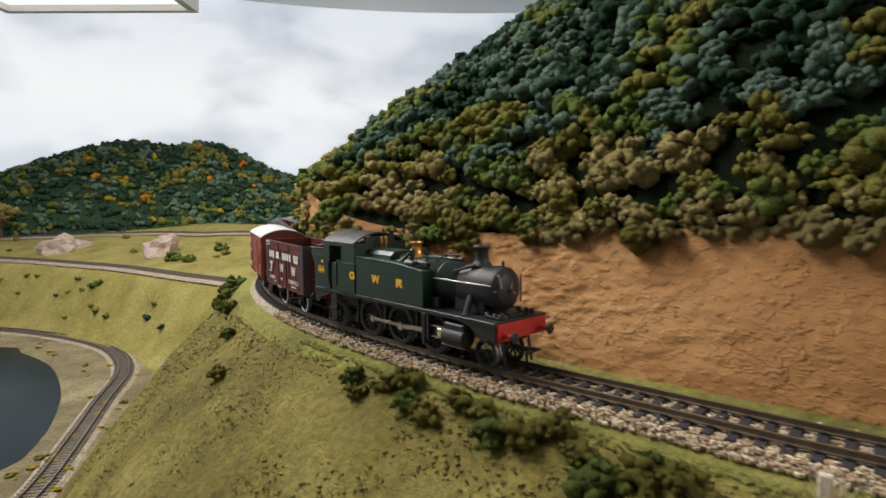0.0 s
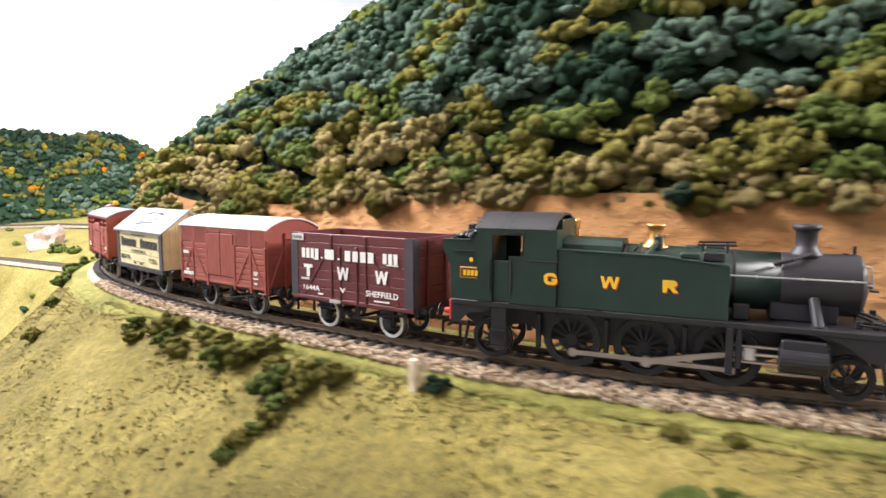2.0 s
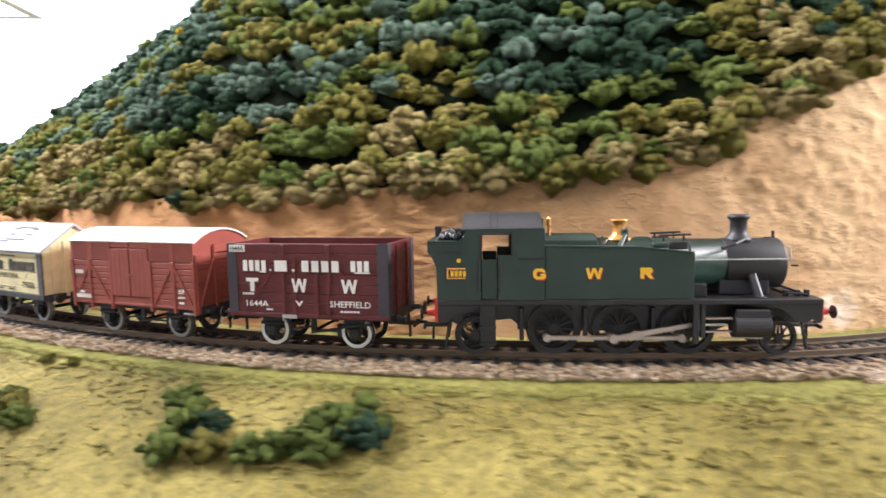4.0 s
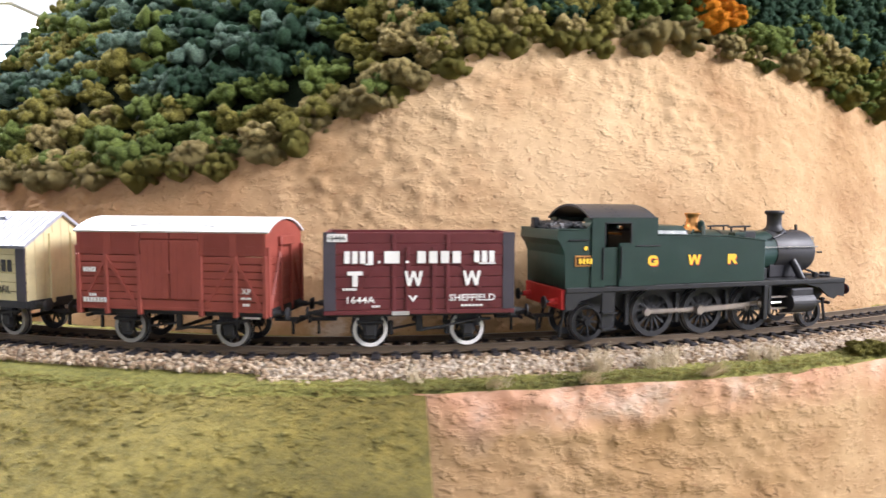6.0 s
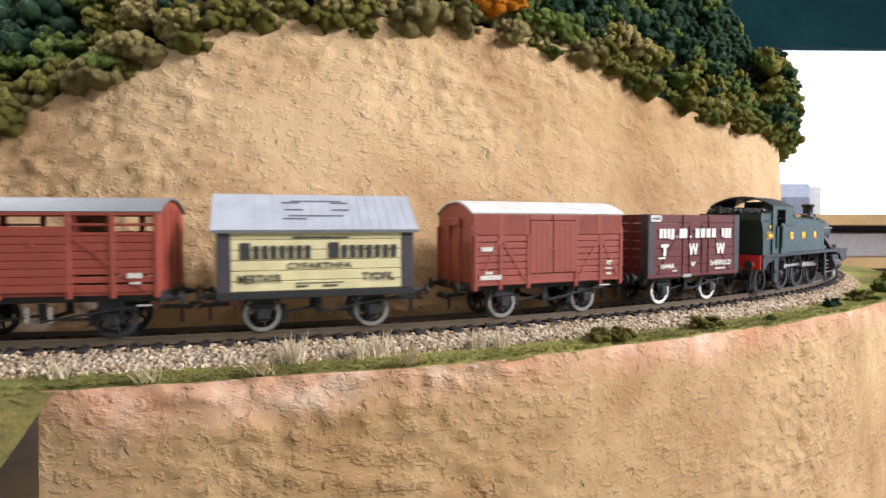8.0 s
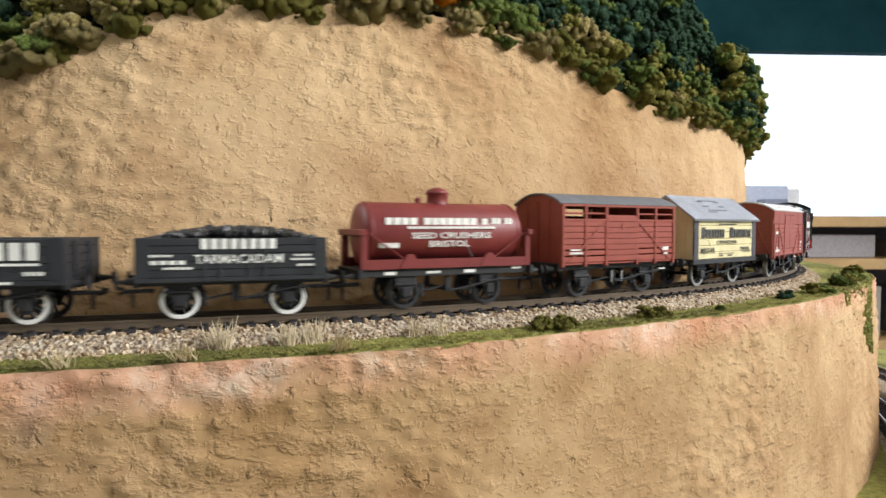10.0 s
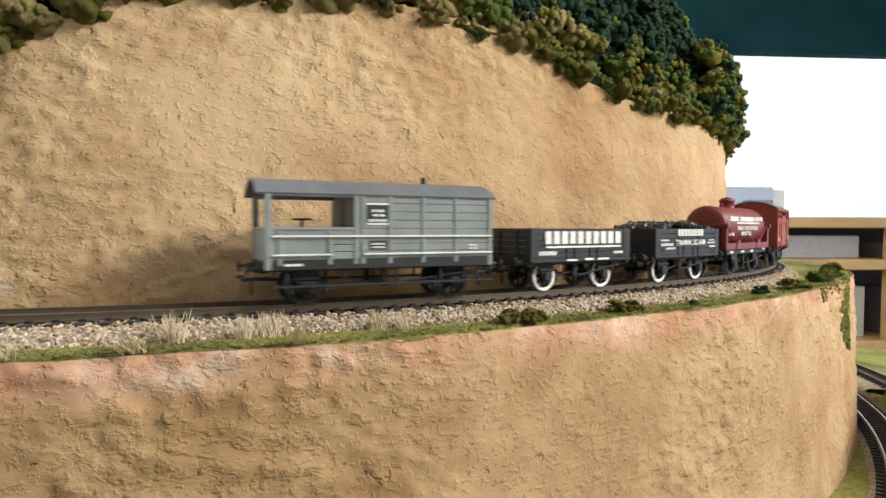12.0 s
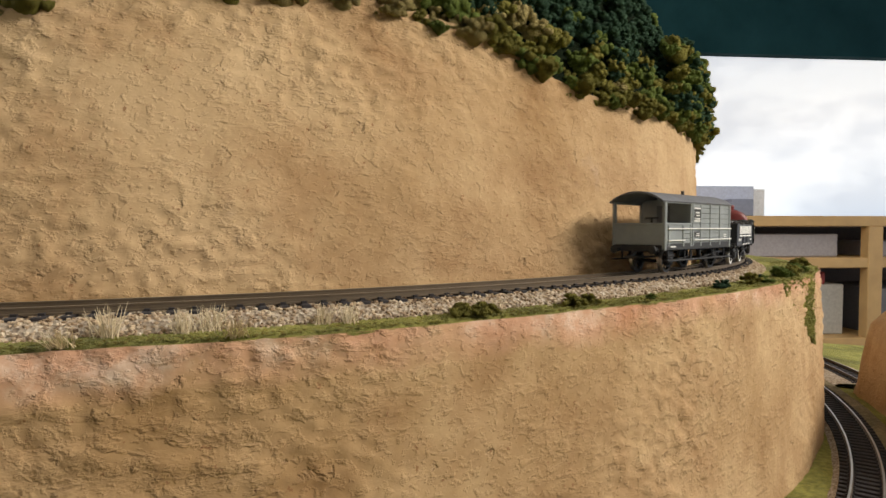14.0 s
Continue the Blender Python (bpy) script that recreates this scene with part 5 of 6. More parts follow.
def guard_van():
    root = tagged(empty("guard_van"), "grey guard's brake van with an open veranda and white handrails", "brake van")
    w = 14.8
    piece("floor", root, BRAKE_GREY, [(-43, 43.4, -w, w, 15.4, 16.4)])
    for s in (-1, 1):
        y = s * w
        z = 16.2
        for k in range(8):
            piece("plank", root, BRAKE_GREY, [(-12, 43.4, y - .5, y + .5, z + .06, z + 2.6)], bevel=0.14)
            z += 2.66
        piece("veranda_side", root, BRAKE_GREY, [(-43, -20, y - .4, y + .4, 16.2, 26.4), (-12.6, -12, y - .4, y + .4, 16.2, 26.4)])
        g = piece("veranda_gate", root, BRAKE_GREY, [(-20, -12.6, y - .5, y + .3, 16.2 + k * 2.6, 18.6 + k * 2.6) for k in range(4)], bevel=0.14)
        piece("capping", root, BRAKE_GREY, [(-43.4, -11, y - .8, y + .8, 26.2, 27.2)], bevel=0.2)
        for x in (-42.2, -38.6, -21.4, -12, -9.4, .8, 14, 27.6, 42.4):
            top = 26.2 if -42 < x < -12.5 else 37.4
            piece("stanchion", root, BRAKE_GREY, [(x - .8, x + .8, y - .95, y + .95, 14.2, top)], bevel=0.2)
        for x in (-42.5, 42.5):
            piece("corner_post", root, BRAKE_GREY, [(x - 1.1, x + 1.1, y - .9, y + .9, 12.6, 37.6)], bevel=0.25)
        piece("cant_rail", root, BRAKE_GREY, [(-43.6, 43.6, y - .7, y + .7, 36.4, 37.8)], bevel=0.2)
        piece("handrail", root, WHITE, build=lambda bm: (tube(bm, (-41, y + s * 1.5, 24.2), (43, y + s * 1.5, 24.2), .34, n=6), tube(bm, (-41, y + s * 1.5, 17.8), (-21, y + s * 1.5, 17.8), .34, n=6), tube(bm, (-9, y + s * 1.5, 17.8), (43, y + s * 1.5, 17.8), .34, n=6)), label="thin white handrail")
        piece("footboard", root, FRAME, [(-42, 43, min(s * 13.6, s * 17), max(s * 13.6, s * 17), 6.6, 7.4)], bevel=0.15)
        piece("footboard_hanger", root, FRAME, [(x - .4, x + .4, s * 13.6 - .4, s * 13.6 + .4, 7, 15.6) for x in (-36, -16, 4, 22, 38)])
        piece("side_sill", root, FRAME, [(-43, 43, y - .8, y + .8, 12.6, 16.2)], bevel=0.2)
        piece("name_board", root, INK, [(-8.2, .2, y - .2, y + .6, 28.0, 35.2)] if s > 0 else [(-8.2, .2, y - .6, y + .2, 28.0, 35.2)], label="black lettered panel")
        bars(root, [(-8, 0, 34.6, .7, 1), (-6.4, -1.4, 32.4, .8, 3), (-6, -1, 31, .7, 2), (-7.6, -.4, 29.4, .8, 4), (-8, 0, 28.3, .6, 1)], y + s * .72, WHITE, "panel_bars")
        piece("plate", root, INK, [(-7, -.6, min(y, y + s * .7), max(y, y + s * .7), 19.4, 22.6)])
        bars(root, [(-6.4, -1.2, 21.4, .6, 3), (-6.4, -1.2, 20.2, .6, 3), (33, 37, 20.6, .6, 2), (33, 37, 19.4, .6, 2)], y + s * .85, WHITE, "plate_bars")
        piece("sill_mark", root, WHITE, [(-37, -31, y - .9, y + .9, 14, 14.8)])
    piece("cabin_end", root, BRAKE_GREY, [(-12.4, -11.6, -w + .5, -3, 16.4, 39), (-12.4, -11.6, 5, w - .5, 16.4, 39), (-12.4, -11.6, -3, 5, 36, 40)])
    piece("cabin_door", root, SLATE_ROOF, [(-12.3, -11.8, -3, 5, 16.4, 36)])
    piece("cabin_front", root, BRAKE_GREY, build=lambda bm: arc_end(bm, 42.6, 43.4, w - .2, 15.4, 37.4, 41.4))
    piece("veranda_end", root, BRAKE_GREY, [(-43.4, -42.6, -w + .4, w - .4, 15.8, 26.4)])
    piece("end_capping", root, BRAKE_GREY, [(-43.8, -42.2, -w, w, 26.2, 27.2)], bevel=0.2)
    piece("brake_wheel", root, FRAME, build=lambda bm: (tube(bm, (-28, 0, 16), (-28, 0, 30), .6, n=8), lathe(bm, [(3.4, 29.4), (3.9, 29.7), (3.4, 30)], (-28, 0, 0), "z", 16)), label="black handbrake column and wheel")
    rf = arc_roof(root, -46.4, 44.6, 37.4, 42.2, 16.0, SLATE_ROOF, 0.8, "roof", "dark grey arched roof overhanging the veranda", 22)
    piece("stove_pipe", root, FRAME, build=lambda bm: tube(bm, (23, 6, 40), (23, 6, 45), 1.0, n=10))
    sets = chassis(root, 43, 58, None, "dark disc wheel", (12.0, 15.0))
    raised(root, .0262, 1.15)
    CONSIST.append((root, -1.2507, sets, []))


tank_engine()
maroon_wagon()
box_van()
salt_van()
cattle_wagon()
oil_tank()
black_wagons()
guard_van()

STEPS = np.linspace(-145, 110, 2551)
LINE = np.array([polar(p, rail_r(p) - GAUGE / 2, 0)[:] for p in STEPS])
ALONG = np.concatenate([[0], np.cumsum(np.linalg.norm(np.diff(LINE, axis=0), axis=1))])
ALONG -= np.interp(0, STEPS, ALONG)
LAG = ((0, -.0002), (2, -.001), (3.5, -.0042), (6.5, -.0094), (9.5, -.0127), (10.5, -.0165), (12, -.0262), (14, -.0482))


def gone(t):
    """Metres travelled since the start."""
    return 0.1235 * t + table(t, LAG)


def line_pose(s):
    phi = float(np.interp(s, ALONG, STEPS))
    p = polar(phi, rail_r(phi) - GAUGE / 2, 0)
    d = 0.3
    a, b = polar(phi - d, rail_r(phi - d) - GAUGE / 2, 0), polar(phi + d, rail_r(phi + d) - GAUGE / 2, 0)
    return pose(p.x, p.y, p.z, 0, 0, math.degrees(math.atan2(b.y - a.y, b.x - a.x)))


def motions():
    """The train runs round the hill; wheels roll, and the rods follow the cranks."""
    coarse = [k * 0.25 for k in range(57)]
    fine = [k / 15 for k in range(211)]
    for root, s0, sets, rods in CONSIST:
        walk(root, [(t, line_pose(s0 + gone(t))) for t in coarse])
        for ax, x, r in sets:
            walk(ax, [(t, Matrix.Translation((x * MM, 0, r * MM)) @ Matrix.Rotation(gone(t) / (r * MM), 4, "Y")) for t in fine])
        for ob, kind, s in rods:
            rows = []
            for t in fine:
                a = gone(t) / (9.3 * MM) + (math.pi / 2 if s > 0 else 0.0)
                u, v = 4.0 * math.cos(a), -4.0 * math.sin(a)
                y = s * 12.2
                px, pz = -0.9 + u, 9.3 + v
                hx = px + math.sqrt(29.5 ** 2 - (11.8 - pz) ** 2)
                if kind == "couple":
                    m = Matrix.Translation((u * MM, s * 10.9 * MM, pz * MM))
                elif kind == "connect":
                    m = Matrix.Translation((px * MM, y * MM, pz * MM)) @ Matrix.Rotation(-math.atan2(11.8 - pz, hx - px), 4, "Y")
                else:
                    m = Matrix.Translation((hx * MM, s * 14.0 * MM, 11.8 * MM))
                rows.append((t, m))
            walk(ob, rows)

# ---- foliage: foam clumps ----
def ico(sub):
    bm = bmesh.new()
    bmesh.ops.create_icosphere(bm, subdivisions=sub, radius=1.0)
    v = np.array([x.co[:] for x in bm.verts])
    bm.faces.ensure_lookup_table()
    f = np.array([[x.index for x in fc.verts] for fc in bm.faces])
    bm.free()
    return v, f


ICO0 = ico(1)      # 20 triangles
OCTA = (np.array([(1, 0, 0), (0, 1, 0), (-1, 0, 0), (0, -1, 0), (0, 0, 1), (0, 0, -1)], float), np.array([(0, 1, 4), (1, 2, 4), (2, 3, 4), (3, 0, 4), (1, 0, 5), (2, 1, 5), (3, 2, 5), (0, 3, 5)]))
RNG = np.random.default_rng(7)


def clump(blobs, base, squash=0.75, lump=0.42):
    """A ragged tuft of blobs about one unit across; vertices and triangles."""
    vs, fs, n = [], [], 0
    for k in range(blobs):
        d = RNG.normal(size=3)
        d /= np.linalg.norm(d)
        d[2] = abs(d[2]) * 1.1 - 0.25
        c = d * RNG.uniform(0.45, 0.95) * np.array([1, 1, squash]) if k else np.zeros(3)
        r = RNG.uniform(0.6, 1.2) * lump if k else 0.6
        v = base[0] * (1 + RNG.uniform(-0.34, 0.34, (len(base[0]), 1)))
        vs.append(v * r * np.array([1, 1, RNG.uniform(.7, 1.0)]) + c)
        fs.append(base[1] + n)
        n += len(v)
    return np.concatenate(vs), np.concatenate(fs)


FINE = [clump(30, ICO0, 0.85, 0.25) for _ in range(8)]
COARSE = [clump(12, ICO0, 0.78, 0.37) for _ in range(8)]
FAR = [clump(4, ICO0, 0.75, 0.56) for _ in range(8)]
TINY = [clump(2, OCTA, 0.6, 0.55) for _ in range(6)]


def turned(v, size, yaw, at, tall=1.0):
    c, s = math.cos(yaw), math.sin(yaw)
    m = np.array([[c, -s, 0], [s, c, 0], [0, 0, tall]]) * size
    return v @ m.T + np.array(at)


def joined(name, lots, mats, label, category, kind="stuff", smooth=True):
    """lots of (vertices, triangles, material index) in one mesh."""
    n, vs, fs, ms = 0, [], [], []
    for v, f, m in lots:
        vs.append(v)
        fs.append(f + n)
        ms.append(np.full(len(f), m))
        n += len(v)
    v, f, m = np.concatenate(vs), np.concatenate(fs), np.concatenate(ms)
    me = bpy.data.meshes.new(name)
    me.vertices.add(len(v))
    me.vertices.foreach_set("co", v.ravel())
    me.loops.add(f.size)
    me.loops.foreach_set("vertex_index", f.ravel())
    me.polygons.add(len(f))
    me.polygons.foreach_set("loop_start", np.arange(len(f)) * 3)
    me.polygons.foreach_set("material_index", m)
    me.update(calc_edges=True)
    for x in mats:
        me.materials.append(x)
    me.polygons.foreach_set("use_smooth", [smooth] * len(f))
    return tagged(new(name, me), label, category, kind=kind)


def patchy(p, scale):
    return noise.noise(Vector(p) * scale)


lots = []
phi = -138.0
while phi < 84:
    c = crest_r(phi)
    slope = math.hypot(1, 1.25 if phi < 5 else 2.2)
    d = 0.006
    while d < (0.44 if phi < 15 else .22) and d < c - 0.05:
        r = c - d + RNG.uniform(-.005, .005)
        a = phi + RNG.uniform(-.8, .8)
        z = hill_z(a, r)
        size = RNG.uniform(.0070, .0125) * (1 + 0.4 * d)
        p = polar(a, r, z + size * 0.2)
        n1, n2 = patchy(p, 16), patchy(p, 45)
        tone = 1.25 * n1 + 0.8 * n2 + RNG.uniform(-.22, .22) - d * 1.2
        if RNG.random() < 0.002:
            m = 5
        # eastern clumps go dark green; that side's shade is put into their colour
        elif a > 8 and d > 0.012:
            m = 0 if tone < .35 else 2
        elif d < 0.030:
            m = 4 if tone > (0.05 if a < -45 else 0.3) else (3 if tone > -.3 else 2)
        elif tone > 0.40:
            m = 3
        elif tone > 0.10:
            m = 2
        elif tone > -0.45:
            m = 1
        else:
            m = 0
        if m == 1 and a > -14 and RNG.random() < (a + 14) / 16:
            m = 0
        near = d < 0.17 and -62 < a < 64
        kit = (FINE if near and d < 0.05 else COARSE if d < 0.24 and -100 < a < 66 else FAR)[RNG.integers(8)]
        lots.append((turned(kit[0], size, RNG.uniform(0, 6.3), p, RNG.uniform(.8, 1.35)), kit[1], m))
        d += (0.0150 if near else .017) / slope * (1.12 if phi < 5 else 1.0) * RNG.uniform(.75, 1.25)
    phi += (1.15 if phi < 5 else .88) * (1.0 + 0.2 * RNG.random())
for a, d, n in ((24.0, .005, 8),):
    for k in range(n):
        r = crest_r(a) - d + RNG.uniform(-.006, .006)
        q = a + RNG.uniform(-1.6, 1.6)
        kit = FINE[RNG.integers(8)]
        lots.append((turned(kit[0], RNG.uniform(.008, .012), RNG.uniform(0, 6), polar(q, r + .004, hill_z(q, r) + .010)), kit[1], 6))
for k in range(260):
    # the shoulder above the end of the clay bulges outwards
    a, up = RNG.uniform(50, 72), RNG.uniform(.004, .060)
    kit = FINE[RNG.integers(8)]
    out = .008 * math.sin(math.pi * min(1, (up + .01) / .07)) + RNG.uniform(-.008, .002)
    lots.append((turned(kit[0], RNG.uniform(.007, .012), RNG.uniform(0, 6), polar(a, crest_r(a) + out, face_top(a) + up)), kit[1], int(RNG.choice([0, 0, 2, 3]))))
joined("hill_woodland", lots, LEAVES, "dense wooded hillside of green and olive foam trees", "woodland")

# single bushes: one mesh for each shape and colour, shared
BUSH = {}


def bush(at, size, tone, label, group="bushes", tall=1.0, category="bush"):
    key = (int(RNG.integers(8)), tone)
    if key not in BUSH:
        v, f = FINE[key[0]]
        me = bpy.data.meshes.new("bush")
        me.from_pydata([tuple(x) for x in v], [], [tuple(int(i) for i in t) for t in f])
        me.materials.append(LEAVES[tone])
        me.polygons.foreach_set("use_smooth", [True] * len(me.polygons))
        BUSH[key] = me
    ob = new("bush", BUSH[key])
    ob.matrix_basis = Matrix.Translation(at) @ pose(0, 0, 0, 0, 0, RNG.uniform(0, 360)) @ Matrix.Diagonal((size, size, size * tall, 1))
    return tagged(ob, label, category, group)


# the fringe that hangs over the top of the clay face
fringe = []
phi = -60.0
while phi < 74:
    tone = 4 if patchy(polar(phi, .5, 0), 14) + RNG.uniform(-.3, .3) > -0.12 else 3
    if phi > 30:
        tone = 3 if RNG.random() < .6 else 2
    for k in range(2):
        size = RNG.uniform(.0075, .0118)
        r = crest_r(phi) + RNG.uniform(-.007, .005) - k * .007
        at = polar(phi + RNG.uniform(-.5, .5), r, face_top(phi) + RNG.uniform(-.006, .003) + k * .007)
        if k:
            kit = FINE[RNG.integers(8)]
            fringe.append((turned(kit[0], size, RNG.uniform(0, 6), at), kit[1], tone))
            continue
        bush(at, size, tone, "tan and olive foam bush fringing the cutting" if tone > 3 else "olive green foam bush fringing the cutting", "bushes along the cutting")
    phi += .95 * RNG.uniform(.8, 1.25)
joined("fringe_scrub", fringe, LEAVES, "olive and tan foam scrub behind the fringe bushes", "scrub")
flank = []
for _ in range(190):
    a = RNG.uniform(-118, -56)
    u = RNG.uniform(0.1, 1.0)
    prof = face_profile(a)
    r, z = prof[int(u * 30)]
    size = RNG.uniform(.0085, .0135)
    kit = FINE[RNG.integers(8)]
    flank.append((turned(kit[0], size, RNG.uniform(0, 6), polar(a, r + .001, z)), kit[1], int(RNG.choice([4, 4, 3, 3, 2]))))
joined("flank_scrub", flank, LEAVES, "tan and olive foam scrub on the flank of the hill", "scrub")
for a, dr, dz, s, tone in ((-28.5, .004, -.001, .008, 0), (-2.4, .000, -.004, .010, 3), (-4.4, .000, -.003, .010, 3), (27.6, .001, -.006, .006, 2)):
    bush(polar(a, crest_r(a) + dr + .003, face_top(a) + dz), s, tone, "small dark foam bush hanging on the clay", "bushes along the cutting")


@functools.lru_cache(None)
def bank_rows(phi):
    return bank_profile(phi)


def bank_z(phi, r):
    prof = bank_rows(round(phi * 2) / 2)
    return float(np.interp(r, [p[0] for p in prof], [p[1] for p in prof]))


def on_bank(phi, out, size, tone, label, sink=.25, tall=1.0):
    r = rail_r(phi) + out
    z = bank_z(phi, r) if r > ledge_out(phi) else -.0085
    return bush(polar(phi, r, z + size * (0.55 - sink)), size, tone, label, "bushes on the bank", tall)


HEDGE = "mid green foam bush beside the track"
for k in range(15):
    a = -54 + k * 1.0
    on_bank(a, .0265 + .006 * math.sin(k * 1.7) + max(0, k - 9) * .0012, RNG.uniform(.0062, .0098), 3 if k % 4 else 2, HEDGE)
for k in range(9):
    on_bank(-41 + RNG.uniform(-.3, .3), .022 + k * .0056, RNG.uniform(.0038, .006), 3 if k % 2 else 2, "low olive foam hedge running down the bank")
for a, o, s, t in ((-35.9, .020, .0052, 0), (-28.5, .0223, .0040, 3), (-27, .0222, .0036, 3), (-75.8, .032, .008, 2), (-73, .028, .009, 2), (-80, .03, .012, 2), (-68, .035, .007, 2), (-64, .05, .007, 3),
                   (-86, .035, .014, 2), (-83, .045, .010, 3), (-66, .16, .008, 2), (-68, .145, .007, 2)):
    on_bank(a, o, s, t, "small green foam bush on the grass bank")
for a, o, s, t in ((-28.2, .0495, .0085, 2), (-26.9, .0503, .009, 3), (-25.9, .0535, .0075, 2), (-28.0, .058, .0072, 3), (-27.2, .044, .006, 2)):
    on_bank(a, o, s, t, "clump of green foam scrub on the grass bank")
for a, o, s, t in ((-20.0, .0369, .0085, 2), (-19.2, .0453, .0095, 2), (-18.5, .0466, .008, 0), (-19.3, .0582, .009, 2), (-18.1, .0568, .0085, 3), (-16.8, .054, .007, 2), (-16.1, .0536, .0075, 2), (-14.8, .0418, .009, 2),
                   (-13.7, .0389, .010, 2), (-13.5, .0452, .009, 0), (-14.7, .0526, .0085, 2), (-15.4, .048, .0075, 2)):
    on_bank(a, o, s, t, "clump of dark green foam scrub on the grass bank")
for a, o, s, t in ((24.2, .0215, .0062, 3), (25.2, .0208, .0056, 3), (24.8, .0245, .005, 3), (29.6, .0215, .0060, 3), (30.5, .020, .0052, 3), (40.8, .024, .0056, 0), (44.5, .026, .0075, 3), (45.8, .030, .005, 2), (50.5, .030, .0085, 2), (52, .034, .009, 3),
                   (56, .036, .008, 2), (60, .040, .010, 3), (34, .026, .003, 2), (47.5, .022, .004, 0)):
    bush(polar(a, rail_r(a) + o, -.0085 + s * .3), s, t, "small green foam bush on the track ledge", "bushes on the ledge", .8)

# turf: thousands of tiny foam crumbs give the bank its nap
lots = []
for _ in range(20000):
    a = RNG.uniform(-92, CORNER - .3)
    o = RNG.random() ** 1.5 * .26
    r = ledge_out(a) + o
    p = polar(a, r, bank_z(a, r) + .0002)
    kit = TINY[RNG.integers(6)]
    t = patchy(p, 20) + RNG.uniform(-.5, .5)
    lots.append((turned(kit[0], RNG.uniform(.0006, .0017), RNG.uniform(0, 6), p, .6), kit[1], 1 if t > .15 else (2 if t < -.75 else 0)))
for _ in range(11000):
    a = RNG.uniform(-60, 70)
    r = RNG.uniform(rail_r(a) + (.0145 if a > 2 else .0105), ledge_out(a) + .0005)
    kit = TINY[RNG.integers(6)]
    lots.append((turned(kit[0], RNG.uniform(.0005, .0013), RNG.uniform(0, 6), polar(a, r, -.0085), .6), kit[1], 3 if RNG.random() < .7 else 0))
for _ in range(2600):
    # turf hanging over the corner of the promontory
    u = RNG.random() ** 1.5
    a = 54.4 + RNG.uniform(-7.5, 1.6) * (1 - u) ** .8
    z = -.0095 - .050 * u
    kit = TINY[RNG.integers(6)]
    lots.append((turned(kit[0], RNG.uniform(.0008, .0020), RNG.uniform(0, 6), polar(a, ledge_out(a) + .001 + .010 * u * .27, z), .8), kit[1], 3))
joined("turf_crumbs", lots, [TURF, FIELD, LEAVES[3], TURF_GREEN], "loose foam crumbs of dry grass on the bank", "grass")

# straw tufts at the ledge
STRAW = paint("bleached_straw", (0.66, 0.55, 0.37), 0.8, 0.0, 0.2)


def tuft(phi, out, high, lean, n):
    bm = bmesh.new()
    rng = random.Random(int(phi * 100))
    for _ in range(n):
        x, y = rng.gauss(0, .0016), rng.gauss(0, .0011)
        h = high * rng.uniform(.5, 1.1)
        top = Vector((x + rng.gauss(0, high * .25), y + lean * high + rng.gauss(0, high * .18), h))
        tube(bm, (x, y, 0), top, .00017, .00006, 3, False)
    me = bpy.data.meshes.new("grass_tuft")
    bm.to_mesh(me)
    bm.free()
    me.materials.append(STRAW)
    ob = new("grass_tuft", me)
    p = polar(phi, rail_r(phi) + out, -.0088)
    ob.matrix_basis = pose(p.x, p.y, p.z, 0, 0, phi)
    return tagged(ob, "bleached straw-coloured static grass tuft", "grass tuft", "straw tufts")


for a, o, h, l, n in ((13.2, .016, .010, 0, 60), (15.2, .016, .0075, 0, 60), (16.0, .015, .0085, 0, 50), (19.4, .016, .0075, 0, 40), (20.2, .017, .0070, 0, 40), (12.4, .026, .006, -.8, 40), (16.6, .027, .007, -1.0, 50), (9.4, .026, .006, -.6, 30),
                      (7.0, .018, .006, 0, 30), (-36.6, .0225, .010, 0, 60), (26, .017, .005, 0, 25), (37, .018, .005, 0, 25)):
    tuft(a, o, h, l, n)

# ballast
m, nt, b = material("pale_stone_ballast")
geo = nt.nodes.new("ShaderNodeNewGeometry")
nt.links.new(ramp(nt, geo.outputs["Random Per Island"], [(0.0, (0.15, 0.095, 0.055)), (0.3, (0.35, 0.245, 0.15)), (0.7, (0.49, 0.375, 0.25)), (1.0, (0.68, 0.57, 0.43))]), b.inputs["Base Color"])
b.inputs["Roughness"].default_value = 0.85
BALLAST = m
STONES = []
for _ in range(8):
    v = ICO0[0] * (1 + RNG.uniform(-.35, .3, (len(ICO0[0]), 1))) * RNG.uniform(.7, 1.2, 3)
    STONES.append((v, ICO0[1]))
lots = []
for _ in range(16000):
    a = RNG.uniform(-66, 66)
    o = RNG.choice([RNG.uniform(.003, .0172 if a > 2 else .0118), RNG.uniform(-.0155, -.001), RNG.uniform(-.026, -.018)], p=[.66, .22, .12])
    z = -.0036 if o < .0074 else -.0036 - (o - .0074) * .60
    kit = STONES[RNG.integers(8)]
    lots.append((turned(kit[0], RNG.uniform(.0005, .00095), RNG.uniform(0, 6), polar(a, rail_r(a) + o, z + RNG.uniform(-.0003, .0003))), kit[1], 0))
joined("ballast", lots, [BALLAST], "pale granite chippings packed along the track", "ballast", smooth=False)

# white marker post on the bank
bm = bmesh.new()
box(bm, -.0016, .0016, -.0012, .0012, -.004, .0105, .0004)
me = bpy.data.meshes.new("marker_post")
bm.to_mesh(me)
bm.free()
me.materials.append(paint("weathered_white_post", (0.62, 0.55, 0.45), .8))
ob = new("marker_post", me)
p = polar(-36.7, rail_r(-36.7) + .0222, -.010)
ob.matrix_basis = pose(p.x, p.y, p.z, 0, 0, -36)
tagged(ob, "small weathered white post on the bank", "post")

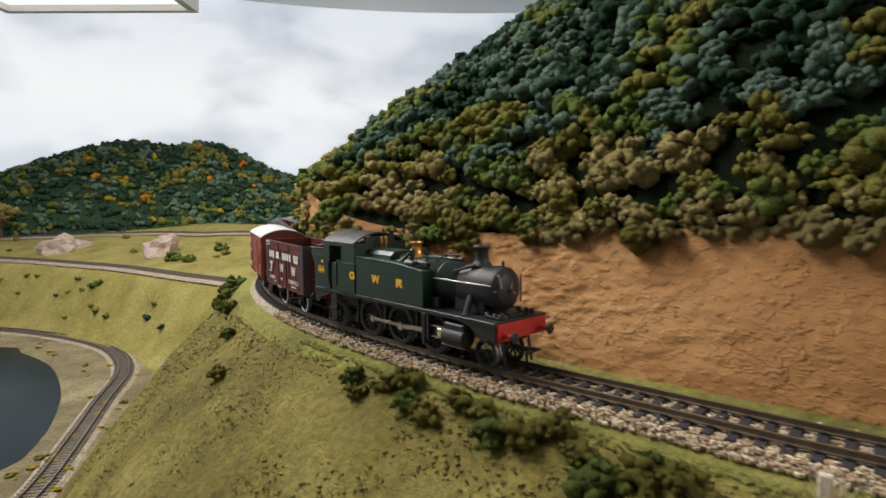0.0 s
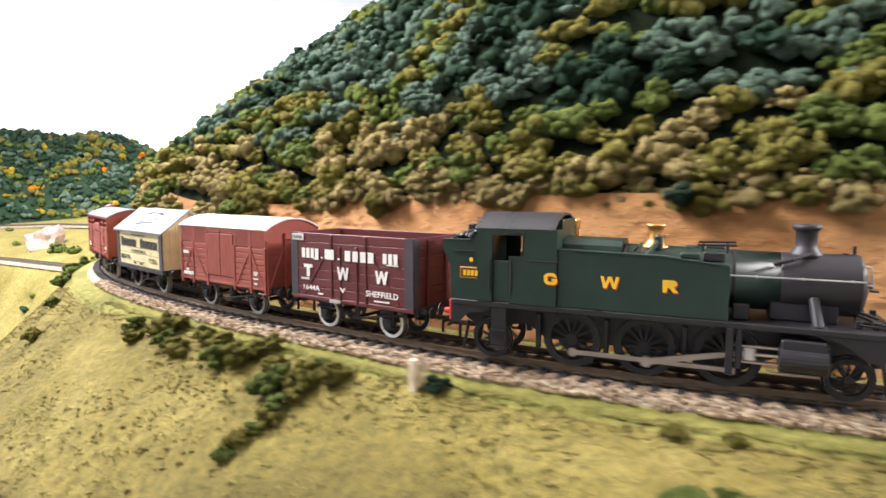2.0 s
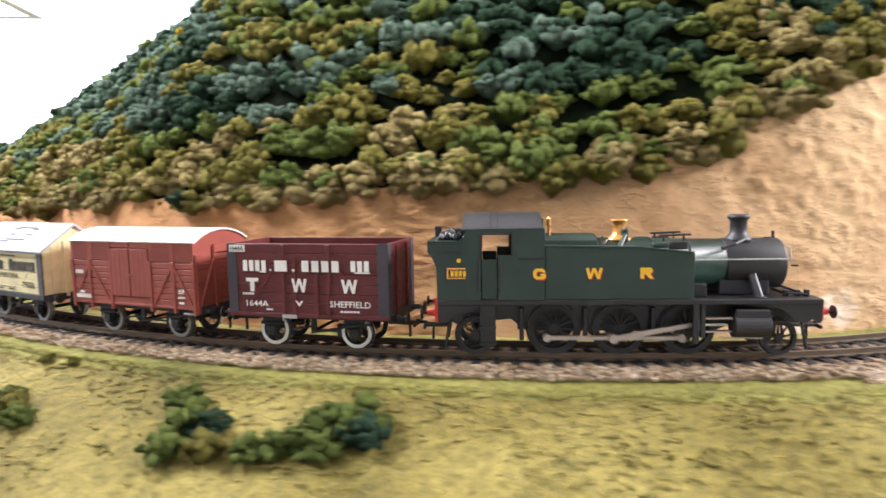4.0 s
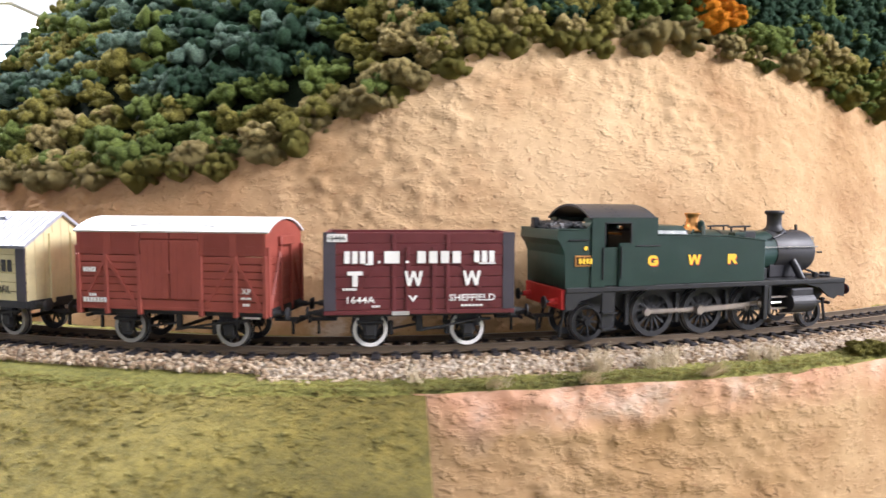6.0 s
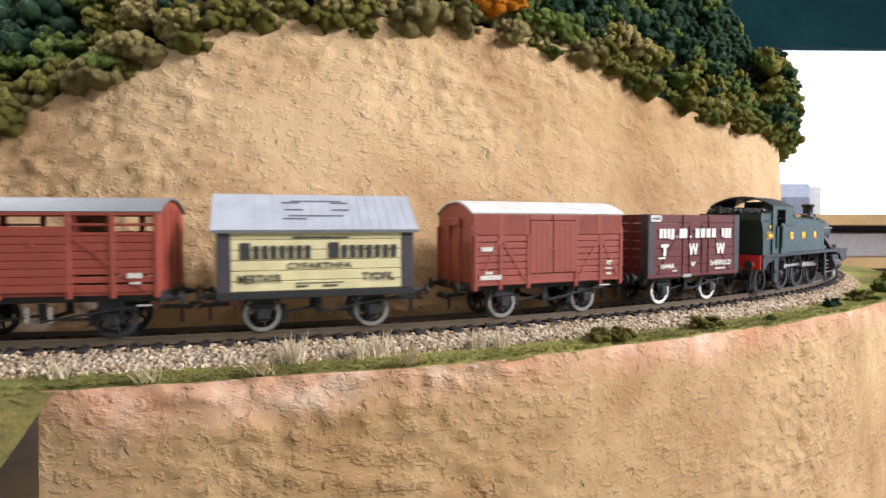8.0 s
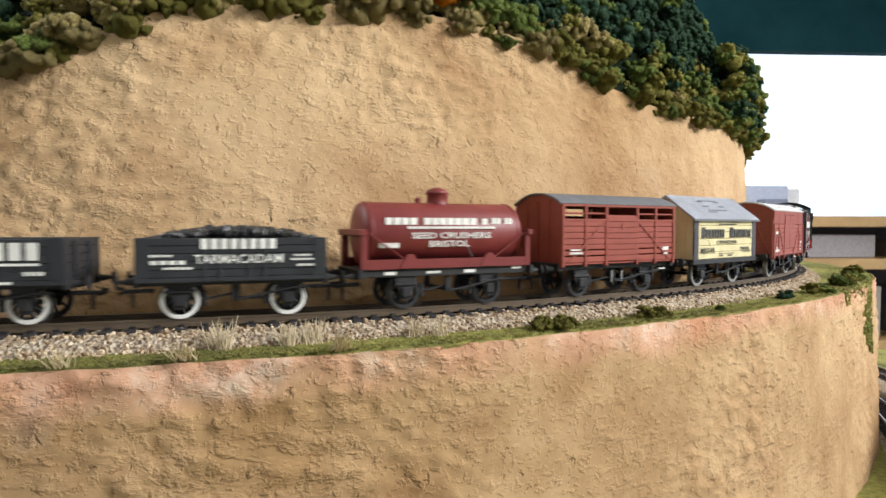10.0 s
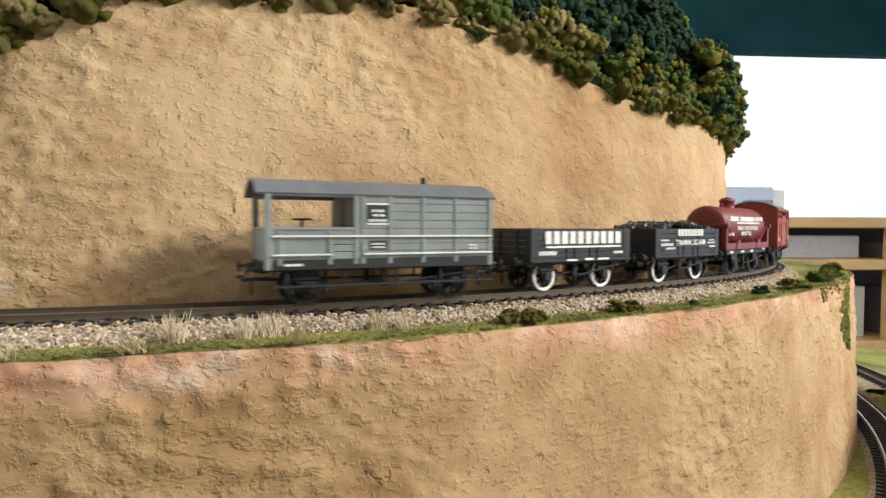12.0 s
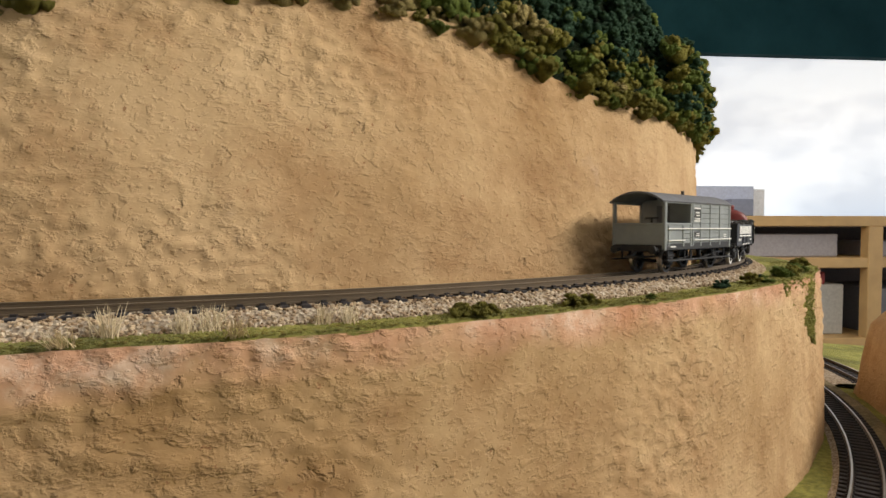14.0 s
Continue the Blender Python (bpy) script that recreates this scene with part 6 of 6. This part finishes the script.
# ---- lower land beside the hill ----
MID = ((-1.6, 1.70), (-1.145, 1.527), (-0.948, 1.449), (-0.753, 1.347), (-0.562, 1.223), (-0.3, 1.05))


def beyond(x, y):
    """Signed distance past the middle track, away from the camera."""
    ym = table(x, MID)
    return (y - ym) * 0.87


def land_z(x, y):
    s = beyond(x, y)
    u = min(1, max(0, (s + .15) / .14))
    low = -.233 + .133 * u * u * (3 - 2 * u)
    if s > 0:
        low += min(s * .18, .075)
    return low + 0.006 * patchy((x, y, 0), 5) * (1 if s > 0.03 else 0.2)


def land_sheet(name, x0, x1, y0, y1, step, zf, mat, label, category):
    nx, ny = int((x1 - x0) / step) + 1, int((y1 - y0) / step) + 1
    vs = [(x0 + i * step, y0 + j * step, RAIL + zf(x0 + i * step, y0 + j * step)) for j in range(ny) for i in range(nx)]
    fs = [(j * nx + i, j * nx + i + 1, (j + 1) * nx + i + 1, (j + 1) * nx + i) for j in range(ny - 1) for i in range(nx - 1)]
    return tagged(mesh_object(name, vs, fs, mat), label, category, kind="structure")


land_sheet("valley_ground", -2.6, 0.10, 0.2, 2.6, 0.02, land_z, FIELD, "pale olive valley fields", "ground")

# pond with a gritty shore
POND = ((-0.87, 1.143), (-0.796, 1.101), (-0.683, 1.011), (-0.582, 0.88), (-0.521, 0.769), (-0.488, 0.682), (-0.485, 0.623), (-0.55, 0.54), (-0.75, 0.52), (-1.0, 0.6), (-1.15, 0.8), (-1.1, 1.05))
m, nt, b = material("dark_pond_resin")
nt.links.new(ramp(nt, noise_out(nt, 4.0, 3), [(0.3, (0.004, 0.010, 0.014)), (0.7, (0.010, 0.022, 0.028))]), b.inputs["Base Color"])
b.inputs["Roughness"].default_value = 0.2
b.inputs["Specular IOR Level"].default_value = 0.04
bumped(nt, b, noise_out(nt, 60.0, 3), 0.15, 0.001)
POND_WATER = m


def smooth_loop(pts, n=6):
    out, k = [], len(pts)
    for i in range(k):
        p0, p1, p2, p3 = (Vector(pts[(i + j) % k]) for j in (-1, 0, 1, 2))
        for q in range(n):
            t = q / n
            out.append(0.5 * ((2 * p1) + (p2 - p0) * t + (2 * p0 - 5 * p1 + 4 * p2 - p3) * t * t + (3 * p1 - p0 - 3 * p2 + p3) * t ** 3))
    return out


loop = smooth_loop(POND)
mid = sum((Vector(p) for p in loop), Vector((0, 0))) / len(loop)
vs = [(mid.x, mid.y, RAIL - .2295)] + [(p.x, p.y, RAIL - .2295) for p in loop]
fs = [(0, i + 1, (i + 1) % len(loop) + 1) for i in range(len(loop))]
tagged(mesh_object("pond_water", vs, fs, POND_WATER, None, False), "still dark blue-green pond", "pond", kind="structure")
SHORE = turf_material("gritty_shore", (0.16, 0.13, 0.07), (0.27, 0.22, 0.13), (0.40, 0.34, 0.22))
vs, fs = [], []
for k, p in enumerate(loop):
    out = (p - mid).normalized()
    for d, z in ((-.004, -.2305), (.012, -.2275), (.06, -.2270), (.13, -.2290)):
        q = p + out * d
        vs.append((q.x, q.y, RAIL + z + .0012 * patchy((q.x, q.y, 0), 60)))
L = len(loop)
for k in range(L):
    for j in range(3):
        a, b2 = k * 4 + j, ((k + 1) % L) * 4 + j
        fs.append((a, a + 1, b2 + 1, b2))
tagged(mesh_object("pond_shore", vs, fs, SHORE), "gritty grey-brown shore round the pond", "shore", kind="structure")


def path_points(pts, step=0.0072):
    """Even steps along a smooth line through pts: place and heading."""
    k = len(pts)
    fine = []
    for i in range(k - 1):
        p0, p1, p2, p3 = (Vector(pts[max(0, min(k - 1, i + j))]) for j in (-1, 0, 1, 2))
        for q in range(24):
            t = q / 24
            fine.append(0.5 * ((2 * p1) + (p2 - p0) * t + (2 * p0 - 5 * p1 + 4 * p2 - p3) * t * t + (3 * p1 - p0 - 3 * p2 + p3) * t ** 3))
    fine.append(Vector(pts[-1]))
    s = np.concatenate([[0], np.cumsum([(b - a).length for a, b in zip(fine, fine[1:])])])
    n = int(s[-1] / step)
    xs = np.interp(np.arange(n) * step, s, [p.x for p in fine])
    ys = np.interp(np.arange(n) * step, s, [p.y for p in fine])
    out = []
    for i in range(n):
        j = min(i, n - 2)
        out.append((xs[i], ys[i], math.atan2(ys[j + 1] - ys[j], xs[j + 1] - xs[j])))
    return out


SLEEPER_MESH = bpy.data.meshes.new("sleeper")
bm = bmesh.new()
box(bm, -.0017, .0017, -.015, .015, -.0044, -.0026, 0.0003)
bm.to_mesh(SLEEPER_MESH)
bm.free()
SLEEPER_MESH.materials.append(paint("grey_weathered_sleeper", (0.12, 0.10, 0.085), 0.85))


def ground_track(pts, zf, label):
    root = tagged(empty("branch_track"), label, "railway track")
    line = path_points(pts)
    for off in (-GAUGE / 2, GAUGE / 2):
        vs, fs = [], []
        for x, y, h in line:
            nx, ny = -math.sin(h), math.cos(h)
            z = RAIL + zf(x, y)
            for d, dz in ((-.0011, .0044), (-.0006, .007), (.0006, .007), (.0011, .0044)):
                vs.append((x + nx * (off + d), y + ny * (off + d), z + dz))
        for i in range(len(line) - 1):
            for k in range(3):
                fs.append((i * 4 + k, i * 4 + k + 1, i * 4 + k + 5, i * 4 + k + 4))
        mesh_object("rail", vs, fs, [RUST, STEEL], root, False, [1 if k % 3 == 1 else 0 for k in range(len(fs))])
    for x, y, h in line[:290]:
        s = new("sleeper", SLEEPER_MESH)
        s.parent = root
        s.matrix_basis = pose(x, y, RAIL + zf(x, y) + .0070, 0, 0, math.degrees(h))
    vs, fs = [], []
    for x, y, h in line:
        nx, ny = -math.sin(h), math.cos(h)
        z = RAIL + zf(x, y)
        for d, dz in ((-.026, -.002), (-.018, .0032), (.018, .0032), (.026, -.002)):
            vs.append((x + nx * d, y + ny * d, z + dz + .0005 * patchy((x, y, d), 200)))
    for i in range(len(line) - 1):
        for k in range(3):
            fs.append((i * 4 + k, i * 4 + k + 1, i * 4 + k + 5, i * 4 + k + 4))
    mesh_object("ballast_bed", vs, fs, TRACK_BED, root)
    return root


flat = lambda x, y: -.229
ground_track(((-.395, .46), (-.408, .565), (-.443, .686), (-.489, .829), (-.525, .95), (-.575, 1.04), (-.645, 1.12), (-.741, 1.187), (-.865, 1.245), (-.974, 1.278), (-1.15, 1.29), (-1.4, 1.26)), flat, "grey track curving round the pond in the valley")
ground_track(((-.44, .98), (-.53, 1.10), (-.621, 1.19), (-.743, 1.268), (-.877, 1.325), (-1.024, 1.35), (-1.25, 1.35), (-1.5, 1.32)), flat, "grey outer track at the foot of the valley bank")
ground_track(((-.40, 1.12), (-.562, 1.228), (-.753, 1.352), (-.948, 1.454), (-1.145, 1.532), (-1.5, 1.66)), land_z, "grey track along the top of the valley bank")
ground_track(((-.35, 1.52), (-.549, 1.60), (-.75, 1.69), (-.963, 1.76), (-1.267, 1.80), (-1.7, 1.83)), land_z, "distant grey track at the foot of the far hill")


def rock(at, sx, sy, sz, seed, label):
    bm = bmesh.new()
    bmesh.ops.create_icosphere(bm, subdivisions=3, radius=1)
    for v in bm.verts:
        n = noise.noise(v.co * 1.6 + Vector((seed, 0, 0))) * .5 + noise.noise(v.co * 4 + Vector((0, seed, 0))) * .16
        q = v.co * (1 + n)
        v.co = Vector((q.x * sx, q.y * sy, max(q.z, -.2) * sz))
    me = bpy.data.meshes.new("rock")
    bm.to_mesh(me)
    bm.free()
    me.materials.append(ROCK)
    ob = new("rock", me)
    ob.matrix_basis = Matrix.Translation(at) @ pose(0, 0, 0, 0, 0, seed * 40)
    return tagged(ob, label, "rock", "rocks in the field")


m, nt, b = material("pink_granite")
nt.links.new(ramp(nt, noise_out(nt, 60.0, 6, .7), [(0.3, (0.34, 0.24, 0.20)), (0.6, (0.56, 0.43, 0.37)), (0.8, (0.68, 0.58, 0.52))]), b.inputs["Base Color"])
b.inputs["Roughness"].default_value = 0.9
bumped(nt, b, noise_out(nt, 120.0, 5), .8, .003)
ROCK = m
for x, y, sx, sy, sz, seed in ((-1.02, 1.60, .070, .04, .040, 1.0), (-.687, 1.45, .062, .035, .050, 2.3)):
    rock((x, y, RAIL + land_z(x, y) - .004), sx, sy, sz, seed, "low pink granite outcrop in the field")
shrubs = []
for _ in range(46):
    x = RNG.uniform(-1.5, -.5)
    y = table(x, MID) + RNG.choice([RNG.uniform(.04, .26), RNG.uniform(-.12, -.05)])
    s = RNG.uniform(.006, .013)
    kit = COARSE[RNG.integers(8)]
    shrubs.append((turned(kit[0], s, RNG.uniform(0, 6), (x, y, RAIL + land_z(x, y) + s * .2)), kit[1], int(RNG.choice([2, 3, 2, 0]))))
for x, y, s, t in ((-.62, 1.36, .022, 2), (-.57, 1.33, .018, 2), (-.53, 1.42, .022, 2), (-.50, 1.36, .014, 3)):
    bush((x, y, RAIL + land_z(x, y) + s * .2), s, t, "round green foam shrub by the rocks", "field shrubs")
for k in range(40):
    i = int(RNG.integers(0, 40))
    p = loop[i]
    out = (p - mid).normalized()
    q = p + out * RNG.uniform(.02, .11)
    s = RNG.uniform(.003, .008)
    kit = COARSE[RNG.integers(8)]
    shrubs.append((turned(kit[0], s, RNG.uniform(0, 6), (q.x, q.y, RAIL - .2275 + s * .2), .6), kit[1], int(RNG.choice([5, 3, 4, 5]))))
joined("valley_shrubs", shrubs, LEAVES, "small green and yellow foam shrubs about the valley", "shrubs")

# a small field tree
tree = tagged(empty("field_tree", Matrix.Translation((-1.34, 1.80, RAIL + land_z(-1.34, 1.80)))), "small autumn tree with a thin brown trunk", "tree")
bm = bmesh.new()
tube(bm, (0, 0, -.004), (.002, 0, .04), .005, .003, 8)
for a, e in ((0, .9), (2.1, .7), (4.2, .8), (5.3, 1.1)):
    tube(bm, (.002, 0, .034), (.002 + .03 * math.cos(a), .03 * math.sin(a), .034 + .035 * e), .0026, .001, 6)
part("trunk", bm, paint("bark_brown", (.09, .06, .04), .9), tree)
kit = [FINE[k] for k in range(6)]
vs, fs, n = [], [], 0
for k, (v, f) in enumerate(kit):
    a = k * 1.05
    v = turned(v, .024 if k else .03, k, (.032 * math.cos(a) * (k > 0), .032 * math.sin(a) * (k > 0), .072 + .012 * (k % 3)))
    vs.append(v), fs.append(f + n)
    n += len(v)
mesh_object("crown", np.concatenate(vs), [tuple(int(i) for i in t) for t in np.concatenate(fs)], LEAVES[4], tree, False)

# the far wooded ridge
RIDGE = ((-2.6, .10), (-2.1, .13), (-1.62, .160), (-1.35, .235), (-1.16, .268), (-1.0, .25), (-.85, .258), (-.72, .19), (-.59, .140), (-.4, .125), (-.1, .12), (.4, .12))


def ridge_z(x, y):
    u = min(1, max(0, (y - 1.80) / .42))
    return land_z(min(x, 0), 1.80) * (1 - u) + table(x, RIDGE) * (u * (2 - u)) - .02


land_sheet("far_ridge", -2.6, 0.4, 1.78, 2.5, 0.03, ridge_z, LEAVES[0], "dark wooded ridge beyond the valley", "hill")
lots = []
x = -2.3
while x < .3:
    y = 1.80
    while y < 2.36:
        px, py = x + RNG.uniform(-.012, .012), y + RNG.uniform(-.01, .01)
        s = RNG.uniform(.011, .019)
        t = patchy((px, py, 0), 9) + RNG.uniform(-.5, .5)
        m = 6 if RNG.random() < .012 else (5 if RNG.random() < .015 else (0 if t < 0 else (1 if t < .3 else (2 if t < .5 else 3))))
        kit = FAR[RNG.integers(8)]
        lots.append((turned(kit[0], s, RNG.uniform(0, 6), (px, py, RAIL + ridge_z(px, py) + s * .3)), kit[1], m))
        y += .021
    x += .022
joined("ridge_woodland", lots, LEAVES, "far ridge of dark green foam trees with orange flecks", "woodland")

# ---- lower ground and track on the other side of the promontory ----
def low_right(phi):
    return [(.60, -.142), (.64, -.139), (.66, -.138), (.70, -.138), (.74, -.142), (.80, -.150), (.95, -.17), (1.25, -.20)]


strip("foot_ground", span(8, 100, 1.0), low_right, TURF_GREEN, .002, 25, 1.0, "green turf at the foot of the clay face", "ground")
lower = track_run("lower_track", lambda p: .690, 25, 95, -.131, "bright-railed curved track at the foot of the promontory")
for ob in lower.children:
    if ob.name.startswith("rail"):
        for k, mat in enumerate(ob.data.materials):
            if mat == STEEL:
                ob.data.materials[k] = CHROME
strip("lower_track_bed", span(25, 95, .5), lambda p: [(.662, -.1385), (.668, -.1352), (.695, -.1352), (.702, -.1385)], TRACK_BED, .0004, 120, 1.0, "pale ballast bed of the lower track", "track bed")
def mound_profile(phi):
    """A rounded plaster block; both ends run down to the ground."""
    h = min(1, max(0, (71.8 - phi) / 1.4)) ** 0.5 * min(1, max(0, (phi - 50) / 2)) ** 0.5
    return [(r, -.150 + (z + .150) * h) for r, z in ((.720, -.150), (.723, -.125), (.726, -.095), (.731, -.068), (.742, -.056), (.765, -.050), (.80, -.052), (.83, -.07), (.85, -.15))]


strip("far_mound", span(50, 71.8, .35), mound_profile, CLAY, .003, 30, 1.0, "plaster mound with a turf cap", "mound", worked=.0016)
track_run("back_track", lambda p: .752, 73, 100, -.131, "weathered grey track beyond the promontory")
strip("back_track_bed", span(72.5, 100, .5), lambda p: [(.704, -.1395), (.716, -.1345), (.762, -.1345), (.775, -.1395)], TRACK_BED, .0006, 120, 1.0, "grey ballast bed beyond the promontory", "track bed")
strip("lower_track_verge", span(25, 95, .5), lambda p: [(.694, -.1372), (.700, -.1348), (.7085, -.1352), (.7125, -.1395)], SHORE, .0010, 90, 1.0, "gritty verge beside the lower track", "verge")
for k in range(14):
    a = RNG.uniform(54, 70)
    s = RNG.uniform(.006, .011)
    bush(polar(a, RNG.uniform(.737, .80), -.052 + s * .1), s, int(RNG.choice([2, 3])), "green foam shrub on the plaster mound", "mound shrubs")

# ---- the room ----
PINE = paint("varnished_pine", (0.52, 0.33, 0.14), 0.45, 0, .15, 60, .0003)
ROOM_WHITE = paint("white_wall_paint", (0.78, 0.78, 0.77), 0.8, 0, .03, 40)
DARK_GREEN = paint("dark_green_board", (0.006, 0.036, 0.044), 0.9, 0, .2, 40)
DARK_GREEN.node_tree.nodes["Principled BSDF"].inputs["Specular IOR Level"].default_value = 0.1
# unseen floor, kept pale so it bounces light onto the lower clay face
FLOOR_MAT = paint("bounce_grey_floor", (0.36, 0.34, 0.31), 0.7, 0, .2, 30)


def plain(name, b, mat, label, category, kind="", bevel=0.0):
    bm = bmesh.new()
    box(bm, *b, bevel)
    me = bpy.data.meshes.new(name)
    bm.to_mesh(me)
    bm.free()
    me.materials.append(mat)
    return tagged(new(name, me), label, category, kind=kind)


plain("floor", (-4.2, 4.6, -3.2, 4.4, -.1, 0), FLOOR_MAT, "unseen hard floor, pale grey to bounce light upwards", "floor", "structure")
plain("ceiling", (-4.2, 4.6, -3.2, 4.4, 2.75, 2.85), ROOM_WHITE, "white ceiling", "ceiling", "structure")
plain("wall_south", (-4.2, 4.6, -3.3, -3.2, 0, 2.75), ROOM_WHITE, "white wall", "wall", "structure")
plain("wall_north", (-4.2, 4.6, 4.4, 4.5, 0, 2.75), ROOM_WHITE, "white wall", "wall", "structure")
plain("wall_west", (-4.3, -4.2, -3.3, 4.5, 0, 2.75), ROOM_WHITE, "white wall", "wall", "structure")
plain("wall_east", (4.6, 4.7, -3.3, 4.5, 0, 2.75), ROOM_WHITE, "white wall", "wall", "structure")
plain("baseboard_table", (-2.6, 1.75, 0.15, 2.6, .86, .90), PINE, "pine baseboard under the layout", "baseboard", "structure")

# painted sky backdrop, brightly lit
m, nt, b = material("painted_sky")
geo = nt.nodes.new("ShaderNodeNewGeometry")
sep = nt.nodes.new("ShaderNodeSeparateXYZ")
nt.links.new(geo.outputs["Position"], sep.inputs[0])
rng_ = add(nt, "ShaderNodeMapRange")
rng_.inputs[1].default_value, rng_.inputs[2].default_value = 1.15, 2.4
nt.links.new(sep.outputs["Z"], rng_.inputs[0])
sky = ramp(nt, rng_.outputs[0], [(0.0, (0.66, 0.78, 0.92)), (0.25, (0.86, 0.91, 0.97)), (0.6, (0.95, 0.96, 0.98)), (1.0, (0.80, 0.84, 0.90))])
cloud = ramp(nt, noise_out(nt, 1.3, 5, .55, 2.0), [(0.38, (0.62, 0.65, 0.71)), (0.56, (1, 1, 1))])
sky = mixed(nt, 0.75, sky, cloud, "MULTIPLY")
nt.links.new(sky, b.inputs["Base Color"])
nt.links.new(sky, b.inputs["Emission Color"])
b.inputs["Emission Strength"].default_value = 1.3
b.inputs["Roughness"].default_value = 0.9
SKY = m
vs, fs = [], []
N = 72
for k in range(N + 1):
    a = radians(-100 + 200 * k / N)
    for z in (.8, 1.2, 1.6, 2.0, 2.5):
        vs.append((0.3 + 3.9 * math.sin(a), 0.5 + 3.6 * math.cos(a), z))
for k in range(N):
    for j in range(4):
        fs.append((k * 5 + j, k * 5 + j + 1, k * 5 + j + 6, k * 5 + j + 5))
tagged(mesh_object("sky_backdrop", vs, fs, SKY), "pale painted sky board with soft clouds", "backdrop", kind="structure")

# ceiling light box over the valley
lb = tagged(empty("ceiling_light", Matrix.Translation((-1.06, 1.50, 1.90))), "white rectangular light box hung over the valley", "ceiling light")
bm = bmesh.new()
for b4 in ((-.30, .30, -.012, .012, -.02, .05), (-.30, .30, .40, .424, -.02, .05), (-.30, -.276, .012, .40, -.02, .05), (.276, .30, .012, .40, -.02, .05)):
    box(bm, *b4)
part("frame", bm, ROOM_WHITE, lb)
m, nt, b = material("lit_diffuser")
b.inputs["Emission Color"].default_value = (1, 0.98, 0.95, 1)
b.inputs["Emission Strength"].default_value = 2.0
bm = bmesh.new()
box(bm, -.275, .275, .013, .399, .0, .01)
part("diffuser", bm, m, lb, "glowing diffuser")

# dark green pelmet board over the far side
plain("pelmet_board", (0.95, 4.4, 2.35, 2.40, 2.035, 2.74), DARK_GREEN, "dark green pelmet board below the ceiling", "pelmet", "structure")

# pine shelving beyond the layout
sh = tagged(empty("pine_shelving", Matrix.Translation((2.9, 2.0, 0))), "open pine shelving unit with boxes and papers", "shelving")
def shelf_piece(name, b4, mat=PINE):
    bm = bmesh.new()
    box(bm, *b4, .003)
    return part(name, bm, mat, sh)
for z in (1.300, 1.140, .83, .45):
    shelf_piece("shelf", (-1.25, 1.2, -.02, .50, z - .02, z + .02))
for x in (-1.22, -.36, .5, 1.17):
    shelf_piece("post", (x - .03, x + .03, -.024, .02, 0, 1.28))
# shade inside the shelving is put into this panel's dark brown
shelf_piece("back_panel", (-1.25, 1.2, .50, .52, 0, 1.28), paint("hardboard_shade_brown", (0.20, 0.16, 0.15), .8))
for x0, x1, z, h, col, nm in ((-1.0, -.45, 1.16, .09, (.38, .36, .38), "grey paper stack"), (-.3, .3, 1.16, .06, (.30, .28, .30), "grey paper stack"), (-1.1, -.42, .85, .20, (.42, .40, .36), "putty grey storage box"), (-1.0, -.5, 1.055, .05, (.30, .05, .05), "dark red folder"),
                              (-.3, .4, .85, .18, (.16, .16, .18), "dark storage box"), (-1.1, -.6, .47, .22, (.35, .10, .07), "red storage box"), (-.3, .2, .47, .26, (.40, .36, .30), "buff storage box")):
    z = {1.16: 1.16, .85: .85, 1.055: 1.05, .47: .47}[z]
    plain("storage_box", (2.9 + x0, 2.9 + x1, 2.06, 2.38, z, z + h), paint("box_" + nm.replace(" ", "_"), col, .7), nm + " on the pine shelving", "box", bevel=.004)
plain("display_box", (1.86, 2.12, 2.10, 2.22, 1.32, 1.44), paint("pale_lavender_card", (.50, .54, .68), .7), "pale lavender card box on the shelving", "box", bevel=.003)
plain("white_carton", (2.13, 2.18, 2.12, 2.24, 1.32, 1.43), paint("white_carton_card", (.78, .79, .82), .7), "tall white carton on the shelving", "box", bevel=.003)
plain("grey_tin", (1.98, 2.07, 2.02, 2.08, 1.32, 1.385), paint("grey_tin_paint", (.22, .24, .32), .5), "small grey tin on the shelving", "tin", bevel=.003)


motions()
